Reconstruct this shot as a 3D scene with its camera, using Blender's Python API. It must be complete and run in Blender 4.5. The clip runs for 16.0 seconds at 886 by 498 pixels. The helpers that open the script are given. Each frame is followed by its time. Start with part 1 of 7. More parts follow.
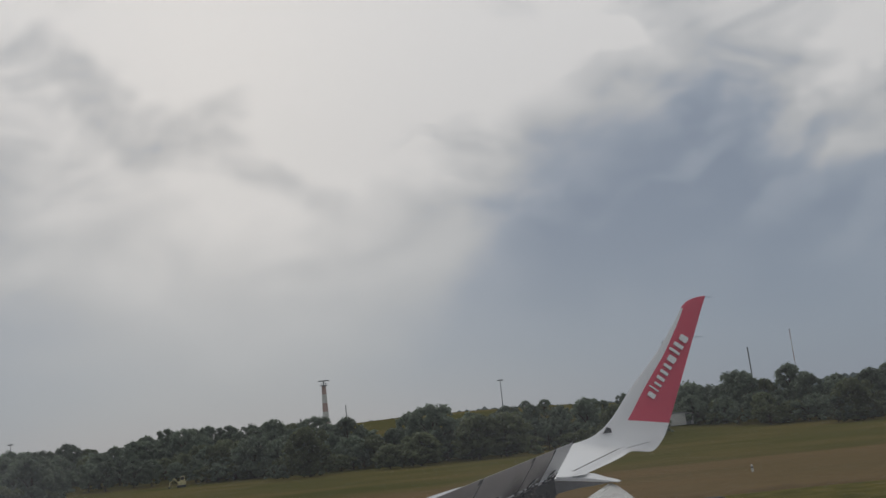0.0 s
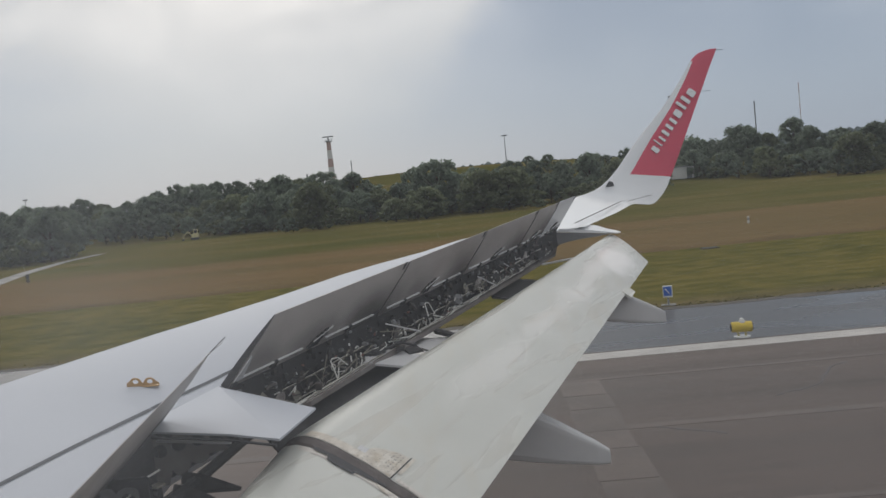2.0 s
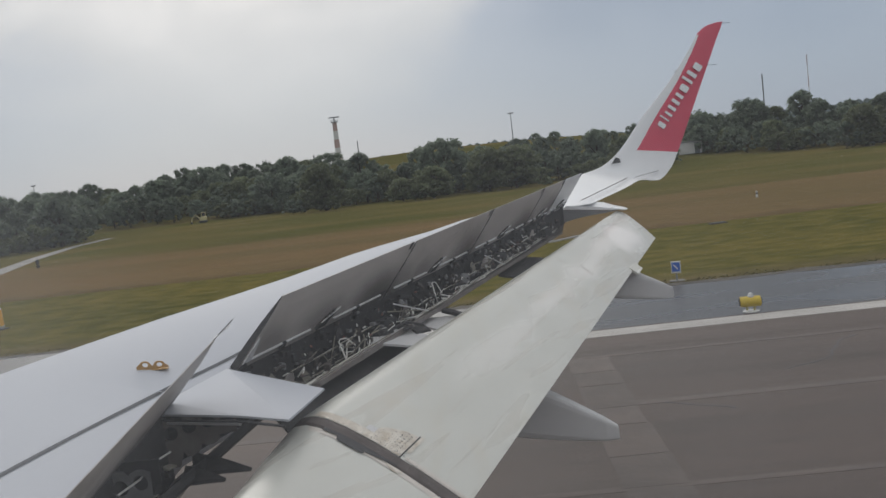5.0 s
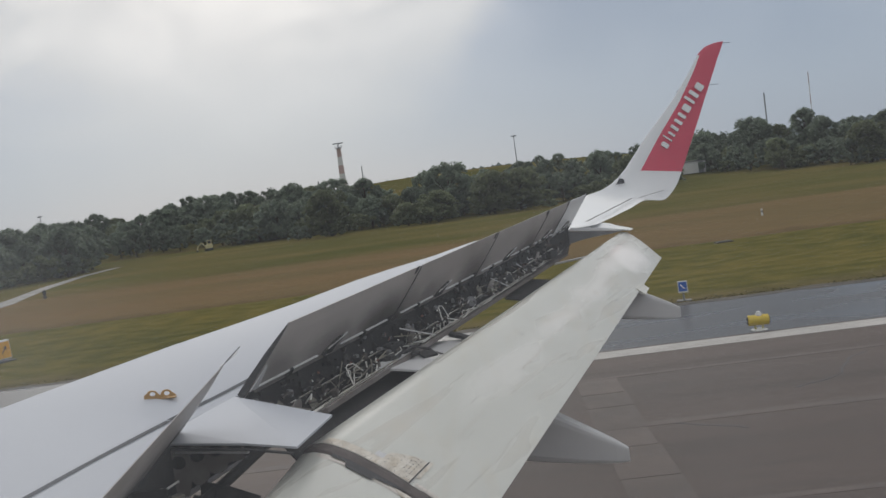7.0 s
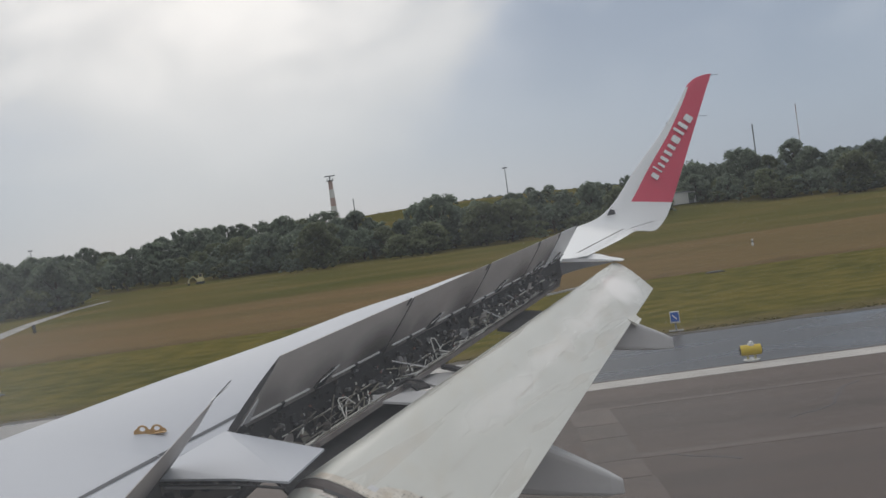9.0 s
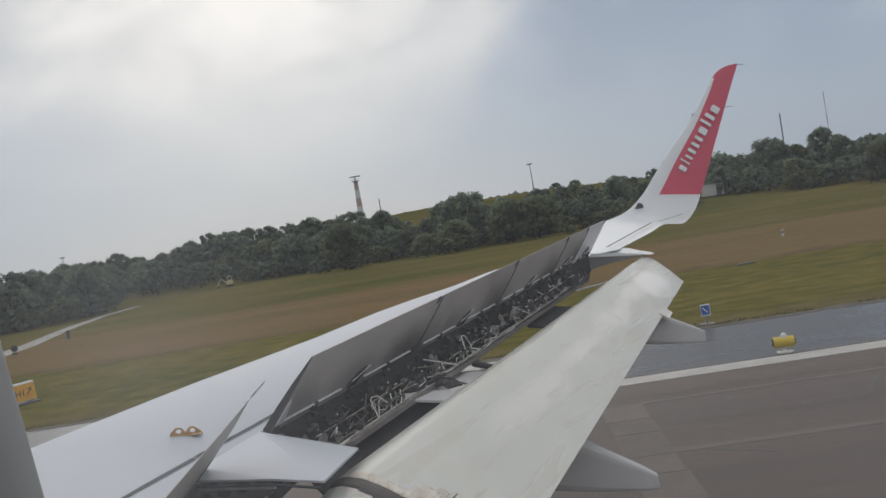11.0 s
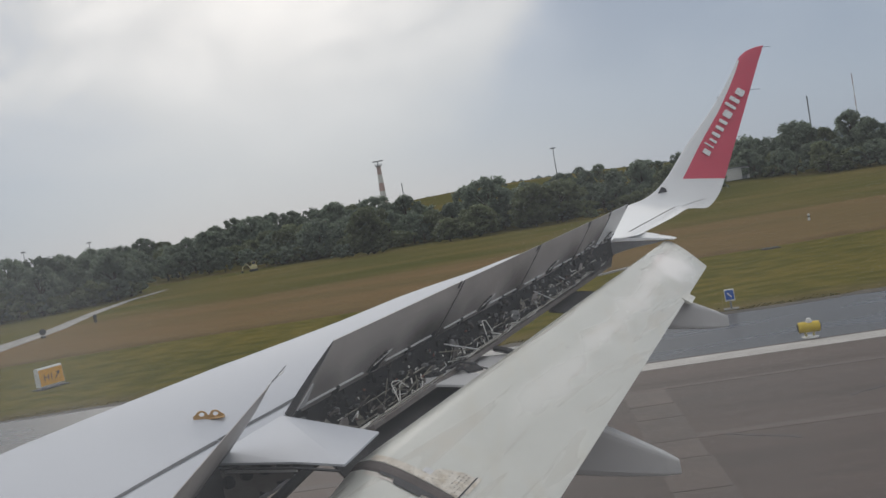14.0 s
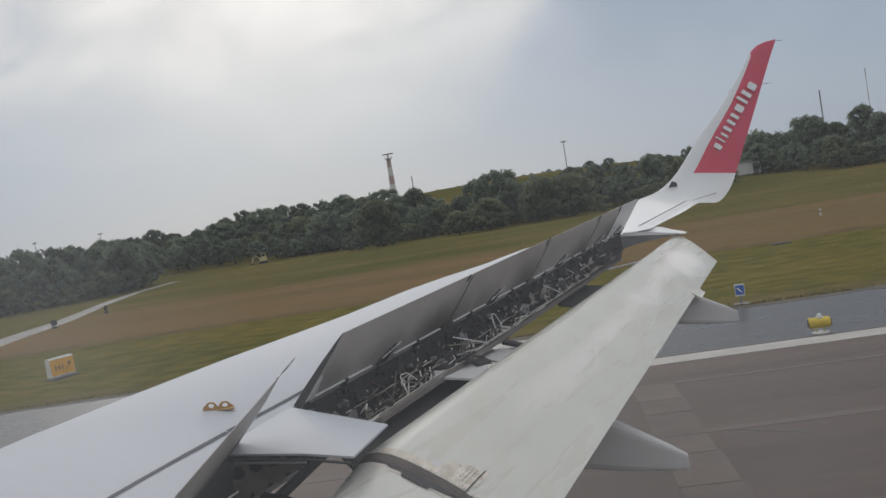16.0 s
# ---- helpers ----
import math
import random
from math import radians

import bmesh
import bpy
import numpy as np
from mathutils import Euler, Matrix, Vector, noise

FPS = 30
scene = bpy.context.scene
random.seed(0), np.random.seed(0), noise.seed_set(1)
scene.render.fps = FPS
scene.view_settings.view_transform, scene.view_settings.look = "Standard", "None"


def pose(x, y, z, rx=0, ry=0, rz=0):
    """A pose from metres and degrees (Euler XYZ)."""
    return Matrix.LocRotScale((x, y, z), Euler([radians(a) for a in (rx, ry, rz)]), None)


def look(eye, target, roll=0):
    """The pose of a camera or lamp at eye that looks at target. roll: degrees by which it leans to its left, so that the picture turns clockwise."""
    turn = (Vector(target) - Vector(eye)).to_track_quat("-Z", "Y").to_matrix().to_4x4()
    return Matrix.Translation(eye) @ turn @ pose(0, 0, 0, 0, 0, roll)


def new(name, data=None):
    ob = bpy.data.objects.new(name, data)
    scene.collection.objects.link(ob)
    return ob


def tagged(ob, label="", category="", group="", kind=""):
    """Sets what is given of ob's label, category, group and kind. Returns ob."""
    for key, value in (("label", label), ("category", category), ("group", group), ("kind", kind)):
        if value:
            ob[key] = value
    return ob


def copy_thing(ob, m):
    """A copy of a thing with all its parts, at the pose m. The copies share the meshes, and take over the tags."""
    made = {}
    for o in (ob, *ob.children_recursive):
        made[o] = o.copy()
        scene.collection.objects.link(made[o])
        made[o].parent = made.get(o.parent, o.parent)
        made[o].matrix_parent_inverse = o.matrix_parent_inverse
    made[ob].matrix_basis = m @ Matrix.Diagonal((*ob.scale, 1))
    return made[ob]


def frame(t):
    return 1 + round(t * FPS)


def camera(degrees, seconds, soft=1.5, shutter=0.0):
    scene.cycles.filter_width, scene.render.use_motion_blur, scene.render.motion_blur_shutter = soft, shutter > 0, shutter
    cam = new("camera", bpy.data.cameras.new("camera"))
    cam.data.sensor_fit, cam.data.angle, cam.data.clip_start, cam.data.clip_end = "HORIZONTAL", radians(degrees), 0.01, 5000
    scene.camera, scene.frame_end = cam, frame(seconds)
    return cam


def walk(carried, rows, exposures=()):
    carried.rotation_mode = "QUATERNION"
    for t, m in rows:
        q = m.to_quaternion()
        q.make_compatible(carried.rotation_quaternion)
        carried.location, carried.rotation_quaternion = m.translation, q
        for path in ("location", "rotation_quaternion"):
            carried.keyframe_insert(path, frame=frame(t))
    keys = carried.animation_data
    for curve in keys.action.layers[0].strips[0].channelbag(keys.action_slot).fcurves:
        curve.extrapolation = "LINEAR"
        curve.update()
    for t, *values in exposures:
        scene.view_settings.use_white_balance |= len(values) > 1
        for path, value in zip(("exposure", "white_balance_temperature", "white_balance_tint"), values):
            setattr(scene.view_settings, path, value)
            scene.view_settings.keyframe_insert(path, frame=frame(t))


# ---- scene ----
cam = camera(53.0, 16.0, soft=1.5)
PATH = [
    (0, (5.788, 1.354, 4.283), (5.7501, 3.3118, 4.6880), -5.80),
    (0.5, (5.788, 1.354, 4.283), (5.7375, 3.3311, 4.5777), -5.75),
    (1, (5.788, 1.354, 4.283), (5.7169, 3.3485, 4.4066), -5.50),
    (1.5, (5.788, 1.354, 4.283), (5.6946, 3.3503, 4.2152), -5.51),
    (2, (5.773, 1.354, 4.283), (5.6700, 3.3464, 4.1478), -5.89),
    (2.5, (5.788, 1.354, 4.283), (5.6748, 3.3433, 4.1146), -5.80),
    (3, (5.788, 1.354, 4.283), (5.6701, 3.3419, 4.1013), -5.99),
    (3.5, (5.788, 1.354, 4.283), (5.6649, 3.3413, 4.0985), -6.11),
    (4, (5.788, 1.354, 4.283), (5.6639, 3.3414, 4.1000), -6.24),
    (6.3, (5.788, 1.354, 4.283), (5.6602, 3.3430, 4.1210), -7.40),
    (6.5, (5.788, 1.354, 4.283), (5.6582, 3.3439, 4.1350), -7.33),
    (7, (5.788, 1.354, 4.283), (5.6561, 3.3453, 4.1577), -7.84),
    (7.5, (5.788, 1.354, 4.283), (5.6670, 3.3472, 4.1777), -7.67),
    (8, (5.788, 1.354, 4.283), (5.6803, 3.3490, 4.1996), -7.77),
    (8.5, (5.788, 1.354, 4.283), (5.6858, 3.3498, 4.2120), -7.80),
    (9, (5.788, 1.354, 4.283), (5.6840, 3.3501, 4.2259), -8.14),
    (11.3, (5.770, 1.354, 4.283), (5.6016, 3.3458, 4.2310), -9.49),
    (11.5, (5.782, 1.354, 4.283), (5.6114, 3.3457, 4.2310), -9.49),
    (12, (5.788, 1.354, 4.283), (5.6040, 3.3443, 4.2265), -9.68),
    (12.5, (5.788, 1.354, 4.283), (5.5907, 3.3430, 4.2247), -9.77),
    (13, (5.788, 1.354, 4.283), (5.5800, 3.3417, 4.2178), -9.74),
    (13.5, (5.788, 1.354, 4.283), (5.5735, 3.3407, 4.2081), -9.75),
    (14, (5.788, 1.354, 4.283), (5.5682, 3.3400, 4.2050), -9.54),
    (14.5, (5.788, 1.354, 4.283), (5.5674, 3.3394, 4.1938), -9.55),
    (15, (5.788, 1.354, 4.283), (5.5691, 3.3396, 4.1927), -9.68),
    (15.5, (5.788, 1.354, 4.283), (5.5575, 3.3383, 4.1931), -9.74),
    (16, (5.788, 1.354, 4.283), (5.5448, 3.3368, 4.1934), -9.24),
]
EXPOSURES = [(0.0, -0.58), (0.5, -0.44), (1.0, -0.18), (1.6, -0.04), (16.0, -0.02)]
walk(cam, [(t, look(e, g, r)) for t, e, g, r in PATH], EXPOSURES)

# ---- world and sun ----
world = bpy.data.worlds.new("overcast_sky")
scene.world = world
world.use_nodes = True
wn, wl = world.node_tree.nodes, world.node_tree.links
wn.clear()
SUN_EL, SUN_AZ = radians(27), radians(-16)
# cloud masses ahead: azimuth, elevation, half width, half height, lean, weight
MASSES = [(-24, 22.0, 14, 3.4, -30, -0.36), (-12, 17.0, 8, 2.2, -26, -0.26), (16, 13, 15, 11, 10, -0.20), (3, 25.5, 6, 3.0, 8, -0.34), (1, 19.5, 2.6, 2.4, 0, -0.18),
          (19, 26, 9, 3.2, 40, -0.26), (10.5, 22.6, 6.0, 1.3, 8, 0.34), (25, 19.8, 8, 2.6, 36, 0.40), (27, 14.0, 6, 2.0, 24, 0.22), (5.5, 14.8, 3.4, 1.4, 35, 0.14), (12, 18.0, 5, 2.0, 30, 0.14), (-8, 22, 7, 6, 60, 0.14), (5.5, 9.5, 10, 5, 25, -0.17),
          (22, 16.5, 8, 2.0, 32, 0.26), (21, 12.6, 7, 1.3, 24, 0.20), (15, 15.4, 4.5, 1.0, 34, 0.20), (25, 10.0, 8, 1.5, 18, 0.16), (10.5, 13.0, 4.0, 1.1, 30, 0.12), (16.5, 19.0, 5, 1.5, 36, -0.20), (14, 11.0, 6, 1.2, 20, -0.10)]


def wnode(kind, **kw):
    n = wn.new(kind)
    for k, v in kw.items():
        if k in n.inputs:
            n.inputs[k].default_value = v
    return n


w_out = wn.new("ShaderNodeOutputWorld")
w_bg = wnode("ShaderNodeBackground", Strength=1.0)
wl.new(w_bg.outputs[0], w_out.inputs[0])
sky = wn.new("ShaderNodeTexSky")
sky.sky_type, sky.sun_disc = "NISHITA", False
sky.sun_elevation, sky.sun_rotation = SUN_EL, SUN_AZ
sky_dim = wn.new("ShaderNodeVectorMath")
sky_dim.operation = "SCALE"
sky_dim.inputs["Scale"].default_value = 0.10
wl.new(sky.outputs[0], sky_dim.inputs[0])
w_tc = wn.new("ShaderNodeTexCoord")
# cloud layer: flatten the direction so that the clouds grow smaller towards the horizon
w_sep = wn.new("ShaderNodeSeparateXYZ")
wl.new(w_tc.outputs["Generated"], w_sep.inputs[0])
w_den = wn.new("ShaderNodeMath")
w_den.operation = "ADD"
w_den.inputs[1].default_value = 0.42
w_abs = wn.new("ShaderNodeMath")
w_abs.operation = "MAXIMUM"
w_abs.inputs[1].default_value = 0.0
wl.new(w_sep.outputs["Z"], w_abs.inputs[0])
wl.new(w_abs.outputs[0], w_den.inputs[0])
w_flat = wn.new("ShaderNodeVectorMath")
w_flat.operation = "DIVIDE"
w_cmb = wn.new("ShaderNodeCombineXYZ")
for i in range(3):
    wl.new(w_den.outputs[0], w_cmb.inputs[i])
wl.new(w_tc.outputs["Generated"], w_flat.inputs[0])
wl.new(w_cmb.outputs[0], w_flat.inputs[1])
w_map = wn.new("ShaderNodeMapping")
w_map.inputs["Location"].default_value = (0.4, 2.3, 1.7)
w_map.inputs["Scale"].default_value = (1.0, 0.8, 0.5)
wl.new(w_flat.outputs[0], w_map.inputs[0])
w_n1 = wnode("ShaderNodeTexNoise", Scale=2.7, Detail=7.0, Roughness=0.52, Distortion=0.25)
wl.new(w_map.outputs[0], w_n1.inputs["Vector"])
# the broad brighter side of the cloud deck lies round the hidden sun
w_dot = wn.new("ShaderNodeVectorMath")
w_dot.operation = "DOT_PRODUCT"
w_dot.inputs[1].default_value = (math.sin(SUN_AZ) * math.cos(SUN_EL), math.cos(SUN_AZ) * math.cos(SUN_EL), math.sin(SUN_EL))
wl.new(w_tc.outputs["Generated"], w_dot.inputs[0])
w_glow = wnode("ShaderNodeMapRange")
w_glow.interpolation_type = "SMOOTHSTEP"
for k, v in (("From Min", 0.86), ("From Max", 0.98), ("To Min", 0.0), ("To Max", 1.0)):
    w_glow.inputs[k].default_value = v
wl.new(w_dot.outputs["Value"], w_glow.inputs["Value"])
w_mix = wn.new("ShaderNodeMath")
w_mix.operation = "MULTIPLY_ADD"
w_mix.inputs[1].default_value = 0.63
wl.new(w_glow.outputs[0], w_mix.inputs[0])
w_amp = wnode("ShaderNodeMapRange")
w_amp.interpolation_type = "SMOOTHSTEP"
for k, v in (("From Min", 0.12), ("From Max", 0.36), ("To Min", 0.6), ("To Max", 1.5)):
    w_amp.inputs[k].default_value = v
wl.new(w_sep.outputs["Z"], w_amp.inputs["Value"])
w_mid = wn.new("ShaderNodeMath")
w_mid.operation = "SUBTRACT"
w_mid.inputs[1].default_value = 0.5
wl.new(w_n1.outputs["Fac"], w_mid.inputs[0])
w_var = wn.new("ShaderNodeMath")
w_var.operation = "MULTIPLY"
wl.new(w_mid.outputs[0], w_var.inputs[0])
wl.new(w_amp.outputs[0], w_var.inputs[1])
w_up = wnode("ShaderNodeMapRange")
w_up.interpolation_type = "SMOOTHSTEP"
for k, v in (("From Min", 0.22), ("From Max", 0.52), ("To Min", 0.22), ("To Max", 0.80)):
    w_up.inputs[k].default_value = v
wl.new(w_sep.outputs["Z"], w_up.inputs["Value"])
w_n2 = wn.new("ShaderNodeMath")
w_n2.operation = "ADD"
wl.new(w_var.outputs[0], w_n2.inputs[0])
wl.new(w_up.outputs[0], w_n2.inputs[1])
# the larger cloud masses of the deck ahead, their outlines torn by noise
w_front = wn.new("ShaderNodeMath")
w_front.operation = "MAXIMUM"
w_front.inputs[1].default_value = 0.05
wl.new(w_sep.outputs["Y"], w_front.inputs[0])
w_fcmb = wn.new("ShaderNodeCombineXYZ")
for i in range(3):
    wl.new(w_front.outputs[0], w_fcmb.inputs[i])
w_face = wn.new("ShaderNodeVectorMath")
w_face.operation = "DIVIDE"
wl.new(w_tc.outputs["Generated"], w_face.inputs[0])
wl.new(w_fcmb.outputs[0], w_face.inputs[1])
w_tear = wnode("ShaderNodeTexNoise", Scale=5.0, Detail=6.0, Roughness=0.55)
wl.new(w_face.outputs[0], w_tear.inputs["Vector"])
w_torn = wn.new("ShaderNodeVectorMath")
w_torn.operation = "MULTIPLY_ADD"
w_torn.inputs[1].default_value = (0.22, 0.0, 0.17)
wl.new(w_tear.outputs["Color"], w_torn.inputs[0])
wl.new(w_face.outputs[0], w_torn.inputs[2])


def cloud_mass(total, az, el, half, high, lean, weight):
    """Add a soft cloud mass (weight below 0) or a bright break; angles in degrees."""
    az, el = radians(az), radians(el)
    mp = wn.new("ShaderNodeMapping")
    mp.vector_type = "TEXTURE"
    mp.inputs["Location"].default_value = (math.tan(az) + 0.11, 1.0, math.tan(el) / math.cos(az) + 0.085)
    mp.inputs["Rotation"].default_value = (0, -radians(lean), 0)
    mp.inputs["Scale"].default_value = (math.tan(radians(half)), 1.0, math.tan(radians(high)))
    wl.new(w_torn.outputs[0], mp.inputs[0])
    g = wn.new("ShaderNodeTexGradient")
    g.gradient_type = "SPHERICAL"
    wl.new(mp.outputs[0], g.inputs[0])
    r = wnode("ShaderNodeMapRange")
    r.interpolation_type = "SMOOTHSTEP"
    r.inputs["From Max"].default_value, r.inputs["To Max"].default_value = 0.75, weight
    wl.new(g.outputs["Fac"], r.inputs["Value"])
    add = wn.new("ShaderNodeMath")
    add.operation = "ADD"
    wl.new(total, add.inputs[0])
    wl.new(r.outputs[0], add.inputs[1])
    return add.outputs[0]


# finer billows inside the deck, fading towards the horizon
w_fine = wnode("ShaderNodeTexNoise", Scale=9.0, Detail=8.0, Roughness=0.55, Distortion=0.5)
w_fmap = wn.new("ShaderNodeMapping")
w_fmap.inputs["Rotation"].default_value = (0, radians(-32), 0)
w_fmap.inputs["Scale"].default_value = (0.6, 1.0, 1.25)
wl.new(w_face.outputs[0], w_fmap.inputs[0])
wl.new(w_fmap.outputs[0], w_fine.inputs["Vector"])
w_famp = wnode("ShaderNodeMapRange")
for k, v in (("From Min", 0.10), ("From Max", 0.34), ("To Min", 0.08), ("To Max", 1.6)):
    w_famp.inputs[k].default_value = v
wl.new(w_sep.outputs["Z"], w_famp.inputs["Value"])
w_fmid = wn.new("ShaderNodeMath")
w_fmid.operation = "SUBTRACT"
w_fmid.inputs[1].default_value = 0.5
wl.new(w_fine.outputs["Fac"], w_fmid.inputs[0])
w_fmul = wn.new("ShaderNodeMath")
w_fmul.operation = "MULTIPLY_ADD"
wl.new(w_fmid.outputs[0], w_fmul.inputs[0])
wl.new(w_famp.outputs[0], w_fmul.inputs[1])
wl.new(w_n2.outputs[0], w_fmul.inputs[2])
w_sum = w_fmul.outputs[0]
for mass in MASSES:
    w_sum = cloud_mass(w_sum, *mass)
wl.new(w_sum, w_mix.inputs[2])
w_ramp = wn.new("ShaderNodeValToRGB")
cr = w_ramp.color_ramp
cr.elements[0].position, cr.elements[0].color = 0.0, (0.30, 0.355, 0.445, 1)
cr.elements[1].position, cr.elements[1].color = 1.0, (0.90, 0.885, 0.87, 1)
e = cr.elements.new(0.32)
e.color = (0.40, 0.45, 0.53, 1)
e = cr.elements.new(0.62)
e.color = (0.63, 0.64, 0.65, 1)
wl.new(w_mix.outputs[0], w_ramp.inputs[0])
# haze low over the horizon
w_haze = wnode("ShaderNodeMapRange")
w_haze.interpolation_type = "SMOOTHSTEP"
for k, v in (("From Min", 0.0), ("From Max", 0.24), ("To Min", 0.95), ("To Max", 0.0)):
    w_haze.inputs[k].default_value = v
wl.new(w_sep.outputs["Z"], w_haze.inputs["Value"])
w_hmix = wn.new("ShaderNodeMix")
w_hmix.data_type = "RGBA"
w_hA = [s for s in w_hmix.inputs if s.name == "A" and s.type == "RGBA"][0]
w_hO = [s for s in w_hmix.outputs if s.type == "RGBA"][0]
wl.new(w_haze.outputs[0], w_hmix.inputs[0])
# the haze is paler under the bright side of the deck
w_hside = wnode("ShaderNodeMapRange")
w_hside.interpolation_type = "SMOOTHSTEP"
for k, v in (("From Min", 0.74), ("From Max", 0.97), ("To Min", 0.0), ("To Max", 1.0)):
    w_hside.inputs[k].default_value = v
wl.new(w_dot.outputs["Value"], w_hside.inputs["Value"])
w_hcol = wn.new("ShaderNodeValToRGB")
w_hcol.color_ramp.elements[0].color = (0.30, 0.36, 0.45, 1)
w_hcol.color_ramp.elements[1].color = (0.42, 0.472, 0.54, 1)
wl.new(w_hside.outputs[0], w_hcol.inputs[0])
wl.new(w_hcol.outputs[0], [s for s in w_hmix.inputs if s.name == "B" and s.type == "RGBA"][0])
# the deck is brighter overhead than low down
w_over = wnode("ShaderNodeMapRange")
w_over.interpolation_type = "SMOOTHSTEP"
for k, v in (("From Min", 0.28), ("From Max", 0.50), ("To Min", 1.0), ("To Max", 1.12)):
    w_over.inputs[k].default_value = v
wl.new(w_sep.outputs["Z"], w_over.inputs["Value"])
w_scaled = wn.new("ShaderNodeVectorMath")
w_scaled.operation = "SCALE"
wl.new(w_ramp.outputs[0], w_scaled.inputs[0])
wl.new(w_over.outputs[0], w_scaled.inputs["Scale"])
wl.new(w_scaled.outputs[0], w_hA)
w_all = wn.new("ShaderNodeMix")
w_all.data_type = "RGBA"
w_all.inputs[0].default_value = 0.93
w_aA = [s for s in w_all.inputs if s.name == "A" and s.type == "RGBA"][0]
w_aB = [s for s in w_all.inputs if s.name == "B" and s.type == "RGBA"][0]
w_aO = [s for s in w_all.outputs if s.type == "RGBA"][0]
wl.new(sky_dim.outputs[0], w_aA)
wl.new(w_hO, w_aB)
wl.new(w_aO, w_bg.inputs[0])

sun_data = bpy.data.lights.new("sun", "SUN")
sun_data.energy, sun_data.angle, sun_data.color = 0.8, radians(30), (1.0, 0.96, 0.9)
sun = new("sun", sun_data)
sd = Vector((math.sin(SUN_AZ) * math.cos(SUN_EL), math.cos(SUN_AZ) * math.cos(SUN_EL), math.sin(SUN_EL)))
sun.matrix_world = look(sd * 200, (0, 0, 0))


# ---- materials ----
def material(name, base, rough=0.6, metal=0.0, vary=0.15, scale=3.0, second=None, fine=40.0, bump=0.1, stretch=(1, 1, 1), per_object=0.0, spec=0.5, coat=0.0, island=0.0):
    """A node material: base colour varied at two scales, with roughness variation and a fine relief."""
    m = bpy.data.materials.new(name)
    m.use_nodes = True
    nt = m.node_tree
    N, L = nt.nodes, nt.links
    b = N["Principled BSDF"]
    b.inputs["Metallic"].default_value = metal
    b.inputs["Specular IOR Level"].default_value = spec
    b.inputs["Coat Weight"].default_value = coat
    geo = N.new("ShaderNodeNewGeometry")
    mp = N.new("ShaderNodeMapping")
    mp.inputs["Scale"].default_value = stretch
    L.new(geo.outputs["Position"], mp.inputs[0])
    big = N.new("ShaderNodeTexNoise")
    big.inputs["Scale"].default_value, big.inputs["Detail"].default_value = scale, 5.0
    small = N.new("ShaderNodeTexNoise")
    small.inputs["Scale"].default_value, small.inputs["Detail"].default_value = fine, 4.0
    L.new(mp.outputs[0], big.inputs["Vector"])
    L.new(mp.outputs[0], small.inputs["Vector"])
    sec = second or tuple(c * (1 - vary) for c in base)
    r1 = N.new("ShaderNodeValToRGB")
    r1.color_ramp.elements[0].position, r1.color_ramp.elements[0].color = 0.34, (*sec, 1)
    r1.color_ramp.elements[1].position, r1.color_ramp.elements[1].color = 0.66, (*base, 1)
    L.new(big.outputs["Fac"], r1.inputs[0])
    mul = N.new("ShaderNodeMapRange")
    mul.inputs["To Min"].default_value, mul.inputs["To Max"].default_value = 1 - vary, 1 + vary * 0.6
    L.new(small.outputs["Fac"], mul.inputs["Value"])
    sc = N.new("ShaderNodeVectorMath")
    sc.operation = "SCALE"
    L.new(r1.outputs[0], sc.inputs[0])
    L.new(mul.outputs[0], sc.inputs["Scale"])
    col = sc.outputs[0]
    if per_object or island:
        src = N.new("ShaderNodeObjectInfo").outputs["Random"] if per_object else geo.outputs["Random Per Island"]
        amount = per_object or island
        pr = N.new("ShaderNodeMapRange")
        pr.inputs["To Min"].default_value, pr.inputs["To Max"].default_value = 1 - amount, 1 + amount
        L.new(src, pr.inputs["Value"])
        s2 = N.new("ShaderNodeVectorMath")
        s2.operation = "SCALE"
        L.new(col, s2.inputs[0])
        L.new(pr.outputs[0], s2.inputs["Scale"])
        col = s2.outputs[0]
    L.new(col, b.inputs["Base Color"])
    rr = N.new("ShaderNodeMapRange")
    rr.inputs["To Min"].default_value, rr.inputs["To Max"].default_value = max(0.05, rough - 0.1), min(1, rough + 0.1)
    L.new(big.outputs["Fac"], rr.inputs["Value"])
    L.new(rr.outputs[0], b.inputs["Roughness"])
    if bump:
        bp = N.new("ShaderNodeBump")
        bp.inputs["Strength"].default_value, bp.inputs["Distance"].default_value = bump, 0.02
        L.new(small.outputs["Fac"], bp.inputs["Height"])
        L.new(bp.outputs[0], b.inputs["Normal"])
    return m


M_WING = material("wing_paint", (0.49, 0.51, 0.555), rough=0.65, vary=0.05, scale=1.3, fine=9, bump=0.0, spec=0.12, second=(0.465, 0.485, 0.53))
M_FLAP = material("flap_paint", (0.60, 0.605, 0.565), rough=0.25, vary=0.07, scale=1.6, fine=14, bump=0.02, second=(0.56, 0.565, 0.525))
M_GREY = material("grey_underside_paint", (0.51, 0.475, 0.455), rough=0.5, vary=0.14, scale=1.6, fine=20, bump=0.02, second=(0.43, 0.40, 0.385))
M_UNDER = material("dark_grey_paint", (0.20, 0.20, 0.205), rough=0.5, vary=0.15, scale=3, fine=20, bump=0.03, second=(0.13, 0.13, 0.135))
M_FAIR = material("fairing_paint", (0.60, 0.60, 0.61), rough=0.4, vary=0.06, scale=2, fine=16, bump=0.0)
M_FAIRING = material("track_fairing_paint", (0.56, 0.56, 0.565), rough=0.4, vary=0.10, scale=2.5, fine=16, bump=0.0, second=(0.49, 0.485, 0.49))
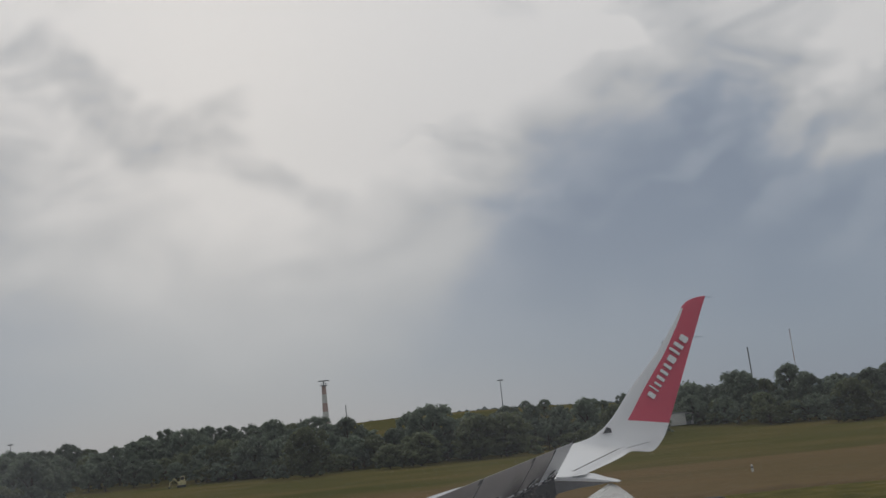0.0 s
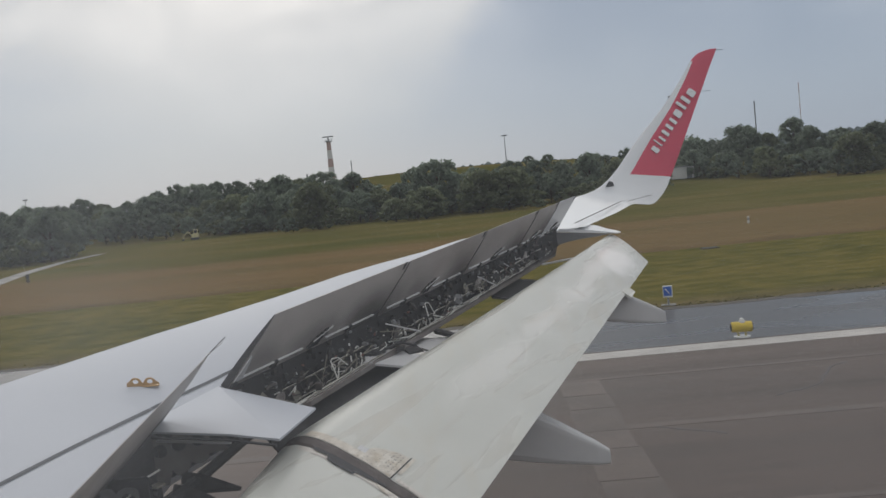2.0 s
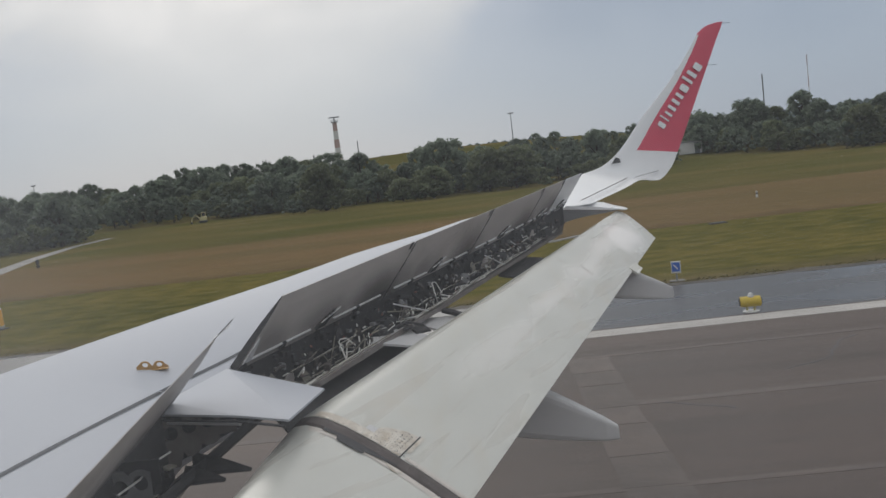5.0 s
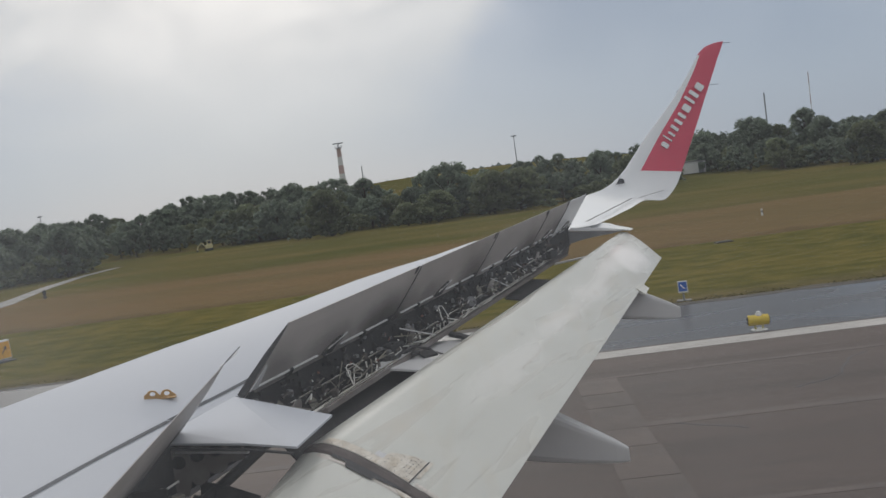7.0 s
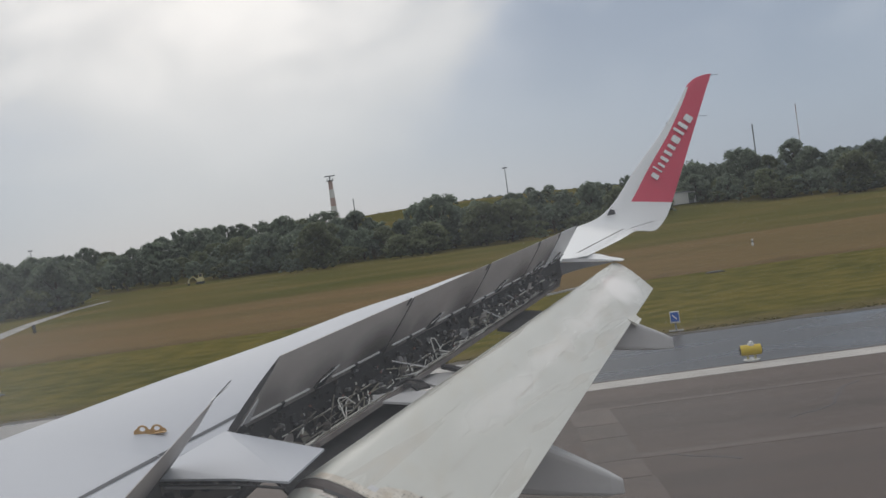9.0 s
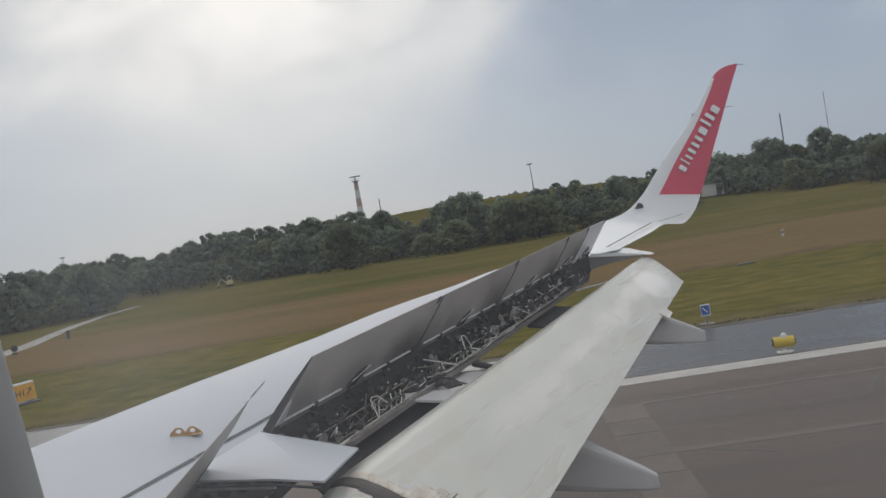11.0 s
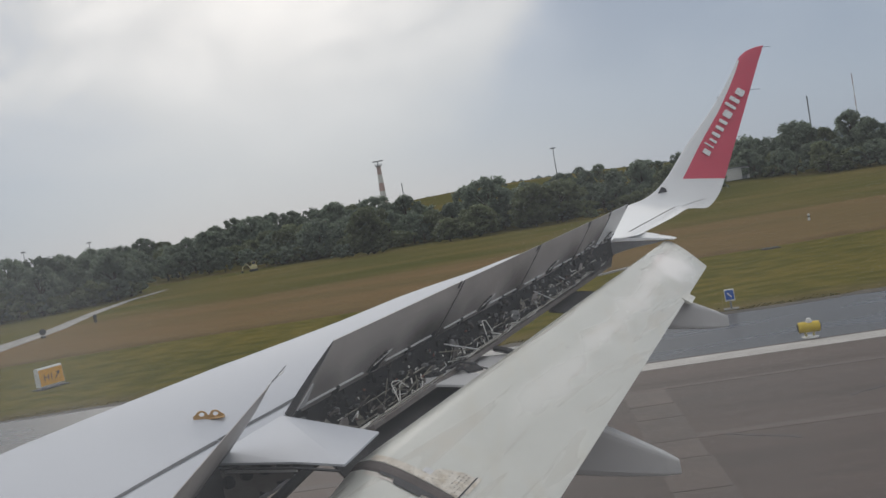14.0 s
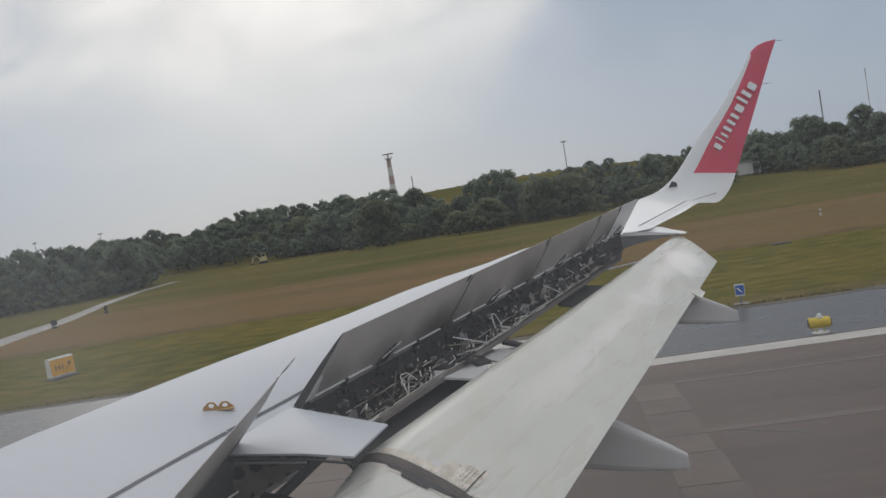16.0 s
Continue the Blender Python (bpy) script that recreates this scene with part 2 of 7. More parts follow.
M_RED = material("red_paint", (0.64, 0.070, 0.12), rough=0.35, vary=0.06, scale=1.5, fine=10, bump=0.0)
M_WHITE = material("white_paint", (0.78, 0.79, 0.80), rough=0.35, vary=0.04, scale=2, fine=10, bump=0.0)
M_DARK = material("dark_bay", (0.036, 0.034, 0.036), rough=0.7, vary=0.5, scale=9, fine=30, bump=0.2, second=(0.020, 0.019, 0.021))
M_PRIMER = material("primer", (0.30, 0.28, 0.23), rough=0.6, vary=0.3, scale=4, fine=25, bump=0.1, second=(0.16, 0.15, 0.13))
M_PIPE = material("steel_pipe", (0.78, 0.77, 0.73), rough=0.38, metal=0.3, vary=0.2, scale=8, fine=40, bump=0.0)
M_PLATE = material("bare_metal", (0.72, 0.68, 0.61), rough=0.38, metal=0.15, vary=0.2, scale=14, fine=90, bump=0.05, second=(0.52, 0.47, 0.40))
M_LIP = material("brown_grey_beam", (0.18, 0.165, 0.158), rough=0.6, vary=0.3, scale=6, fine=30, bump=0.08, second=(0.13, 0.11, 0.10))
M_DARK_BROWN = material("mottled_dark_brown", (0.085, 0.072, 0.066), rough=0.55, vary=0.5, scale=7, fine=30, bump=0.2, second=(0.03, 0.026, 0.025))
M_RUST = material("red_brown_fitting", (0.20, 0.085, 0.07), rough=0.6, vary=0.3, scale=12, fine=40, bump=0)
M_SCUFF = material("scuffed_paint", (0.66, 0.61, 0.56), rough=0.4, vary=0.2, scale=9, fine=40, bump=0, second=(0.58, 0.54, 0.49))
M_SEAL = material("rubber_seal", (0.055, 0.055, 0.06), rough=0.7, vary=0.2, scale=6, fine=50)
M_SEAM = material("seam_grey", (0.13, 0.135, 0.145), rough=0.8, vary=0.2, scale=6, fine=50, bump=0, spec=0.1)
M_RUBBER = material("worn_rubber", (0.14, 0.12, 0.115), rough=0.65, vary=0.3, scale=8, fine=60, bump=0.05, spec=0.3)
M_HOOK = material("yellow_enamel", (0.40, 0.23, 0.07), rough=0.45, vary=0.15, scale=12, fine=60)
M_ASPHALT = material("runway_asphalt", (0.088, 0.061, 0.050), rough=0.7, vary=0.28, scale=0.30, fine=9.0, bump=0.15, second=(0.058, 0.042, 0.0355), stretch=(0.10, 1, 1))
M_SOIL = material("dark_soil", (0.075, 0.062, 0.045), rough=0.9, vary=0.3, scale=1.5, fine=12, bump=0.3, second=(0.04, 0.035, 0.028))
M_SHOULDER = material("shoulder_asphalt", (0.044, 0.040, 0.037), spec=0.18, rough=0.4, vary=0.18, scale=0.25, fine=8.0, bump=0.06, second=(0.042, 0.037, 0.034), stretch=(0.4, 1, 1))
M_TURN = material("turn_off_asphalt", (0.075, 0.077, 0.085), spec=0.2, rough=0.6, vary=0.25, scale=0.5, fine=6.0, bump=0.08, second=(0.032, 0.034, 0.040), stretch=(1.6, 0.3, 1))
M_CONC = material("concrete", (0.29, 0.275, 0.26), spec=0.25, rough=0.8, vary=0.15, scale=0.6, fine=10, bump=0.1, second=(0.165, 0.16, 0.15))
M_PATCH = material("concrete_patch", (0.112, 0.086, 0.074), rough=0.8, vary=0.15, scale=0.8, fine=10, bump=0.1, second=(0.075, 0.06, 0.054), per_object=0.05)
M_SLAB = material("repair_concrete", (0.118, 0.092, 0.080), rough=0.8, vary=0.25, scale=0.9, fine=10, bump=0.1, second=(0.080, 0.063, 0.055), per_object=0.12)
M_LINE = material("road_marking", (0.42, 0.40, 0.38), rough=0.7, vary=0.2, scale=0.7, fine=14, bump=0.05, second=(0.31, 0.30, 0.28))
M_YLINE = material("yellow_marking", (0.50, 0.40, 0.05), rough=0.7, vary=0.2, scale=0.7, fine=14, bump=0.05)
M_TUFT = material("short_grass", (0.17, 0.145, 0.055), rough=0.8, vary=0.3, scale=0.12, fine=2, bump=0, second=(0.11, 0.105, 0.030), island=0.25, spec=0.2)
M_STRAW = material("tall_dry_grass", (0.176, 0.114, 0.056), rough=0.9, vary=0.26, scale=0.07, fine=2.5, bump=0.4, second=(0.122, 0.095, 0.041), stretch=(0.22, 1, 1), spec=0.0)
M_BARK = material("bark", (0.09, 0.07, 0.05), rough=0.9, vary=0.3, scale=3, fine=20, bump=0.3)
# leaf tone raised above plain foliage to make up for missing aerial haze
M_LEAF = material("leaves", (0.198, 0.246, 0.172), rough=0.55, vary=0.2, scale=0.35, fine=3, bump=0, second=(0.162, 0.200, 0.152), per_object=0.28, spec=0.12)
M_LEAF2 = material("shrub_leaves", (0.195, 0.225, 0.130), rough=0.55, vary=0.2, scale=0.35, fine=3, bump=0, second=(0.145, 0.172, 0.096), per_object=0.28, spec=0.12)
# distance haze is mixed into this blue-grey green
M_FAR = material("hazed_far_wood", (0.14, 0.165, 0.165), rough=0.9, vary=0.2, scale=0.02, fine=0.2, bump=0, second=(0.11, 0.135, 0.135), spec=0.1)
M_STEEL = material("galvanised_steel", (0.25, 0.26, 0.27), rough=0.5, metal=0.5, vary=0.15, scale=2, fine=20, bump=0)
# red greyed and lightened so that the colour holds the distance haze
M_TRED = material("hazed_tower_red", (0.45, 0.33, 0.30), rough=0.6, vary=0.1, scale=1, fine=8, bump=0)
M_TWHITE = material("tower_white", (0.62, 0.62, 0.60), rough=0.6, vary=0.1, scale=1, fine=8, bump=0)
M_YEL = material("yellow_housing", (0.58, 0.42, 0.03), rough=0.45, vary=0.12, scale=6, fine=40, bump=0.02)
M_FADED = material("faded_yellow", (0.52, 0.47, 0.24), rough=0.6, vary=0.15, scale=3, fine=20, bump=0)
M_BLACK = material("black_housing", (0.03, 0.03, 0.032), rough=0.6, vary=0.2, scale=6, fine=40)
M_ORANGE = material("sign_face", (0.72, 0.36, 0.02), rough=0.5, vary=0.08, scale=4, fine=30, bump=0)
M_BLUE = material("blue_sign_face", (0.02, 0.10, 0.42), rough=0.5, vary=0.08, scale=4, fine=30, bump=0)
M_SKIN = material("fuselage_paint", (0.72, 0.73, 0.75), rough=0.35, vary=0.04, scale=1, fine=8, bump=0)
M_GLASS = material("lens_glass", (0.6, 0.6, 0.58), rough=0.15, vary=0.05, scale=6, fine=40, bump=0)


M_CABIN = material("cabin_plastic", (0.42, 0.42, 0.41), rough=0.5, vary=0.05, scale=4, fine=60, bump=0.02)


def window_acrylic():
    """Clear acrylic with a thin film of grime: mostly see-through, a little of the daylight scattered by smears."""
    m = bpy.data.materials.new("window_acrylic")
    m.use_nodes = True
    N, L = m.node_tree.nodes, m.node_tree.links
    N.remove(N["Principled BSDF"])
    geo = N.new("ShaderNodeNewGeometry")
    mp = N.new("ShaderNodeMapping")
    mp.inputs["Scale"].default_value = (1.0, 1.0, 0.45)
    mp.inputs["Rotation"].default_value = (0, radians(25), 0)
    L.new(geo.outputs["Position"], mp.inputs[0])
    smear = N.new("ShaderNodeTexNoise")
    smear.inputs["Scale"].default_value, smear.inputs["Detail"].default_value = 30.0, 5.0
    L.new(mp.outputs[0], smear.inputs["Vector"])
    film = N.new("ShaderNodeMapRange")
    film.inputs["From Min"].default_value, film.inputs["From Max"].default_value = 0.3, 0.75
    film.inputs["To Min"].default_value, film.inputs["To Max"].default_value = FILM
    L.new(smear.outputs["Fac"], film.inputs["Value"])
    # thicker smear near the forward rim
    at = N.new("ShaderNodeMapping")
    at.vector_type = "TEXTURE"
    at.inputs["Location"].default_value, at.inputs["Scale"].default_value = (5.722, 1.46, 4.272), (0.030, 0.1, 0.034)
    L.new(geo.outputs["Position"], at.inputs[0])
    blot = N.new("ShaderNodeTexGradient")
    blot.gradient_type = "SPHERICAL"
    L.new(at.outputs[0], blot.inputs[0])
    both = N.new("ShaderNodeMath")
    both.operation = "MULTIPLY_ADD"
    both.inputs[1].default_value = BLOT
    L.new(blot.outputs["Fac"], both.inputs[0])
    L.new(film.outputs[0], both.inputs[2])
    clear, scatter = N.new("ShaderNodeBsdfTransparent"), N.new("ShaderNodeBsdfTranslucent")
    scatter.inputs[0].default_value = (0.80, 0.84, 0.90, 1)
    mx = N.new("ShaderNodeMixShader")
    L.new(both.outputs[0], mx.inputs[0])
    L.new(clear.outputs[0], mx.inputs[1])
    L.new(scatter.outputs[0], mx.inputs[2])
    L.new(mx.outputs[0], N["Material Output"].inputs["Surface"])
    return m


FILM, BLOT = (0.018, 0.032), 0.045
M_PANE = window_acrylic()


def smudge(m, tint, rough_lo, stretch, scale, rough_hi=0.30, along=False):
    """Rubbed, streaked patches over a painted skin: a tint and a glossier finish inside the patches."""
    N, L = m.node_tree.nodes, m.node_tree.links
    b = N["Principled BSDF"]
    geo = N.new("ShaderNodeNewGeometry")
    mp = N.new("ShaderNodeMapping")
    mp.vector_type = "TEXTURE" if along else "POINT"
    mp.inputs["Scale"].default_value = stretch
    mp.inputs["Rotation"].default_value = (0, 0, radians(-24 if along else 23))
    L.new(geo.outputs["Position"], mp.inputs[0])
    t = N.new("ShaderNodeTexNoise")
    t.inputs["Scale"].default_value, t.inputs["Detail"].default_value, t.inputs["Distortion"].default_value = scale, 7.0, 0.6
    L.new(mp.outputs[0], t.inputs["Vector"])
    r = N.new("ShaderNodeMapRange")
    r.inputs["From Min"].default_value, r.inputs["From Max"].default_value = 0.52, 0.70
    L.new(t.outputs["Fac"], r.inputs["Value"])
    old = b.inputs["Base Color"].links[0].from_socket
    x = N.new("ShaderNodeMix")
    x.data_type, x.blend_type = "RGBA", "MULTIPLY"
    L.new(r.outputs[0], x.inputs[0])
    rgba = [q for q in x.inputs if q.type == "RGBA"]
    L.new(old, rgba[0])
    rgba[1].default_value = (*tint, 1)
    L.new([q for q in x.outputs if q.type == "RGBA"][0], b.inputs["Base Color"])
    rr = N.new("ShaderNodeMapRange")
    rr.inputs["To Min"].default_value, rr.inputs["To Max"].default_value = rough_hi, rough_lo
    L.new(r.outputs[0], rr.inputs["Value"])
    L.new(rr.outputs[0], b.inputs["Roughness"])


smudge(M_FLAP, (0.94, 0.915, 0.88), 0.18, (2.2, 0.6, 1), 1.6)
smudge(M_FLAP, (0.95, 0.915, 0.89), 0.20, (0.12, 1.6, 1), 0.9, along=True)


def shine_and_soot_spots(m, spots, tone, rough, tall=3.0):
    """Spots of painted shine or of soot with soft mottled edges on a painted skin; each spot: centre, half length, half
    width, strength.
    """
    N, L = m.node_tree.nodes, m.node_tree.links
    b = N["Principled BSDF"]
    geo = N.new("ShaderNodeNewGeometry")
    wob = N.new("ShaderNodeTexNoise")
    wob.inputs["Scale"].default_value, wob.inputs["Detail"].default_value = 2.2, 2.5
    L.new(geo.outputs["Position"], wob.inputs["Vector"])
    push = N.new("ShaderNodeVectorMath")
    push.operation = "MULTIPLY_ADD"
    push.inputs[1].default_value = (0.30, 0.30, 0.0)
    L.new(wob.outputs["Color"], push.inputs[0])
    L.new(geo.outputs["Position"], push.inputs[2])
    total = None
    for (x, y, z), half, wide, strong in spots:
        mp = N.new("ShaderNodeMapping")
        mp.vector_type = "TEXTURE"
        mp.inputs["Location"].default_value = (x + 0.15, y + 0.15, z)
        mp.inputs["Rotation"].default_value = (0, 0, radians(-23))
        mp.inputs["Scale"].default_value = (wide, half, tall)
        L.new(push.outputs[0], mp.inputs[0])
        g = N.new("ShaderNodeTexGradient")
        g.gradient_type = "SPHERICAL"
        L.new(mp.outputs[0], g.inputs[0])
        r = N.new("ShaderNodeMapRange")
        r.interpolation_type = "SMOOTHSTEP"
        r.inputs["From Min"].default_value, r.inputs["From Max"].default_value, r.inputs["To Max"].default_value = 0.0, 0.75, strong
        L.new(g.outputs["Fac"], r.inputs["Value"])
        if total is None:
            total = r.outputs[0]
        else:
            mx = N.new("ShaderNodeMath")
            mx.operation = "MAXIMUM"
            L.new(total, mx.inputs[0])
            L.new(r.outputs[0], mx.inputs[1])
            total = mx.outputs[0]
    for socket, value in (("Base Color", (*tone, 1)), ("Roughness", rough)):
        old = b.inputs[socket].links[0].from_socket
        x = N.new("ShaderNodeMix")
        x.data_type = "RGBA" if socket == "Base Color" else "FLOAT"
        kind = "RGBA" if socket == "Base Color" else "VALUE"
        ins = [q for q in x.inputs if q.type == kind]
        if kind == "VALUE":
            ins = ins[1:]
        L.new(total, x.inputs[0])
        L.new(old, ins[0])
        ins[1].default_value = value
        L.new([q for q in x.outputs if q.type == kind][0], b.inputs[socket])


# the sky's highlight and streak along the flap, painted as pale glossy spots
shine_and_soot_spots(M_FLAP, (((7.27, 12.20, 3.18), 0.75, 0.24, 0.9), ((7.03, 11.71, 3.13), 1.0, 0.14, 0.5), ((6.69, 10.8, 3.02), 0.95, 0.13, 0.38), ((6.24, 9.64, 2.89), 1.1, 0.13, 0.3), ((5.71, 8.35, 2.77), 1.2, 0.16, 0.25)), (0.90, 0.875, 0.85), 0.13)
SOOT = [(hinge_at, half * 1.25, wide * 1.3, min(0.95, strong * 1.15)) for hinge_at, half, wide, strong in (
    ((4.68, 8.84, 3.20), 0.62, 0.36, 0.95), ((4.35, 8.15, 3.10), 0.60, 0.22, 0.45), ((5.40, 10.30, 3.30), 0.45, 0.28, 0.62),
    ((5.95, 11.65, 3.44), 0.45, 0.30, 0.66), ((6.40, 12.45, 3.52), 0.50, 0.30, 0.60), ((4.05, 7.45, 3.08), 0.35, 0.20, 0.45),
    ((5.05, 9.50, 3.22), 0.40, 0.20, 0.40), ((3.66, 6.35, 3.00), 0.50, 0.22, 0.80), ((3.64, 5.60, 2.92), 0.60, 0.22, 0.70), ((3.63, 4.70, 2.80), 0.70, 0.22, 0.70))]
smudge(M_GREY, (0.82, 0.79, 0.77), 0.4, (1.0, 1.0, 0.7), 1.8, 0.45)
smudge(M_SHOULDER, (0.70, 0.70, 0.70), 0.18, (0.25, 1, 1), 0.5)
smudge(M_ASPHALT, (0.72, 0.70, 0.68), 0.72, (0.06, 0.9, 1), 0.8, 0.8)
smudge(M_ASPHALT, (0.80, 0.76, 0.73), 0.70, (0.4, 0.9, 1), 0.35, 0.78)
shine_and_soot_spots(M_GREY, SOOT, (0.055, 0.05, 0.047), 0.6, 0.50)
smudge(M_PLATE, (0.84, 0.78, 0.70), 0.5, (1, 1, 1), 14.0, 0.36)


def let_light_through(m, share):
    """Leaves let part of the light through."""
    N, L = m.node_tree.nodes, m.node_tree.links
    b, out = N["Principled BSDF"], N["Material Output"]
    tr = N.new("ShaderNodeBsdfTranslucent")
    L.new(b.inputs["Base Color"].links[0].from_socket, tr.inputs[0])
    mx = N.new("ShaderNodeMixShader")
    mx.inputs[0].default_value = share
    L.new(b.outputs[0], mx.inputs[1])
    L.new(tr.outputs[0], mx.inputs[2])
    L.new(mx.outputs[0], out.inputs["Surface"])


for leafy in (M_LEAF, M_LEAF2, M_TUFT):
    let_light_through(leafy, 0.55)


def ground_material():
    """Grass sheet: short mown turf along the runway, tall dry grass beyond, green under the woods."""
    m = bpy.data.materials.new("meadow")
    m.use_nodes = True
    N, L = m.node_tree.nodes, m.node_tree.links
    b = N["Principled BSDF"]
    b.inputs["Roughness"].default_value = 1.0
    b.inputs["Specular IOR Level"].default_value = 0.0
    geo = N.new("ShaderNodeNewGeometry")
    sep = N.new("ShaderNodeSeparateXYZ")
    L.new(geo.outputs["Position"], sep.inputs[0])

    def noise_tex(scale, stretch, detail=5.0):
        mp = N.new("ShaderNodeMapping")
        mp.inputs["Scale"].default_value = stretch
        L.new(geo.outputs["Position"], mp.inputs[0])
        t = N.new("ShaderNodeTexNoise")
        t.inputs["Scale"].default_value, t.inputs["Detail"].default_value = scale, detail
        L.new(mp.outputs[0], t.inputs["Vector"])
        return t.outputs["Fac"]

    def ramp(fac, c0, c1, p0=0.35, p1=0.65):
        r = N.new("ShaderNodeValToRGB")
        r.color_ramp.elements[0].position, r.color_ramp.elements[0].color = p0, (*c0, 1)
        r.color_ramp.elements[1].position, r.color_ramp.elements[1].color = p1, (*c1, 1)
        L.new(fac, r.inputs[0])
        return r.outputs[0]

    def mix(fac, a, c):
        x = N.new("ShaderNodeMix")
        x.data_type = "RGBA"
        L.new(fac, x.inputs[0])
        rgba = [s for s in x.inputs if s.type == "RGBA"]
        L.new(a, rgba[0])
        L.new(c, rgba[1])
        return [s for s in x.outputs if s.type == "RGBA"][0]

    def step(lo, hi, wob):
        n = noise_tex(0.12, (1, 1, 1))
        s = N.new("ShaderNodeMath")
        s.operation = "MULTIPLY_ADD"
        s.inputs[1].default_value = wob
        L.new(n, s.inputs[0])
        L.new(sep.outputs["Y"], s.inputs[2])
        r = N.new("ShaderNodeMapRange")
        r.inputs["From Min"].default_value, r.inputs["From Max"].default_value = lo + wob / 2, hi + wob / 2
        L.new(s.outputs[0], r.inputs["Value"])
        return r.outputs[0]

    mown = ramp(noise_tex(0.16, (0.3, 1, 1)), (0.068, 0.068, 0.013), (0.130, 0.106, 0.022))
    fine = ramp(noise_tex(1.3, (0.6, 1, 1), 8.0), (0.050, 0.053, 0.010), (0.150, 0.121, 0.030), 0.38, 0.62)
    half = N.new("ShaderNodeValue")
    half.outputs[0].default_value = 0.5
    mown = mix(half.outputs[0], mown, fine)
    edge = ramp(noise_tex(0.8, (0.5, 1, 1)), (0.078, 0.066, 0.028), (0.150, 0.115, 0.055))
    mown = mix(step(28.2, 31.0, 1.5), edge, mown)
    dry = ramp(noise_tex(0.07, (0.3, 1, 1)), (0.110, 0.080, 0.036), (0.155, 0.104, 0.052))
    green = ramp(noise_tex(0.10, (0.4, 1, 1)), (0.074, 0.074, 0.020), (0.122, 0.098, 0.034))
    beside = N.new("ShaderNodeMath")
    beside.operation = "MULTIPLY_ADD"
    beside.inputs[1].default_value = 0.27
    L.new(sep.outputs["Y"], beside.inputs[0])
    L.new(sep.outputs["X"], beside.inputs[2])
    right_of = N.new("ShaderNodeMapRange")
    right_of.inputs["From Min"].default_value, right_of.inputs["From Max"].default_value = -18.0, -16.0
    L.new(beside.outputs[0], right_of.inputs["Value"])
    both = N.new("ShaderNodeMath")
    both.operation = "MULTIPLY"
    L.new(step(46.3, 47.3, 1.0), both.inputs[0])
    L.new(right_of.outputs[0], both.inputs[1])
    c = mix(both.outputs[0], mown, dry)
    c = mix(step(60.0, 84.0, 16.0), c, green)
    L.new(c, b.inputs["Base Color"])
    bp = N.new("ShaderNodeBump")
    bp.inputs["Strength"].default_value, bp.inputs["Distance"].default_value = 0.5, 0.08
    L.new(noise_tex(3.0, (1, 1, 1)), bp.inputs["Height"])
    L.new(bp.outputs[0], b.inputs["Normal"])
    return m


M_GROUND = ground_material()


# ---- mesh helpers ----
def part(name, bm, mat, parent=None, label="", smooth=False):
    """Link a bmesh as one mesh object, under a thing or a part."""
    me = bpy.data.meshes.new(name)
    bmesh.ops.recalc_face_normals(bm, faces=bm.faces)
    bm.to_mesh(me)
    bm.free()
    for mt in mat if isinstance(mat, (list, tuple)) else [mat]:
        me.materials.append(mt)
    if smooth:
        me.shade_smooth()
        me.set_sharp_from_angle(angle=radians(40))
    ob = new(name, me)
    if parent:
        ob.parent = parent
    if label:
        ob["label"] = label
    return ob


def empty(name, at=(0, 0, 0), turn=0.0):
    ob = new(name)
    ob.matrix_basis = pose(*at, 0, 0, turn)
    return ob


def box(bm, c, s, bevel=0.0, m=None):
    """A box of size s round c, with its edges rounded."""
    r = bmesh.ops.create_cube(bm, size=1.0)
    vs = r["verts"]
    bmesh.ops.scale(bm, vec=s, verts=vs)
    bmesh.ops.translate(bm, vec=c, verts=vs)
    if bevel:
        es = list({e for v in vs for e in v.link_edges})
        g = bmesh.ops.bevel(bm, geom=es, offset=bevel, segments=2, affect="EDGES", profile=0.6)
        vs = list({v for f in g["faces"] for v in f.verts} | {v for v in vs if v.is_valid})
    if m is not None:
        bmesh.ops.transform(bm, matrix=m, verts=[v for v in vs if v.is_valid])
    return vs


def tube(bm, pts, rad, sides=8, rads=None, cap=True):
    """A round bar along a row of points."""
    rings = []
    pts = [Vector(p) for p in pts]
    for i, p in enumerate(pts):
        d = (pts[min(i + 1, len(pts) - 1)] - pts[max(i - 1, 0)]).normalized()
        a = d.orthogonal().normalized() if i == 0 else (last - d * last.dot(d)).normalized()
        last = a
        b = d.cross(a)
        r = rads[i] if rads else rad
        rings.append([bm.verts.new(p + (a * math.cos(2 * math.pi * k / sides) + b * math.sin(2 * math.pi * k / sides)) * r) for k in range(sides)])
    for r0, r1 in zip(rings, rings[1:]):
        for k in range(sides):
            bm.faces.new((r0[k], r0[(k + 1) % sides], r1[(k + 1) % sides], r1[k]))
    if cap:
        bm.faces.new(rings[0][::-1])
        bm.faces.new(rings[-1])


def loft(bm, sections, closed=True, cap=True, slot=None):
    """Skin a row of sections, each a row of as many points. slot(i, k): material slot of a face."""
    rows = [[bm.verts.new(p) for p in s] for s in sections]
    n = len(rows[0])
    for i, (a, b) in enumerate(zip(rows, rows[1:])):
        for k in range(n if closed else n - 1):
            f = bm.faces.new((a[k], a[(k + 1) % n], b[(k + 1) % n], b[k]))
            if slot:
                f.material_index = slot(i, k)
    if cap and closed:
        bm.faces.new(rows[0][::-1])
        bm.faces.new(rows[-1])
    return rows


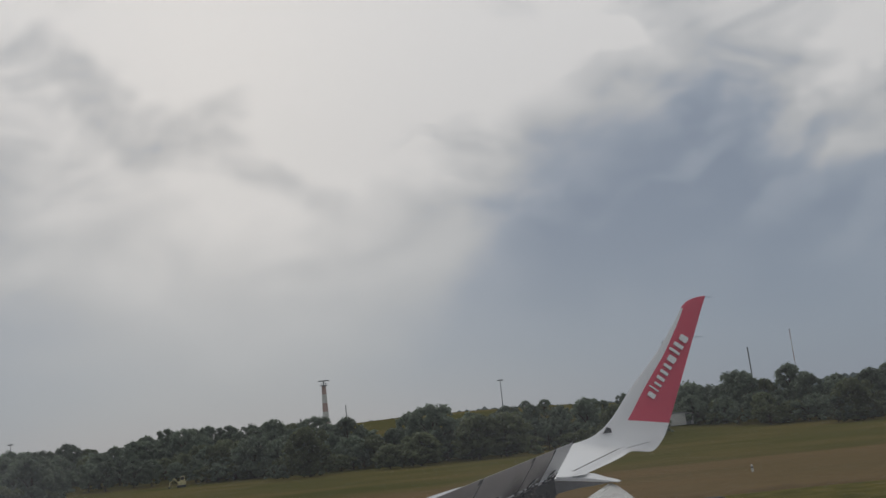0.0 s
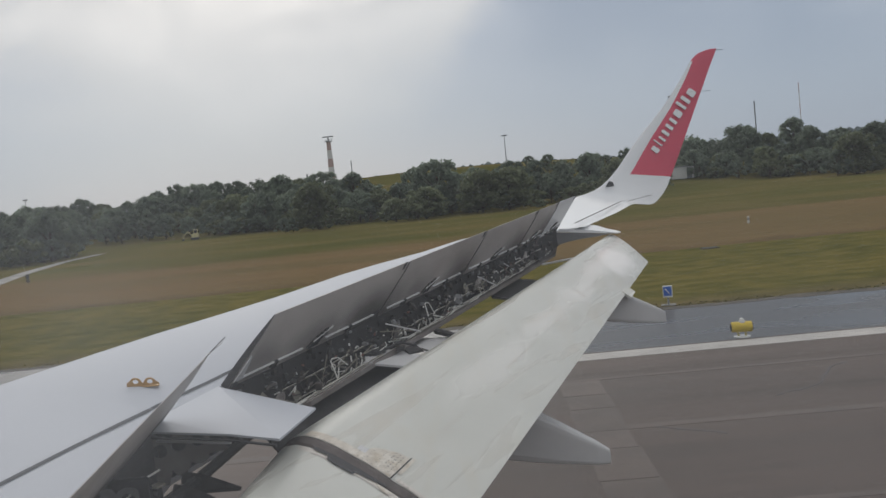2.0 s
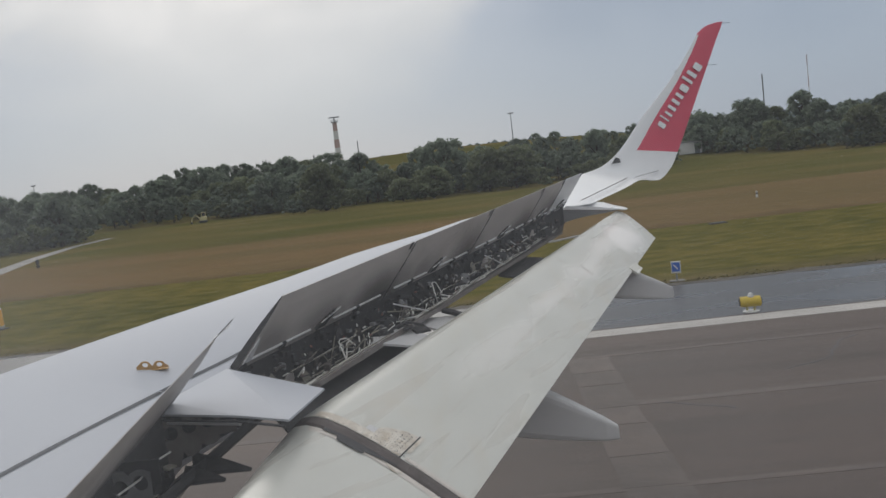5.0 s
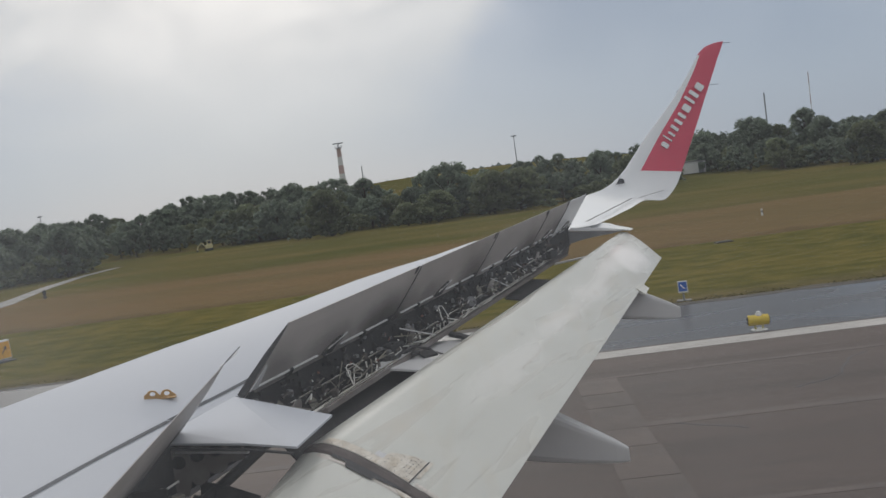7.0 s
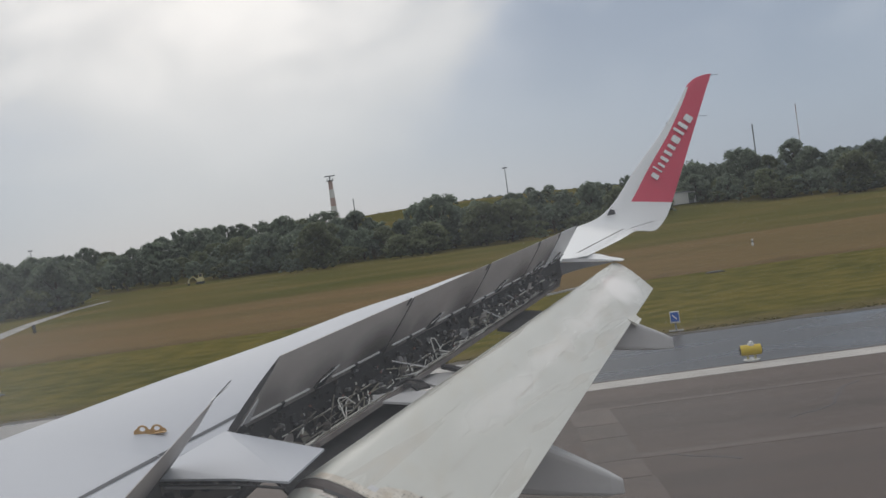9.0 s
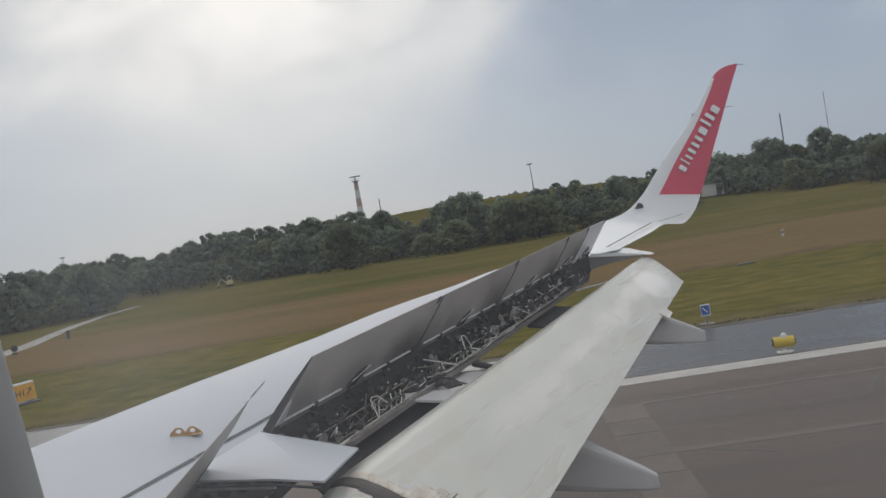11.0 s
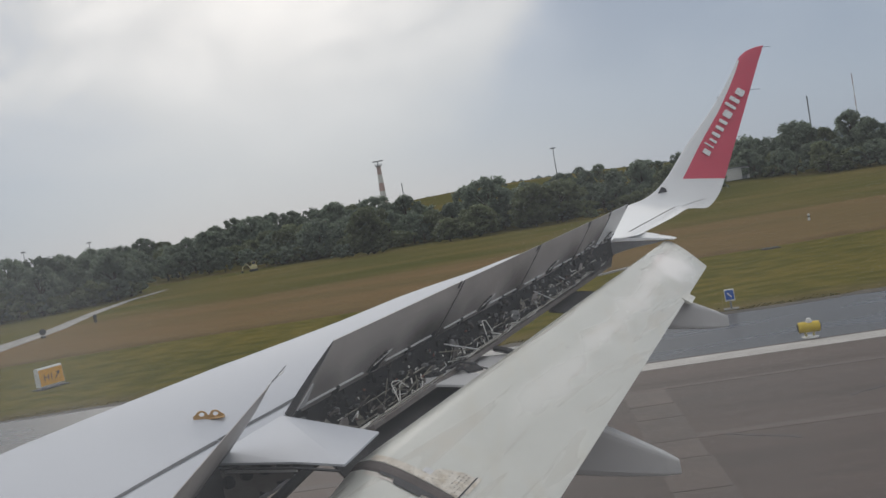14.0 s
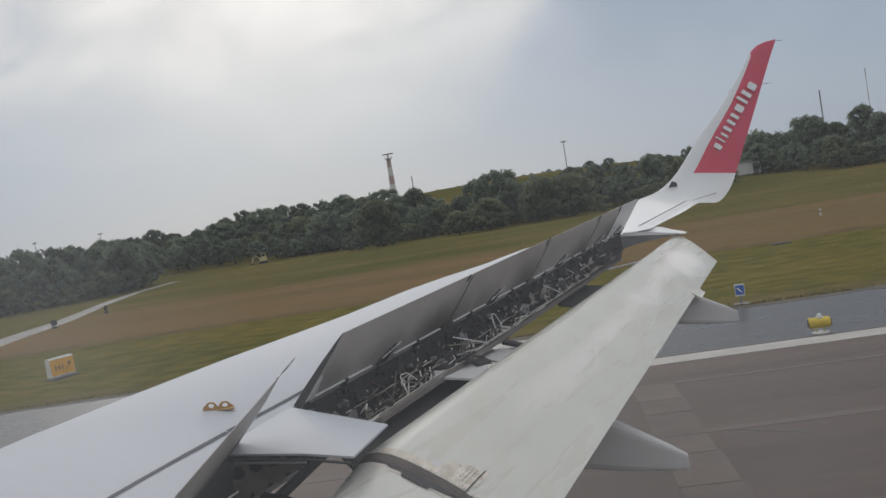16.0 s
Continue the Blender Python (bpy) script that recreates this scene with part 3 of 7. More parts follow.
def slab(bm, top, thick, up=(0, 0, 1)):
    """A plate: a flat outline given in order, thickened downwards."""
    up = Vector(up).normalized()
    a = [bm.verts.new(Vector(p)) for p in top]
    b = [bm.verts.new(Vector(p) - up * thick) for p in top]
    bm.faces.new(a)
    bm.faces.new(b[::-1])
    n = len(a)
    for k in range(n):
        bm.faces.new((a[k], b[k], b[(k + 1) % n], a[(k + 1) % n]))


def lerp(a, b, t):
    return a + (b - a) * t


def table(rows, y):
    """Linear look-up in rows of (y, value...)."""
    rows = list(rows)
    if y <= rows[0][0]:
        return rows[0][1:]
    for r, s in zip(rows, rows[1:]):
        if y <= s[0]:
            t = (y - r[0]) / (s[0] - r[0])
            return tuple(lerp(p, q, t) for p, q in zip(r[1:], s[1:]))
    return rows[-1][1:]


# ---- ground, runway, roads ----
def hill(x, y):
    """Height of the ground: flat airfield, a grassy rise behind the woods, far ridges."""
    h = 0.0
    if y > 142:
        k = min(1.0, (y - 142) / 105)
        k = k * k * (3 - 2 * k)
        h += k * 8.6 * math.exp(-((x + 10) / 105) ** 2) + k * 1.0
        h += 0.5 * k * noise.noise((x * 0.03, y * 0.03, 0.0))
    if y > 600:
        k = min(1.0, (y - 600) / 900)
        h += k * k * (3 - 2 * k) * (10 + 14 * math.exp(-((x - 700) / 520) ** 2) + 3 * noise.noise((x * 0.004, y * 0.002, 3.0)))
    return h


def axis_steps(lo, hi, fine_lo, fine_hi, fine, coarse):
    v, out = lo, []
    while v < hi:
        out.append(v)
        v += fine if fine_lo <= v < fine_hi else coarse
    return out + [hi]


def build_ground():
    bm = bmesh.new()
    xs = axis_steps(-2600, 2600, -200, 200, 8, 120)
    ys = axis_steps(-1500, 4000, 20, 320, 6, 120)
    g = [[bm.verts.new((x, y, hill(x, y))) for x in xs] for y in ys]
    for r, s in zip(g, g[1:]):
        for k in range(len(xs) - 1):
            bm.faces.new((r[k], r[k + 1], s[k + 1], s[k]))
    tagged(part("ground", bm, M_GROUND, smooth=True), "mown and tall dry grass of the airfield", "ground", kind="structure")


def strip(name, pts, z, mat, label, category, thick=0.02):
    bm = bmesh.new()
    slab(bm, [(x, y, z) for x, y in pts], thick)
    return tagged(part(name, bm, mat), label, category, kind="structure")


LINE_Y, EDGE_Y = 22.0, 28.0
build_ground()


def ragged_runway():
    """The runway sheet and its wet shoulder, the shoulder's outer edge uneven against the grass."""
    strip("runway", [(-700, -24), (700, -24), (700, LINE_Y + 0.5), (-700, LINE_Y + 0.5)], 0.020, M_ASPHALT, "brown-grey asphalt runway with faint rubber streaks", "runway")
    bm = bmesh.new()
    rng = random.Random(5)
    edge = []
    x = -200.0
    while x <= 200:
        edge.append((x, EDGE_Y + 0.10 * noise.noise((x * 0.5, 0, 0)) + rng.uniform(-0.05, 0.05), 0.018))
        x += 0.7
    top = [(-700, LINE_Y + 0.5, 0.018), (700, LINE_Y + 0.5, 0.018), (700, EDGE_Y, 0.018)] + edge[::-1] + [(-700, EDGE_Y, 0.018)]
    slab(bm, top, 0.02)
    tagged(part("runway_shoulder", bm, M_SHOULDER), "damp blue-grey asphalt shoulder beside the runway", "runway", kind="structure")
    # dark soil along the shoulder's edge
    bm = bmesh.new()
    lo = [(x, y - 0.05 - 0.14 * rng.random(), 0.022) for x, y, _ in edge]
    hi = [(x, y + 0.22 + 0.30 * rng.random() + 0.2 * noise.noise((x * 0.3, 5, 0)), 0.022) for x, y, _ in edge]
    slab(bm, lo + hi[::-1], 0.012)
    tagged(part("soil_edge", bm, M_SOIL), "dark ragged soil between the shoulder and the grass", "soil", kind="structure")


ragged_runway()


def edge_line():
    bm = bmesh.new()
    x, rng = -300.0, random.Random(2)
    while x < 300:
        w = 7.3
        a, b = rng.uniform(-0.015, 0.015), rng.uniform(-0.015, 0.015)
        slab(bm, [(x, LINE_Y - 0.38 + a, 0.027), (x + w, LINE_Y - 0.38 + a, 0.027), (x + w, LINE_Y + 0.38 + b, 0.027), (x, LINE_Y + 0.38 + b, 0.027)], 0.01)
        x += w + 0.02
    tagged(part("edge_line", bm, M_LINE), "worn white edge marking along the runway", "marking", kind="structure")


edge_line()


def seam_lines():
    """Faint lengthwise paving joints of the runway."""
    for y, w in ((19.6, 0.16), (15.9, 0.26), (12.2, 0.16), (8.4, 0.2)):
        strip("paving_joint", [(-300, y), (300, y), (300, y + w), (-300, y + w)], 0.024, M_PATCH, "faint pale paving joint in the runway", "joint", 0.006)


seam_lines()


def crossing_slabs():
    """A crosswise row of pale repair slabs in the runway."""
    rng = random.Random(8)
    holder = tagged(empty("repair_strip", (7.55, 0, 0.02)), "row of pale concrete repair slabs across the runway", "slab row", kind="structure")
    y = -4.0
    while y < 19.0:
        bm = bmesh.new()
        ln = rng.uniform(0.9, 1.5)
        a = rng.uniform(-0.03, 0.03) - 0.012 * y
        slab(bm, [(-0.42 + a, y, 0.006), (0.42 + a, y, 0.006), (0.42 + a, y + ln - 0.012, 0.003), (-0.42 + a, y + ln - 0.012, 0.003)], 0.003)
        part("slab", bm, M_SLAB, holder)
        y += ln


crossing_slabs()

# the little paved turn-off, the service road along the field and the lane into the woods
strip("turn_off", [(-20.4, 27.0), (-33.9, 27.0), (-30.8, 30), (-28.7, 36), (-29.2, 40), (-30.3, 45), (-32, 53.2), (-28.6, 53.2), (-27.4, 45), (-25.8, 40), (-24.4, 35.7), (-23, 30)], 0.016, M_TURN, "blue-grey streaked asphalt turn-off between the grass", "taxiway")
strip("lane", [(-32.6, 53.4), (-28.7, 53.4), (-29.8, 57.5), (-31.4, 63), (-35.9, 75), (-41, 90), (-46.8, 111), (-48.8, 126), (-50, 125.5), (-48.3, 111.5), (-43.6, 92.6), (-37.6, 74), (-35.8, 64.5), (-34.8, 60)], 0.014, M_CONC, "pale concrete lane running into the woods", "road")
strip("service_road", [(-32, 53.6), (-34.2, 59.6), (-41.1, 59.8), (-69.4, 62.5), (-209.4, 74), (-209.4, 69.5), (-69.4, 58.0), (-39.4, 54.8)], 0.012, M_CONC, "pale concrete service road beside the grass", "road")
strip("hold_marking", [(-31.4, 56.2), (-30, 56.8), (-30.1, 57.2), (-31.5, 56.6)], 0.020, M_YLINE, "yellow holding marking on the lane", "marking", 0.004)
strip("hold_marking", [(-33.6, 56.6), (-32.3, 57.0), (-32.4, 57.4), (-33.7, 57.0)], 0.020, M_YLINE, "yellow holding marking on the lane", "marking", 0.004)


def paved_edges():
    """Worn pale edges and a dark joint where the turn-off meets the lane."""
    rng = random.Random(6)
    for name, pts, w, mat, label in (
            ("worn_edge", [(-23.4, 31.0), (-24.4, 35.7), (-25.8, 40), (-27.4, 45), (-28.5, 52.4)], 0.42, M_CONC, "pale worn edge of the turn-off"),
            ("worn_edge", [(-28.8, 35.6), (-29.2, 40), (-30.3, 45), (-31.9, 52.4)], 0.30, M_CONC, "pale worn edge of the turn-off"),
            ("dark_joint", [(-32.4, 53.0), (-30.4, 53.25), (-28.4, 53.2)], 0.35, M_SEAL, "dark tarred joint across the turn-off")):
        bm = bmesh.new()
        top = []
        for a, b in zip(pts, pts[1:]):
            for k in range(10):
                x, y = lerp(a[0], b[0], k / 10), lerp(a[1], b[1], k / 10)
                dx, dy = b[0] - a[0], b[1] - a[1]
                ln = math.hypot(dx, dy)
                e0, e1 = rng.uniform(0.05, 0.5) * w, rng.uniform(0.05, 0.5) * w
                top.append(((x - dy / ln * e0, y + dx / ln * e0), (x + dy / ln * e1, y - dx / ln * e1)))
        z = 0.022
        vs = [[bm.verts.new((*p, z)) for p in q] + [bm.verts.new((*p, z - 0.012)) for p in q] for q in top]
        for p, q in zip(vs, vs[1:]):
            bm.faces.new((p[0], p[1], q[1], q[0]))
            bm.faces.new((p[1], p[3], q[3], q[1]))
            bm.faces.new((p[0], q[0], q[2], p[2]))
        tagged(part(name, bm, mat), label, "paving", kind="structure")


paved_edges()


# ---- aircraft ----
def hinge(y):
    """The hinge line of the outboard spoilers, at the rear edge of the wing's upper skin."""
    if y >= 6.75:
        return 3.85 + 0.478 * (y - 7.2)
    return 3.635 - 0.03 * (6.75 - y)


def skin_z(y):
    return 3.10 + 0.09 * (y - 7.2)


def le_x(y):
    return 2.2 + 0.515 * (y - 7.3)


SHAPE = [(1.0, 0.30, 0.40, 0.62), (7.3, 0.215, 0.29, 0.44), (8.3, 0.188, 0.27, 0.40), (9.0, 0.155, 0.25, 0.37), (9.7, 0.125, 0.23, 0.35), (10.6, 0.108, 0.21, 0.32), (11.2, 0.078, 0.19, 0.30), (12.2, 0.012, 0.16, 0.27), (12.6, 0.0, 0.15, 0.25), (13.1, -0.02, 0.14, 0.24)]  # y, crest, nose drop, depth


def section(y, n=14):
    crest, nose, depth = table(SHAPE, y)
    x0, x1, z = le_x(y), hinge(y), skin_z(y)
    up = []
    for i in range(n + 1):
        s = (i / n) ** 1.6
        if s < 0.35:
            o = crest - nose * (1 - math.sqrt(max(0.0, 1 - ((0.35 - s) / 0.35) ** 2)))
        else:
            o = crest * (1 - ((s - 0.35) / 0.65) ** 2)
        up.append(Vector((lerp(x0, x1, s), y, z + o)))
    low = []
    for i in range(1, 8):
        s = 1 - i / 8
        low.append(Vector((lerp(x0, x1, s), y, z - depth + (depth + crest - nose) * (1 - s) ** 3)))
    return up + [Vector((x1, y, z - depth))] + low


aircraft = tagged(empty("airliner", (3.0, -0.75, 0.0)), "white jet airliner with raised spoilers and lowered flaps on the runway", "aircraft")
TO_LOCAL = Matrix.Translation((-3.0, 0.75, 0.0))


def apart(name, bm, mat, parent=None, label="", smooth=False):
    """A part of the aircraft, built in world places."""
    if parent is None:
        bmesh.ops.transform(bm, matrix=TO_LOCAL, verts=bm.verts)
        return part(name, bm, mat, aircraft, label, smooth)
    bmesh.ops.transform(bm, matrix=TO_LOCAL, verts=bm.verts)
    return part(name, bm, mat, parent, label, smooth)


def build_wing():
    bm = bmesh.new()
    ys = [0.9, 2.5, 4, 5.2, 6.2, 6.74, 6.76, 7.2, 7.7, 8.3, 9.0, 9.7, 10.2, 10.6, 11.2, 11.7, 12.2, 12.6, 13.05]
    loft(bm, [section(y) for y in ys])
    wing = apart("wing_box", bm, M_WING, label="glossy pale grey painted wing skin", smooth=True)
    def top(y, d):
        x = table([(3.0, 2.58), (5.867, 3.316), (6.771, 3.548), (7.25, 3.775), (7.6, 3.93)], y)[0] + d
        s = (x - le_x(y)) / (hinge(y) - le_x(y))
        return Vector((x, y, skin_z(y) + table(SHAPE, y)[0] * (1 - ((s - 0.35) / 0.65) ** 2) + 0.004))

    # dark joint ahead of the spoilers on the upper skin
    bm = bmesh.new()
    for ya, yb in ((3.0, 6.76), (6.77, 7.5)):
        n = 10
        for i in range(n):
            p, q = lerp(ya, yb, i / n), lerp(ya, yb, (i + 1) / n)
            a = [bm.verts.new(v) for v in (top(p, 0), top(q, 0), top(q, 0.028), top(p, 0.028))]
            bm.faces.new(a)
    apart("skin_joint", bm, M_SEAM, wing, "dark grey joint in the wing skin")


build_wing()

# stations of the outer wing and tip: leading edge, trailing edge, thickness, start of the red paint along the chord
TIP = [
    ((5.162, 13.06, 3.44), (7.05, 13.02, 3.60), 0.12),
    ((6.17, 15.0, 3.61), (7.78, 15.0, 3.655), 0.12),
    ((6.80, 16.2, 3.77), (8.22, 16.3, 3.70), 0.11),
    ((7.08, 16.65, 3.86), (8.47, 16.85, 3.665), 0.10),
    ((7.38, 16.95, 3.90), (8.72, 17.12, 3.64), 0.10),
    ((7.739, 17.090, 3.990), (8.95, 17.27, 3.82), 0.095),
    ((8.085, 17.207, 4.235), (9.12, 17.40, 4.077), 0.09),
    ((8.535, 17.355, 4.745), (9.38, 17.51, 4.60), 0.08),
    ((9.095, 17.537, 5.311), (9.70, 17.645, 5.25), 0.06),
    ((9.495, 17.669, 5.80), (9.98, 17.76, 5.82), 0.045),
    ((9.70, 17.735, 6.09), (10.11, 17.815, 6.08), 0.035),
    ((9.79, 17.765, 6.18), (10.16, 17.833, 6.17), 0.028),
    ((9.90, 17.795, 6.245), (10.185, 17.843, 6.225), 0.020),
    ((10.06, 17.825, 6.285), (10.205, 17.852, 6.265), 0.012),
    ((10.19, 17.855, 6.295), (10.22, 17.859, 6.295), 0.006),
]
RED_FROM = {6: 0.28, 7: 0.27, 8: 0.245, 9: 0.18, 10: 0.10, 11: 0.0, 12: 0.0, 13: 0.0, 14: 0.0}


def build_tip():
    secs, cols = [], [0.0, 0.012, 0.04, 0.08, 0.12, 0.16, 0.2, 0.3, 0.42, 0.55, 0.68, 0.8, 0.9, 0.96, 1.0]
    dense = []
    for i, (a, b) in enumerate(zip(TIP, TIP[1:])):
        steps = 3 if i < 6 else 5 if i < 10 else 3
        for k in range(steps):
            dense.append(i + k / steps)
    dense.append(len(TIP) - 1)
    dense = [d for d in dense if abs(d - 6) > 1e-6] + [5.999, 6.001, 10.04, 10.06]
    dense.sort()

    def station(d):
        i = min(int(d), len(TIP) - 2)
        t = d - i
        p = [TIP[max(i - 1, 0)], TIP[i], TIP[i + 1], TIP[min(i + 2, len(TIP) - 1)]]

        def cr(j):
            v = [Vector(q[j]) for q in p]
            return 0.5 * (2 * v[1] + (v[2] - v[0]) * t + (2 * v[0] - 5 * v[1] + 4 * v[2] - v[3]) * t * t + (3 * v[1] - v[0] - 3 * v[2] + v[3]) * t ** 3)

        return cr(0), cr(1), lerp(TIP[i][2], TIP[i + 1][2], t)

    reds = []
    for d in dense:
        le, te, th = station(d)
        l2, t2, _ = station(min(d + 0.05, len(TIP) - 1.0001))
        l1, t1, _ = station(max(d - 0.05, 0))
        span = ((l2 + t2) - (l1 + t1)).normalized()
        nrm = (te - le).cross(span).normalized()  # towards the cabin and upwards
        if nrm.z < 0 and d < 4:
            nrm = -nrm
        if d >= 4 and nrm.y > 0:
            nrm = -nrm
        i = int(d)
        rb = 0.002 if 10.05 < d else lerp(RED_FROM.get(i, 0.24), RED_FROM.get(min(i + 1, 14), 0.24), d - i) if d >= 6 else 0.28
        cc = [c / 0.2 * max(rb, 0.002) if c <= 0.2 else max(rb, 0.002) + (c - 0.2) / 0.8 * (1 - max(rb, 0.002)) for c in cols]
        prof = lambda c: 2.6 * (math.sqrt(c) * 0.55 - c * 0.42 - c * c * 0.02 - 0.11 * c ** 3) if c < 1 else 0.0
        inner = [le.lerp(te, c) + nrm * th * 0.55 * max(prof(c), 0.0) for c in cc]
        outer = [le.lerp(te, c) - nrm * th * 0.45 * max(prof(c), 0.0) for c in cc[1:-1]]
        secs.append(inner + outer[::-1])
        reds.append(d >= 6)
    nc = len(cols)
    bm = bmesh.new()

    def slot(i, k):
        if not (reds[i] and reds[i + 1]):
            return 0
        # columns behind the leading-edge strip, on both faces
        return 1 if (6 <= k <= nc - 2 or nc - 1 <= k <= nc + 6) else 0

    loft(bm, secs, slot=slot)
    return apart("wing_tip", bm, [M_WHITE, M_RED], label="white wing end swept up into a red and white tip fin", smooth=True), secs


TIP_OB, TIP_SECS = build_tip()


def tip_details():
    # seams of the aileron on the outer wing
    for a, b, w in (((6.92, 13.2, 3.648), (8.02, 16.3, 3.768), 0.03), ((8.20, 16.72, 3.745), (8.70, 17.16, 3.80), 0.025)):
        bm = bmesh.new()
        a, b = Vector(a), Vector(b)
        n = 8
        for i in range(n):
            p, q = a.lerp(b, i / n), a.lerp(b, (i + 1) / n)
            bm.faces.new([bm.verts.new(v) for v in (p, q, q + Vector((w, 0, -0.004)), p + Vector((w, 0, -0.004)))])
        apart("aileron_gap", bm, M_SEAL, TIP_OB, "dark gap round the aileron")
    # inboard end of the drooped aileron, a thin wedge behind the outer wing
    bm = bmesh.new()
    rows = []
    for y, x0, z0, x1, z1 in ((13.02, 6.70, 3.605, 7.47, 3.475), (13.12, 6.86, 3.60, 7.52, 3.478), (13.22, 7.06, 3.60, 7.48, 3.495), (13.34, 7.12, 3.605, 7.36, 3.53)):
        rows.append([Vector((x0, y, z0)), Vector(((x0 + x1) / 2, y, (z0 + z1) / 2 + 0.012)), Vector((x1, y, z1)), Vector((x1, y, z1 - 0.008)), Vector((x0, y, z0 - 0.045))])
    loft(bm, rows)
    apart("aileron", bm, M_WHITE, label="white wedge-shaped inner end of the aileron")
    # grey underside of the outer wing, seen past the last spoiler
    bm = bmesh.new()
    slab(bm, [(6.55, 13.0, 3.57), (6.93, 13.0, 3.53), (7.25, 13.0, 3.487), (7.40, 13.0, 3.482), (7.195, 13.0, 3.458), (6.99, 13.0, 3.447), (6.82, 13.0, 3.425), (6.65, 13.0, 3.39), (6.485, 13.0, 3.335), (6.42, 13.0, 3.34)], 0.05, (0, -1, 0))
    apart("wing_underside", bm, M_UNDER, label="dark grey underside of the outer wing")
    # two short wicks on the rear edge
    for d, ln in (((10.20, 17.85, 6.27), 0.14), ((9.86, 17.70, 5.55), 0.15)):
        bm = bmesh.new()
        p = Vector(d)
        tube(bm, [p - Vector((0.03, 0, 0)), p + Vector((ln, 0.0, -0.012))], 0.004, 5)
        apart("static_wick", bm, M_BLACK, TIP_OB)
    # lamp glass at the root of the tip fin
    bm = bmesh.new()
    slab(bm, [(7.90, 17.045, 4.015), (7.972, 17.05, 4.115), (8.045, 17.07, 4.088), (8.058, 17.065, 4.017)], 0.02, (0, -1, 0.2))
    apart("tip_lamp", bm, M_SEAL, TIP_OB, "dark lamp window with a pale rim")
    # plain white bars where the airline's name stands
    A, B, C = Vector((9.118, 17.394, 4.077)), Vector((8.269, 17.248, 4.122)), Vector((10.198, 17.851, 6.269))
    nrm = (B - A).cross(C - A).normalized()
    if nrm.y > 0:
        nrm = -nrm
    p0, p1 = Vector((8.90, 17.405, 4.50)), Vector((9.735, 17.675, 5.52))
    run = (p1 - p0).normalized()
    upd = nrm.cross(run).normalized()
    if upd.x > 0:
        upd = -upd
    total = (p1 - p0).length
    widths = [(0.085, 0.14), (0.024, 0.19), (0.04, 0.14), (0.058, 0.155), (0.058, 0.155), (0.058, 0.155), (0.12, 0.155), (0.05, 0.215), (0.07, 0.19), (0.12, 0.155)]
    gap = (total - sum(w for w, _ in widths)) / (len(widths) - 1)
    x = 0.0
    for w, h in widths:
        bm = bmesh.new()
        o = p0 + run * x + nrm * 0.055

        def q(u, v):
            return o + run * u + upd * v

        c = min(w, h) * 0.14
        slab(bm, [q(c, 0), q(w - c, 0), q(w, c), q(w, h - c), q(w - c, h), q(c, h), q(0, h - c), q(0, c)], 0.02, nrm)
        apart("name_bar", bm, M_WHITE, TIP_OB)
        x += w + gap


tip_details()

# spoilers: boundaries along the span, as shares of the row
ROW = [0.0, 0.30, 0.56, 0.79, 0.90, 1.0]


def spoiler_line(k):
    """Hinge point, tip point of the raised spoiler at share k of the row."""
    y = lerp(7.22, 13.0, k)
    h = Vector((hinge(y) + 0.015, y, skin_z(y) + 0.012))
    t = Vector((4.266, 7.346, 3.545)).lerp(Vector((6.966, 13.063, 4.011)), k)
    return h, t


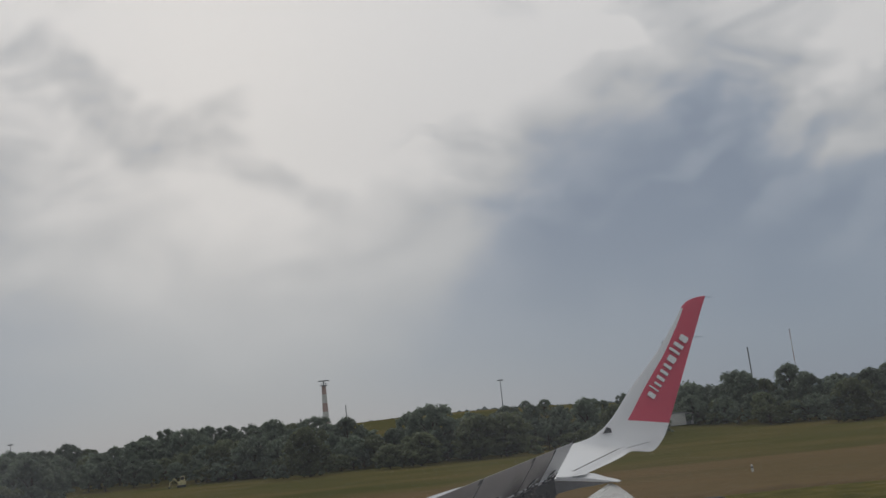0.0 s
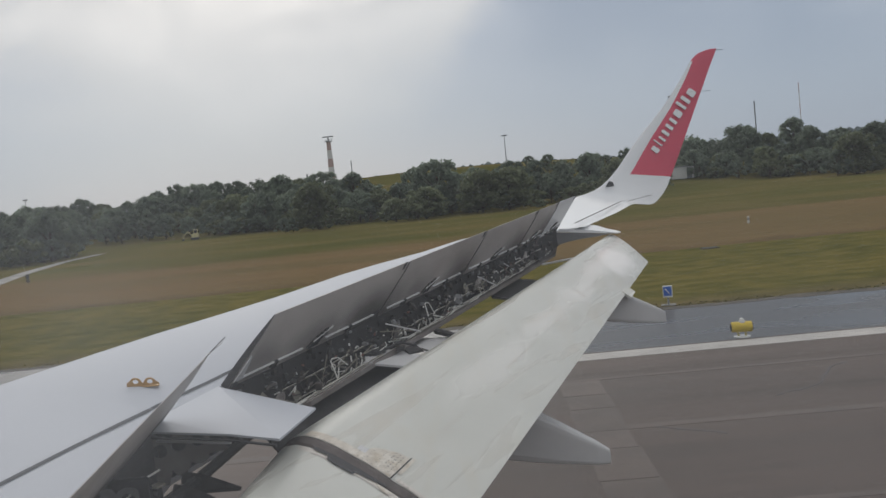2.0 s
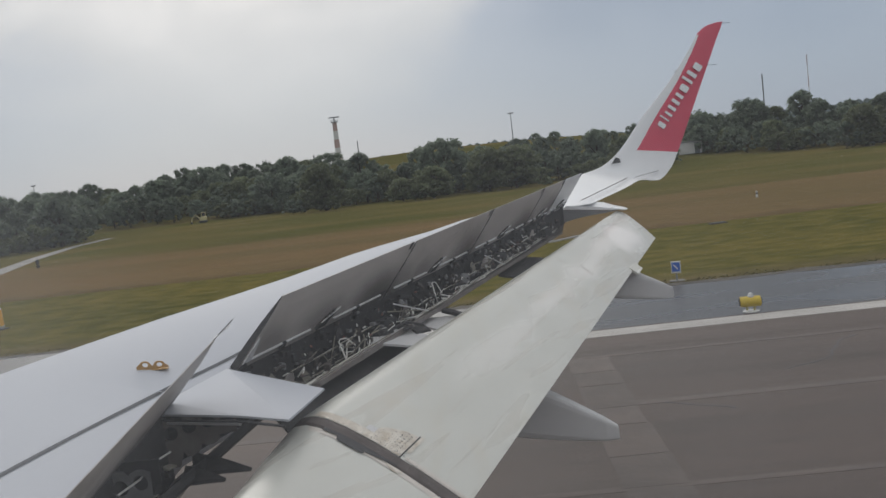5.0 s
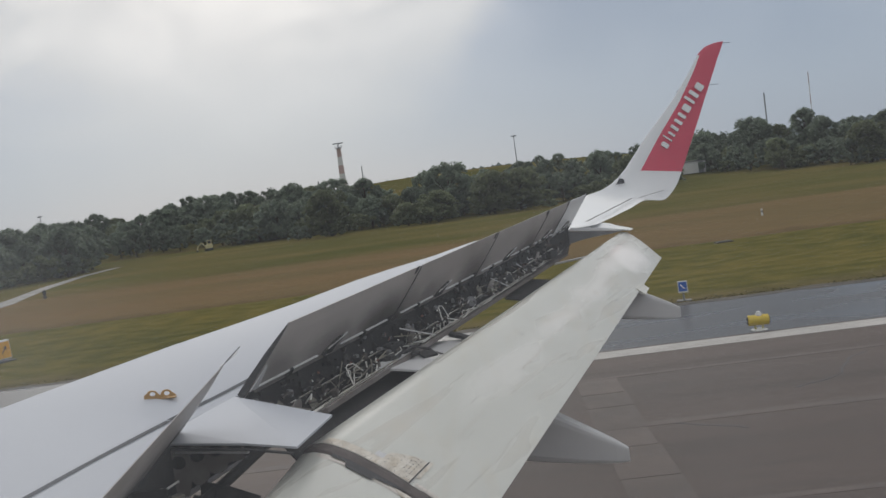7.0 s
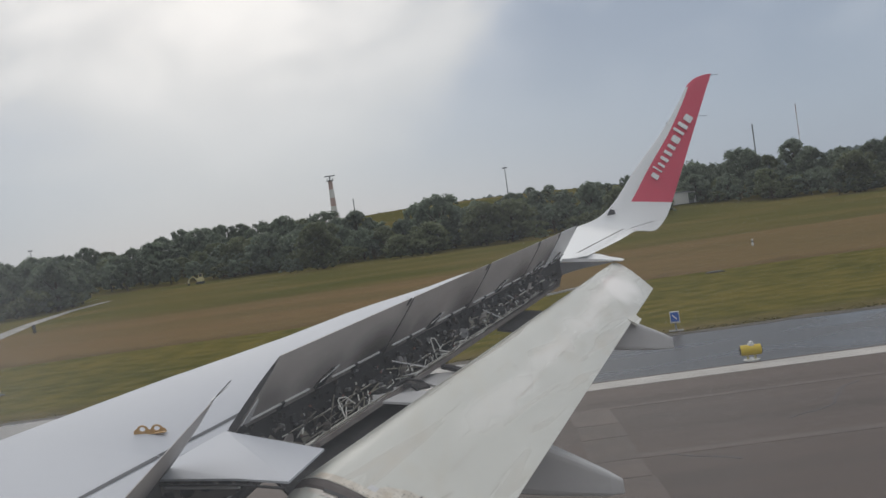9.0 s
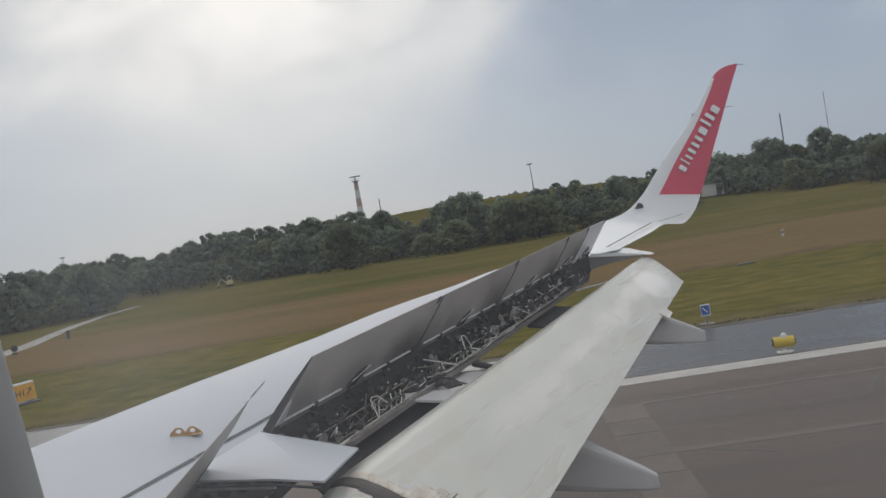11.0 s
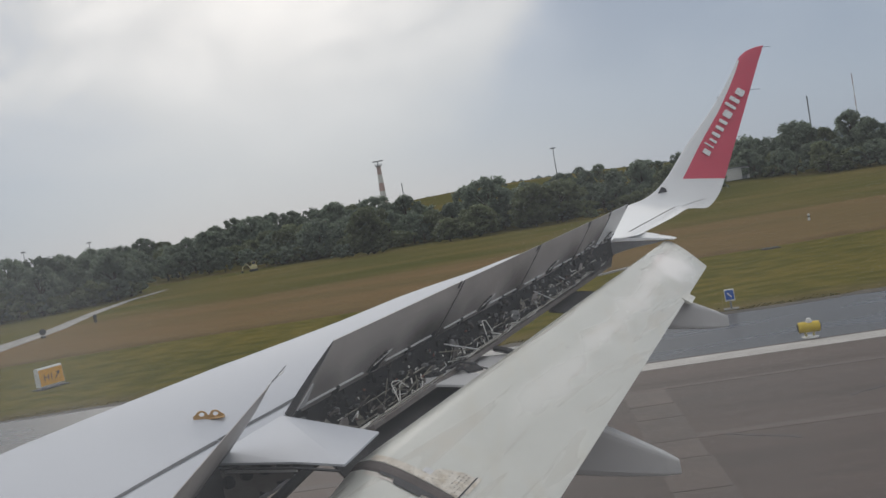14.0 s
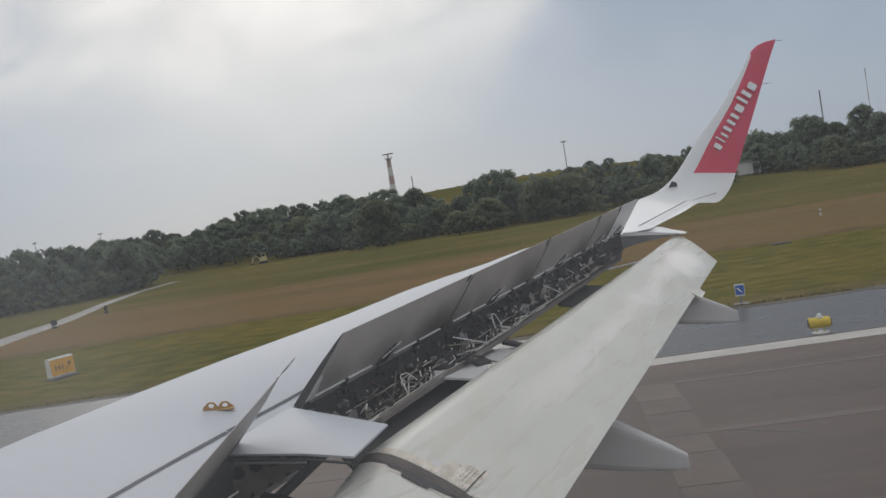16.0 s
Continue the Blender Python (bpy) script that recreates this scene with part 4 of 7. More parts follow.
def build_spoiler(k0, k1):
    bm = bmesh.new()
    g = 0.0025
    h0, t0 = spoiler_line(k0 + (g if k0 else 0))
    h1, t1 = spoiler_line(k1 - (g if k1 < 1 else 0))
    nrm = (h1 - h0).cross(t0 - h0).normalized()
    if nrm.x > 0:
        nrm = -nrm
    n = 6
    secs = []
    for i in range(n + 1):
        h, t = h0.lerp(h1, i / n), t0.lerp(t1, i / n)
        sec = []
        for s in (0, 0.3, 0.6, 0.85, 1.0):
            sec.append(h.lerp(t, s) + nrm * 0.010 * math.sin(math.pi * s))
        for s in (1.0, 0.8, 0.45, 0.12, 0):
            sec.append(h.lerp(t, s) - nrm * (0.004 + 0.050 * (1 - s) ** 0.7))
        secs.append(sec)
    loft(bm, secs, slot=lambda i, k: 0 if k < 4 else 1)
    for f in list(bm.faces)[-2:]:
        f.material_index = 2
    sp = apart("spoiler", bm, [M_WING, M_GREY if k1 < 1 else M_WHITE, M_DARK], label="raised spoiler panel with a grey smudged underside")
    # underside: edge rails, actuator lug and stiffener
    for s0, s1 in ((0.05, 0.41), (0.57, 0.94)):
        bm = bmesh.new()
        a = h0.lerp(t0, 0.13).lerp(h1.lerp(t1, 0.13), s0) - nrm * 0.060
        b = h0.lerp(t0, 0.13).lerp(h1.lerp(t1, 0.13), s1) - nrm * 0.060
        d = (t0 - h0).normalized()
        slab(bm, [a + nrm * 0.01, b + nrm * 0.01, b - nrm * 0.006, a - nrm * 0.006], 0.007, d)
        apart("edge_rail", bm, M_FAIR, sp, "pale rail along the hinge")
    bm = bmesh.new()
    a, b = h0.lerp(h1, 0.975), t0.lerp(t1, 0.975)
    w = (h1 - h0).normalized() * 0.035
    slab(bm, [a - nrm * 0.056 - w * 2.2, a.lerp(b, 0.45) - nrm * 0.034 - w * 1.1, b - nrm * 0.008 - w * 0.5, b - nrm * 0.008 + w * 0.6, a - nrm * 0.056 + w * 0.6], 0.010, -nrm)
    apart("edge_seal", bm, M_SEAL, sp, "black rubber edge seal")
    for s, tall in ((0.24, 0.10), (0.49, 0.42), (0.75, 0.10)):
        bm = bmesh.new()
        b0, d = h0.lerp(h1, s), t0.lerp(t1, s) - h0.lerp(h1, s)
        run = (h1 - h0).normalized()
        side = nrm * 0.010
        if tall > 0.2:
            rim = [(-0.08, 0.09), (-0.06, 0.17), (-0.02, 0.22), (-0.015, 0.25), (0.015, 0.255), (0.02, 0.285), (0.05, 0.285), (0.055, 0.31), (0.10, 0.31), (0.085, 0.24), (0.05, 0.18), (0.04, 0.09)]
        else:
            rim = [(-0.025, 0.04), (-0.02, 0.13), (0.015, 0.14), (0.025, 0.04)]
        p = [b0 + run * u + d * v - nrm * (0.010 + 0.056 * (1 - v) ** 0.7) for u, v in rim]
        a = [bm.verts.new(v - side) for v in p]
        c = [bm.verts.new(v + side) for v in p]
        bm.faces.new(a)
        bm.faces.new(c[::-1])
        for k in range(len(p)):
            bm.faces.new((a[k], c[k], c[(k + 1) % len(p)], a[(k + 1) % len(p)]))
        bmesh.ops.recalc_face_normals(bm, faces=bm.faces)
        apart("hinge_lug", bm, M_BLACK, sp, "dark toothed hinge fitting")
        if tall > 0.2:
            bm = bmesh.new()
            q = [b0 + run * u + d * v - nrm * (0.024 + 0.056 * (1 - v) ** 0.7) for u, v in ((-0.06, 0.185), (-0.055, 0.20), (0.115, 0.345), (0.125, 0.325))]
            slab(bm, q, 0.008, -nrm)
            apart("lug_edge", bm, M_FAIR, sp, "pale edge of the hinge fitting")
    if k0 == 0:
        run, d = (h1 - h0).normalized(), t0 - h0
        for name, rim, mat in (("end_rib", ((0.01, 0.10), (0.10, 0.10), (0.035, 0.42), (0.012, 0.46)), M_FAIR), ("corner_seal", ((0.0, 0.0), (0.12, 0.0), (0.02, 0.13)), M_SEAL)):
            bm = bmesh.new()
            slab(bm, [h0 + run * u + d * v - nrm * (0.016 + 0.05 * (1 - v) ** 0.7) for u, v in rim], 0.006, -nrm)
            apart(name, bm, mat, sp)
    return sp


for ka, kb in zip(ROW, ROW[1:]):
    build_spoiler(ka, kb)


def inboard_spoiler():
    bm = bmesh.new()
    h0, h1 = Vector((3.60, 6.62, 3.03)), Vector((3.62, 2.4, 2.52))
    t0, t1 = Vector((4.12, 6.65, 3.52)), Vector((4.14, 2.4, 3.05))
    nrm = Vector((-0.68, 0, 0.73))
    secs = []
    for k in (0.0, 0.03, 0.06, 0.1, 0.16, 0.25, 0.4, 0.6, 0.8, 1.0):
        h, t = h0.lerp(h1, k), t0.lerp(t1, max(k, 0.085 + 0.3 * k) if k < 0.12 else k)
        sec = [h.lerp(t, s) + nrm * 0.008 * math.sin(math.pi * s) for s in (0, 0.35, 0.7, 1)]
        sec += [h.lerp(t, s) - nrm * (0.004 + 0.045 * (1 - s) ** 0.6) for s in (1, 0.7, 0.3, 0)]
        secs.append(sec)
    loft(bm, secs, slot=lambda i, k: 0 if k < 3 else 1)
    for f in list(bm.faces)[-2:]:
        f.material_index = 2
    apart("spoiler", bm, [M_WING, M_GREY, M_FAIR], label="raised inboard spoiler with a grey smudged underside")
    for lift, far in ((0.0, 0.0), (0.016, 0.012)):
        bm = bmesh.new()
        a, b = t0.lerp(t1, 0.095), t0.lerp(t1, far)
        tube(bm, [a + Vector((0, 0, lift * 0.3)), b + Vector((0, 0, -lift))], 0.0035, 6)
        apart("seal_strip", bm, M_FAIR if lift else M_SEAM, label="thin seal strip beyond the spoiler's corner")


inboard_spoiler()


def kink_panel():
    """The fixed panel between the inboard and outboard spoilers: two flat facets that fold down to the rear edge."""
    fi, fo = Vector((3.63, 6.62, 3.062)), Vector((3.86, 7.20, 3.110))
    ai, ao = Vector((4.516, 6.14, 3.0)), Vector((4.58, 6.86, 2.985))
    mi = Vector((3.68, 6.44, 3.03))
    fold = mi.lerp(ai, 0.62) + Vector((0, 0, 0.012))
    bm = bmesh.new()
    top = [bm.verts.new(p) for p in (fi, fo, ao, ai, fold, mi)]
    low = [bm.verts.new(p - Vector((0, 0, 0.013))) for p in (fi, fo, ao, ai, fold, mi)]
    for v in (top, low):
        bm.faces.new((v[0], v[1], v[4], v[5]))
        bm.faces.new((v[1], v[2], v[3], v[4]))
    for k in range(6):
        bm.faces.new((top[k], low[k], low[(k + 1) % 6], top[(k + 1) % 6]))
    bmesh.ops.recalc_face_normals(bm, faces=bm.faces)
    panel = apart("fixed_panel", bm, M_WING, label="white fixed panel folded down between the spoilers")
    bm = bmesh.new()
    tube(bm, [mi + Vector((0, -0.006, -0.034)), fold + Vector((0, -0.006, -0.034)), ai + Vector((-0.02, -0.006, -0.034))], 0.009, 6)
    apart("panel_seal", bm, M_SEAL, panel)
    bm = bmesh.new()
    tube(bm, [mi + Vector((0.02, 0.02, -0.06)), fold + Vector((0.0, 0.02, -0.055))], 0.012, 6)
    apart("panel_flange", bm, M_FAIR, panel)


kink_panel()


def build_flap(name, inner, outer, label, n=10):
    """A lowered flap lofted from its inner to its outer end; each end: upper front edge, rear edge."""
    prof = [(-0.075, -0.10), (-0.055, -0.045), (0.0, 0.0), (0.08, 0.028), (0.2, 0.045), (0.4, 0.05), (0.6, 0.04), (0.8, 0.022), (1.0, 0.0),
            (1.0, -0.012), (0.7, -0.05), (0.4, -0.10), (0.12, -0.15), (-0.03, -0.155), (-0.07, -0.13)]
    (c0, e0), (c1, e1) = inner, outer
    c0, e0, c1, e1 = (Vector(v) for v in (c0, e0, c1, e1))
    secs = []
    for i in range(n + 1):
        t = i / n
        c, e = c0.lerp(c1, t), e0.lerp(e1, t)
        d = e - c
        span = ((c1 - c0) + (e1 - e0)).normalized()
        up = d.cross(span).normalized()
        if up.z < 0:
            up = -up
        secs.append([c + d * u + up * d.length * v for u, v in prof])
    bm = bmesh.new()
    loft(bm, secs)
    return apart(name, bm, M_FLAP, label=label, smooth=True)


OUT_I = ((4.535, 6.64, 2.87), (5.44, 6.46, 2.29))
OUT_O = ((7.395, 13.10, 3.455), (7.80, 12.89, 3.07))
IN_O = ((4.503, 6.562, 2.842), (5.408, 6.388, 2.262))
IN_I = ((3.72, 1.25, 2.28), (4.95, 1.25, 1.62))
FLAP = build_flap("outboard_flap", OUT_I, OUT_O, "lowered pale grey outboard flap with rubbed patches and painted highlights", 14)
FLAP_IN = build_flap("inboard_flap", IN_O, IN_I, "lowered pale grey inboard flap")


def flap_point(u, v, lift=0.004, ends=(OUT_I, OUT_O)):
    """A place on a flap's upper side, the outboard one as a rule: u along the span, v along the chord."""
    c0, e0, c1, e1 = (Vector(p) for p in (*ends[0], *ends[1]))
    c, e = c0.lerp(c1, u), e0.lerp(e1, u)
    d = e - c
    up = d.cross((c1 - c0) + (e1 - e0)).normalized()
    if up.z < 0:
        up = -up
    vs = [(-0.055, -0.045), (0.0, 0.0), (0.08, 0.028), (0.2, 0.045), (0.4, 0.05), (0.6, 0.04), (0.8, 0.022), (1.0, 0.0)]
    h = table(vs, v)[0]
    return c + d * v + up * (d.length * h + lift), up


def flap_details():
    # riveted wear plate at the inner end: a narrow strip that widens into a square
    bm = bmesh.new()
    rows = []
    for v in [0.0, 0.04, 0.08, 0.12, 0.16, 0.2, 0.24, 0.28, 0.32, 0.335, 0.35, 0.41, 0.46, 0.50, 0.54]:
        w = 0.012 if v < 0.33 else 0.022 if v < 0.34 else 0.026 + 0.014 * min(1.0, (v - 0.34) / 0.14)
        rows.append([flap_point(u, v, 0.004)[0] for u in (0.001, w * 0.5, w)])
    loft(bm, rows, closed=False)
    plate = apart("wear_plate", bm, M_PLATE, FLAP, "worn riveted metal plate at the flap's end")
    rng = random.Random(3)
    bm = bmesh.new()
    spots = [(0.003, 0.05 + 0.03 * i, 0.0035) for i in range(31)] + [(0.0105, 0.06 + 0.035 * i, 0.003) for i in range(8)]
    spots += [(0.008 + 0.007 * i, 0.36 + 0.06 * k, 0.0042) for i in range(4) for k in range(2)]
    spots += [(0.006 + 0.0048 * i + 0.001 * (k % 2), 0.462 + 0.024 * k, rng.uniform(0.004, 0.0065)) for i in range(7) for k in range(3) if i + k > 1]
    for u, v, size in spots:
        p, up = flap_point(u + rng.uniform(-0.0006, 0.0006), v, 0.007)
        c = bmesh.ops.create_circle(bm, cap_ends=True, segments=6, radius=size)
        bmesh.ops.transform(bm, matrix=Matrix.Translation(p) @ up.to_track_quat("Z", "Y").to_matrix().to_4x4(), verts=c["verts"])
    apart("rivet", bm, M_SEAM, plate)["kind"] = "stuff"
    for name, mat, u0, u1, v0, v1, lift in (("plate_edge", M_SEAL, 0.0, 0.042, 0.540, 0.549, 0.006), ("plate_lip", M_PLATE, 0.012, 0.043, 0.550, 0.572, 0.005), ("cover_patch", M_FAIR, 0.012, 0.020, 0.28, 0.335, 0.005), ("edge_strip", M_SCUFF, 0.001, 0.006, 0.575, 0.99, 0.004)):
        bm = bmesh.new()
        loft(bm, [[flap_point(u, lerp(v0, v1, k / 4), lift)[0] for u in (u0, (u0 + u1) / 2, u1)] for k in range(5)], closed=False)
        apart(name, bm, mat, plate)
    # sunk brown-grey seal between the two flaps
    bm = bmesh.new()
    loft(bm, [[flap_point(u, v, lift)[0] for u, lift in ((-0.0125, -0.035), (-0.009, -0.010), (-0.004, -0.002), (0.0005, 0.001))] for v in (-0.05, 0.0, 0.04, 0.08, 0.14, 0.2, 0.3, 0.4, 0.5, 0.65, 0.8, 0.99)], closed=False)
    apart("joint_seal", bm, M_RUBBER, FLAP, "brown-grey rubber seal in the flap joint")
    # the inboard flap's end: worn edge band, torn black seal with stepped ends, bare scuff
    inner = (IN_O, IN_I)
    for name, mat, label, us, vs, lift in (
            ("edge_band", M_SCUFF, "worn paint along the flap's end", ((0.001, 0.011),) * 9, (-0.02, 0.04, 0.1, 0.18, 0.28, 0.4, 0.55, 0.75, 0.97), 0.003),
            ("torn_seal", M_SEAL, "torn black seal in the flap joint", ((-0.005, 0.004), (-0.005, 0.004), (-0.005, 0.013), (-0.005, 0.014), (-0.005, 0.014), (-0.005, 0.008), (-0.005, 0.006), (-0.005, -0.002)), (0.10, 0.19, 0.195, 0.28, 0.36, 0.365, 0.43, 0.56), 0.010),
            ("bare_scuff", M_PLATE, "bare metal scuff at the flap's end", ((0.003, 0.005), (0.002, 0.012), (0.002, 0.010), (0.002, 0.003)), (0.50, 0.545, 0.575, 0.60), 0.006)):
        bm = bmesh.new()
        loft(bm, [[flap_point(u, v, lift, inner)[0] for u in (a, (a + b) / 2, b)] for (a, b), v in zip(us, vs)], closed=False)
        apart(name, bm, mat, FLAP_IN, label)
    # skin joints along and across the flap
    for u0, u1, v0, w in ((0.30, 0.42, 0.545, 0.012), (0.47, 0.53, 0.55, 0.010), (0.10, 0.17, 0.56, 0.008), (0.66, 0.74, 0.53, 0.010)):
        bm = bmesh.new()
        n = 12
        rng = random.Random(int(u0 * 100))
        for i in range(n):
            a, b = lerp(u0, u1, i / n), lerp(u0, u1, (i + rng.uniform(0.5, 1.0)) / n)
            d = rng.uniform(-0.004, 0.004)
            q = [flap_point(a, v0 + d, 0.003)[0], flap_point(b, v0 + d, 0.003)[0], flap_point(b, v0 + d + w * rng.uniform(0.3, 1), 0.003)[0], flap_point(a, v0 + d + w * rng.uniform(0.3, 1), 0.003)[0]]
            bm.faces.new([bm.verts.new(x) for x in q])
        apart("scuff_line", bm, M_SCUFF, FLAP, "brownish scuff line in the flap paint")["kind"] = "stuff"
    for u, v0, v1 in ((0.62, 0.05, 0.20), (0.64, 0.42, 0.60), (0.86, 0.05, 0.25), (0.30, 0.04, 0.12)):
        bm = bmesh.new()
        n = 4
        for i in range(n):
            a, b = lerp(v0, v1, i / n), lerp(v0, v1, (i + 1) / n)
            q = [flap_point(u, a, 0.003)[0], flap_point(u, b, 0.003)[0], flap_point(u + 0.0015, b, 0.003)[0], flap_point(u + 0.0015, a, 0.003)[0]]
            bm.faces.new([bm.verts.new(x) for x in q])
        apart("flap_joint_line", bm, M_SCUFF, FLAP, "faint joint line in the flap skin")
    # chipped spots
    for u, v in ((0.375, 0.30), (0.66, 0.80)):
        bm = bmesh.new()
        p, up = flap_point(u, v, 0.004)
        s = Vector((0.43, 1, 0.085)).normalized()
        c = up.cross(s)
        z = [(0, 0), (0.03, 0.010), (0.045, -0.012), (0.08, 0.002), (0.047, -0.020), (0.028, 0.002)]
        bm.faces.new([bm.verts.new(p + s * a * 0.8 + c * b) for a, b in z])
        apart("paint_chip", bm, M_SEAL, FLAP)


flap_details()


def fairing(y, tip, length, height, width):
    """The rear, lowered end of a flap-track fairing under the flap."""
    bm = bmesh.new()
    secs = []
    tip = Vector(tip)
    for i in range(11):
        t = i / 10
        x = tip.x - length * (1 - t)
        topz = tip.z + 0.07 + height * (1 - t) * (0.95 + 0.05 * t)
        botz = tip.z - 0.066 + height * 0.27 * (1 - t) - 0.018 * math.sin(math.pi * t)
        w = width * (0.34 + 0.86 * (1 - t) ** 0.8)
        sec = []
        end = 0.02 if i == 10 else 0.0
        for across, high in ((0.5, 0.12), (0.5, 0.82), (0.47, 0.93), (0.40, 1.0), (-0.40, 1.0), (-0.47, 0.93), (-0.5, 0.82), (-0.5, 0.12), (-0.45, 0.03), (-0.36, 0.0), (0.36, 0.0), (0.45, 0.03)):
            sec.append(Vector((x, y + across * (w - end), lerp(botz + end * 0.5, topz - end * 0.5, high))))
        secs.append(sec)
    loft(bm, secs)
    return apart("flap_fairing", bm, M_FAIRING, label="pale grey flap-track fairing with a blunt end")


fairing(8.97, (6.64, 8.97, 1.83), 1.10, 0.704, 0.26)
fairing(11.58, (7.71, 11.58, 2.56), 0.98, 0.552, 0.21)
for uu in (0.785,):
    bm = bmesh.new()
    p, up = flap_point(uu, 0.985, 0.0)
    slab(bm, [flap_point(uu - 0.02, 0.93, 0.006)[0], flap_point(uu + 0.02, 0.93, 0.006)[0], flap_point(uu + 0.018, 1.11, 0.012)[0], flap_point(uu - 0.018, 1.11, 0.012)[0]], 0.03, up)
    apart("flap_tab", bm, M_FLAP, FLAP)


def build_cove():
    """The open bay under the raised spoilers: rear spar, lower ledge, ribs, pipes and rods."""
    bm = bmesh.new()
    ys = [7.22 + 5.8 * i / 12 for i in range(13)]
    rows = []
    for y in ys:
        d = table(SHAPE, y)[2]
        x, z = hinge(y) + 0.02, skin_z(y)
        rows.append([(x, y, z - 0.01), (x + 0.02, y, z - 0.01), (x + 0.03, y, z - d), (x, y, z - d)])
    loft(bm, rows)
    apart("rear_spar", bm, M_DARK, label="near-black rear spar of the wing")
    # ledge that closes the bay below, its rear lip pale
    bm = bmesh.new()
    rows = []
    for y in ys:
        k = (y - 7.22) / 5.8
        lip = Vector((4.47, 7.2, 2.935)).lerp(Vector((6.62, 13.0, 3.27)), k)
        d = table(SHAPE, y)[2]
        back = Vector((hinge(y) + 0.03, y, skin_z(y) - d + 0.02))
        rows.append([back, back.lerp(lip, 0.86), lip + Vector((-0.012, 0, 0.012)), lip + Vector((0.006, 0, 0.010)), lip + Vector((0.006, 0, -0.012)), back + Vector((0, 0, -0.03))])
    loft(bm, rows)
    apart("bay_floor", bm, M_DARK_BROWN, label="mottled dark brown bay floor")
    bm = bmesh.new()
    rows = []
    for y in ys:
        lip = Vector((4.47, 7.2, 2.935)).lerp(Vector((6.62, 13.0, 3.27)), (y - 7.22) / 5.8)
        rows.append([lip + Vector(o) for o in ((-0.045, 0, 0.008), (-0.008, 0, 0.012), (-0.006, 0, 0.020), (0.010, 0, 0.019), (0.013, 0, -0.014), (-0.045, 0, -0.006))])
    loft(bm, rows)
    apart("lip_beam", bm, M_LIP, label="brown-grey beam along the bay's rear lip")
    rng = random.Random(11)

    def inside(k, a, b):
        """A place in the bay: k along the span, a from spar to lip, b from floor to skin."""
        y = lerp(7.22, 13.0, k)
        d = table(SHAPE, y)[2]
        back = Vector((hinge(y) + 0.05, y, skin_z(y) - d + 0.05))
        lip = Vector((4.47, 7.2, 2.955)).lerp(Vector((6.62, 13.0, 3.29)), k)
        p = back.lerp(lip, a)
        return p + Vector((0, 0, b * (d - 0.06) * (1 - 0.5 * a)))

    # low ribs
    for i in range(9):
        k = 0.012 + 0.97 * i / 8
        bm = bmesh.new()
        th = Vector((0.004, 0.008, 0))
        o = [inside(k, 0.0, 0), inside(k, 0.8, 0), inside(k, 0.7, 0.12), inside(k, 0.35, 0.2), inside(k, 0.0, 0.7)]
        a = [bm.verts.new(p + th) for p in o]
        c = [bm.verts.new(p - th) for p in o]
        bm.faces.new(a)
        bm.faces.new(c[::-1])
        for q in range(5):
            bm.faces.new((a[q], c[q], c[(q + 1) % 5], a[(q + 1) % 5]))
        apart("bay_rib", bm, M_DARK)
    # bundles of thin parallel hydraulic pipes near the lip, with shared kinks
    for a0, b0, lo, hi, count in ((0.62, 0.06, 0.01, 0.20, 4), (0.45, 0.12, 0.02, 0.16, 2), (0.66, 0.06, 0.29, 0.52, 4), (0.30, 0.30, 0.36, 0.60, 2), (0.62, 0.06, 0.50, 0.78, 3), (0.55, 0.10, 0.74, 0.985, 3), (0.2, 0.45, 0.05, 0.30, 2), (0.25, 0.4, 0.62, 0.95, 2)):
        kinks, k = [], lo
        while k < hi:
            kinks.append((k, rng.gauss(0, 0.010), abs(rng.gauss(0, 0.014))))
            k += rng.uniform(0.02, 0.06)
        for c in range(count):
            bm = bmesh.new()
            tube(bm, [inside(k + 0.003 * c, min(0.95, a0 + 0.085 * c + da), b0 + db + 0.02 * (c % 2)) for k, da, db in kinks], (0.0055, 0.0045, 0.004, 0.005)[c], 5)
            apart("hydraulic_pipe", bm, M_PIPE if c % 2 == 0 else M_PRIMER)
    # single pipes, each with its own bends
    for c in range(70):
        k, a, b = rng.uniform(0.02, 0.97), rng.uniform(0.1, 0.75), rng.uniform(0.05, 0.5)
        pts = []
        for _ in range(rng.choice((2, 3, 4, 5))):
            pts.append(inside(k, a, b))
            k = min(0.985, max(0.012, k + rng.choice((-1, 1)) * rng.choice((0.002, 0.006, 0.014, 0.024))))
            a = min(0.85, max(0.05, a + rng.uniform(-0.16, 0.16)))
            b = min(0.95 - 0.6 * a, max(0.04, b + rng.uniform(-0.28, 0.28)))
        bm = bmesh.new()
        tube(bm, pts, rng.choice((0.0035, 0.0045, 0.0055)), 5)
        apart("hydraulic_pipe", bm, (M_PIPE, M_PRIMER, M_PIPE, M_DARK, M_PRIMER)[c % 5])
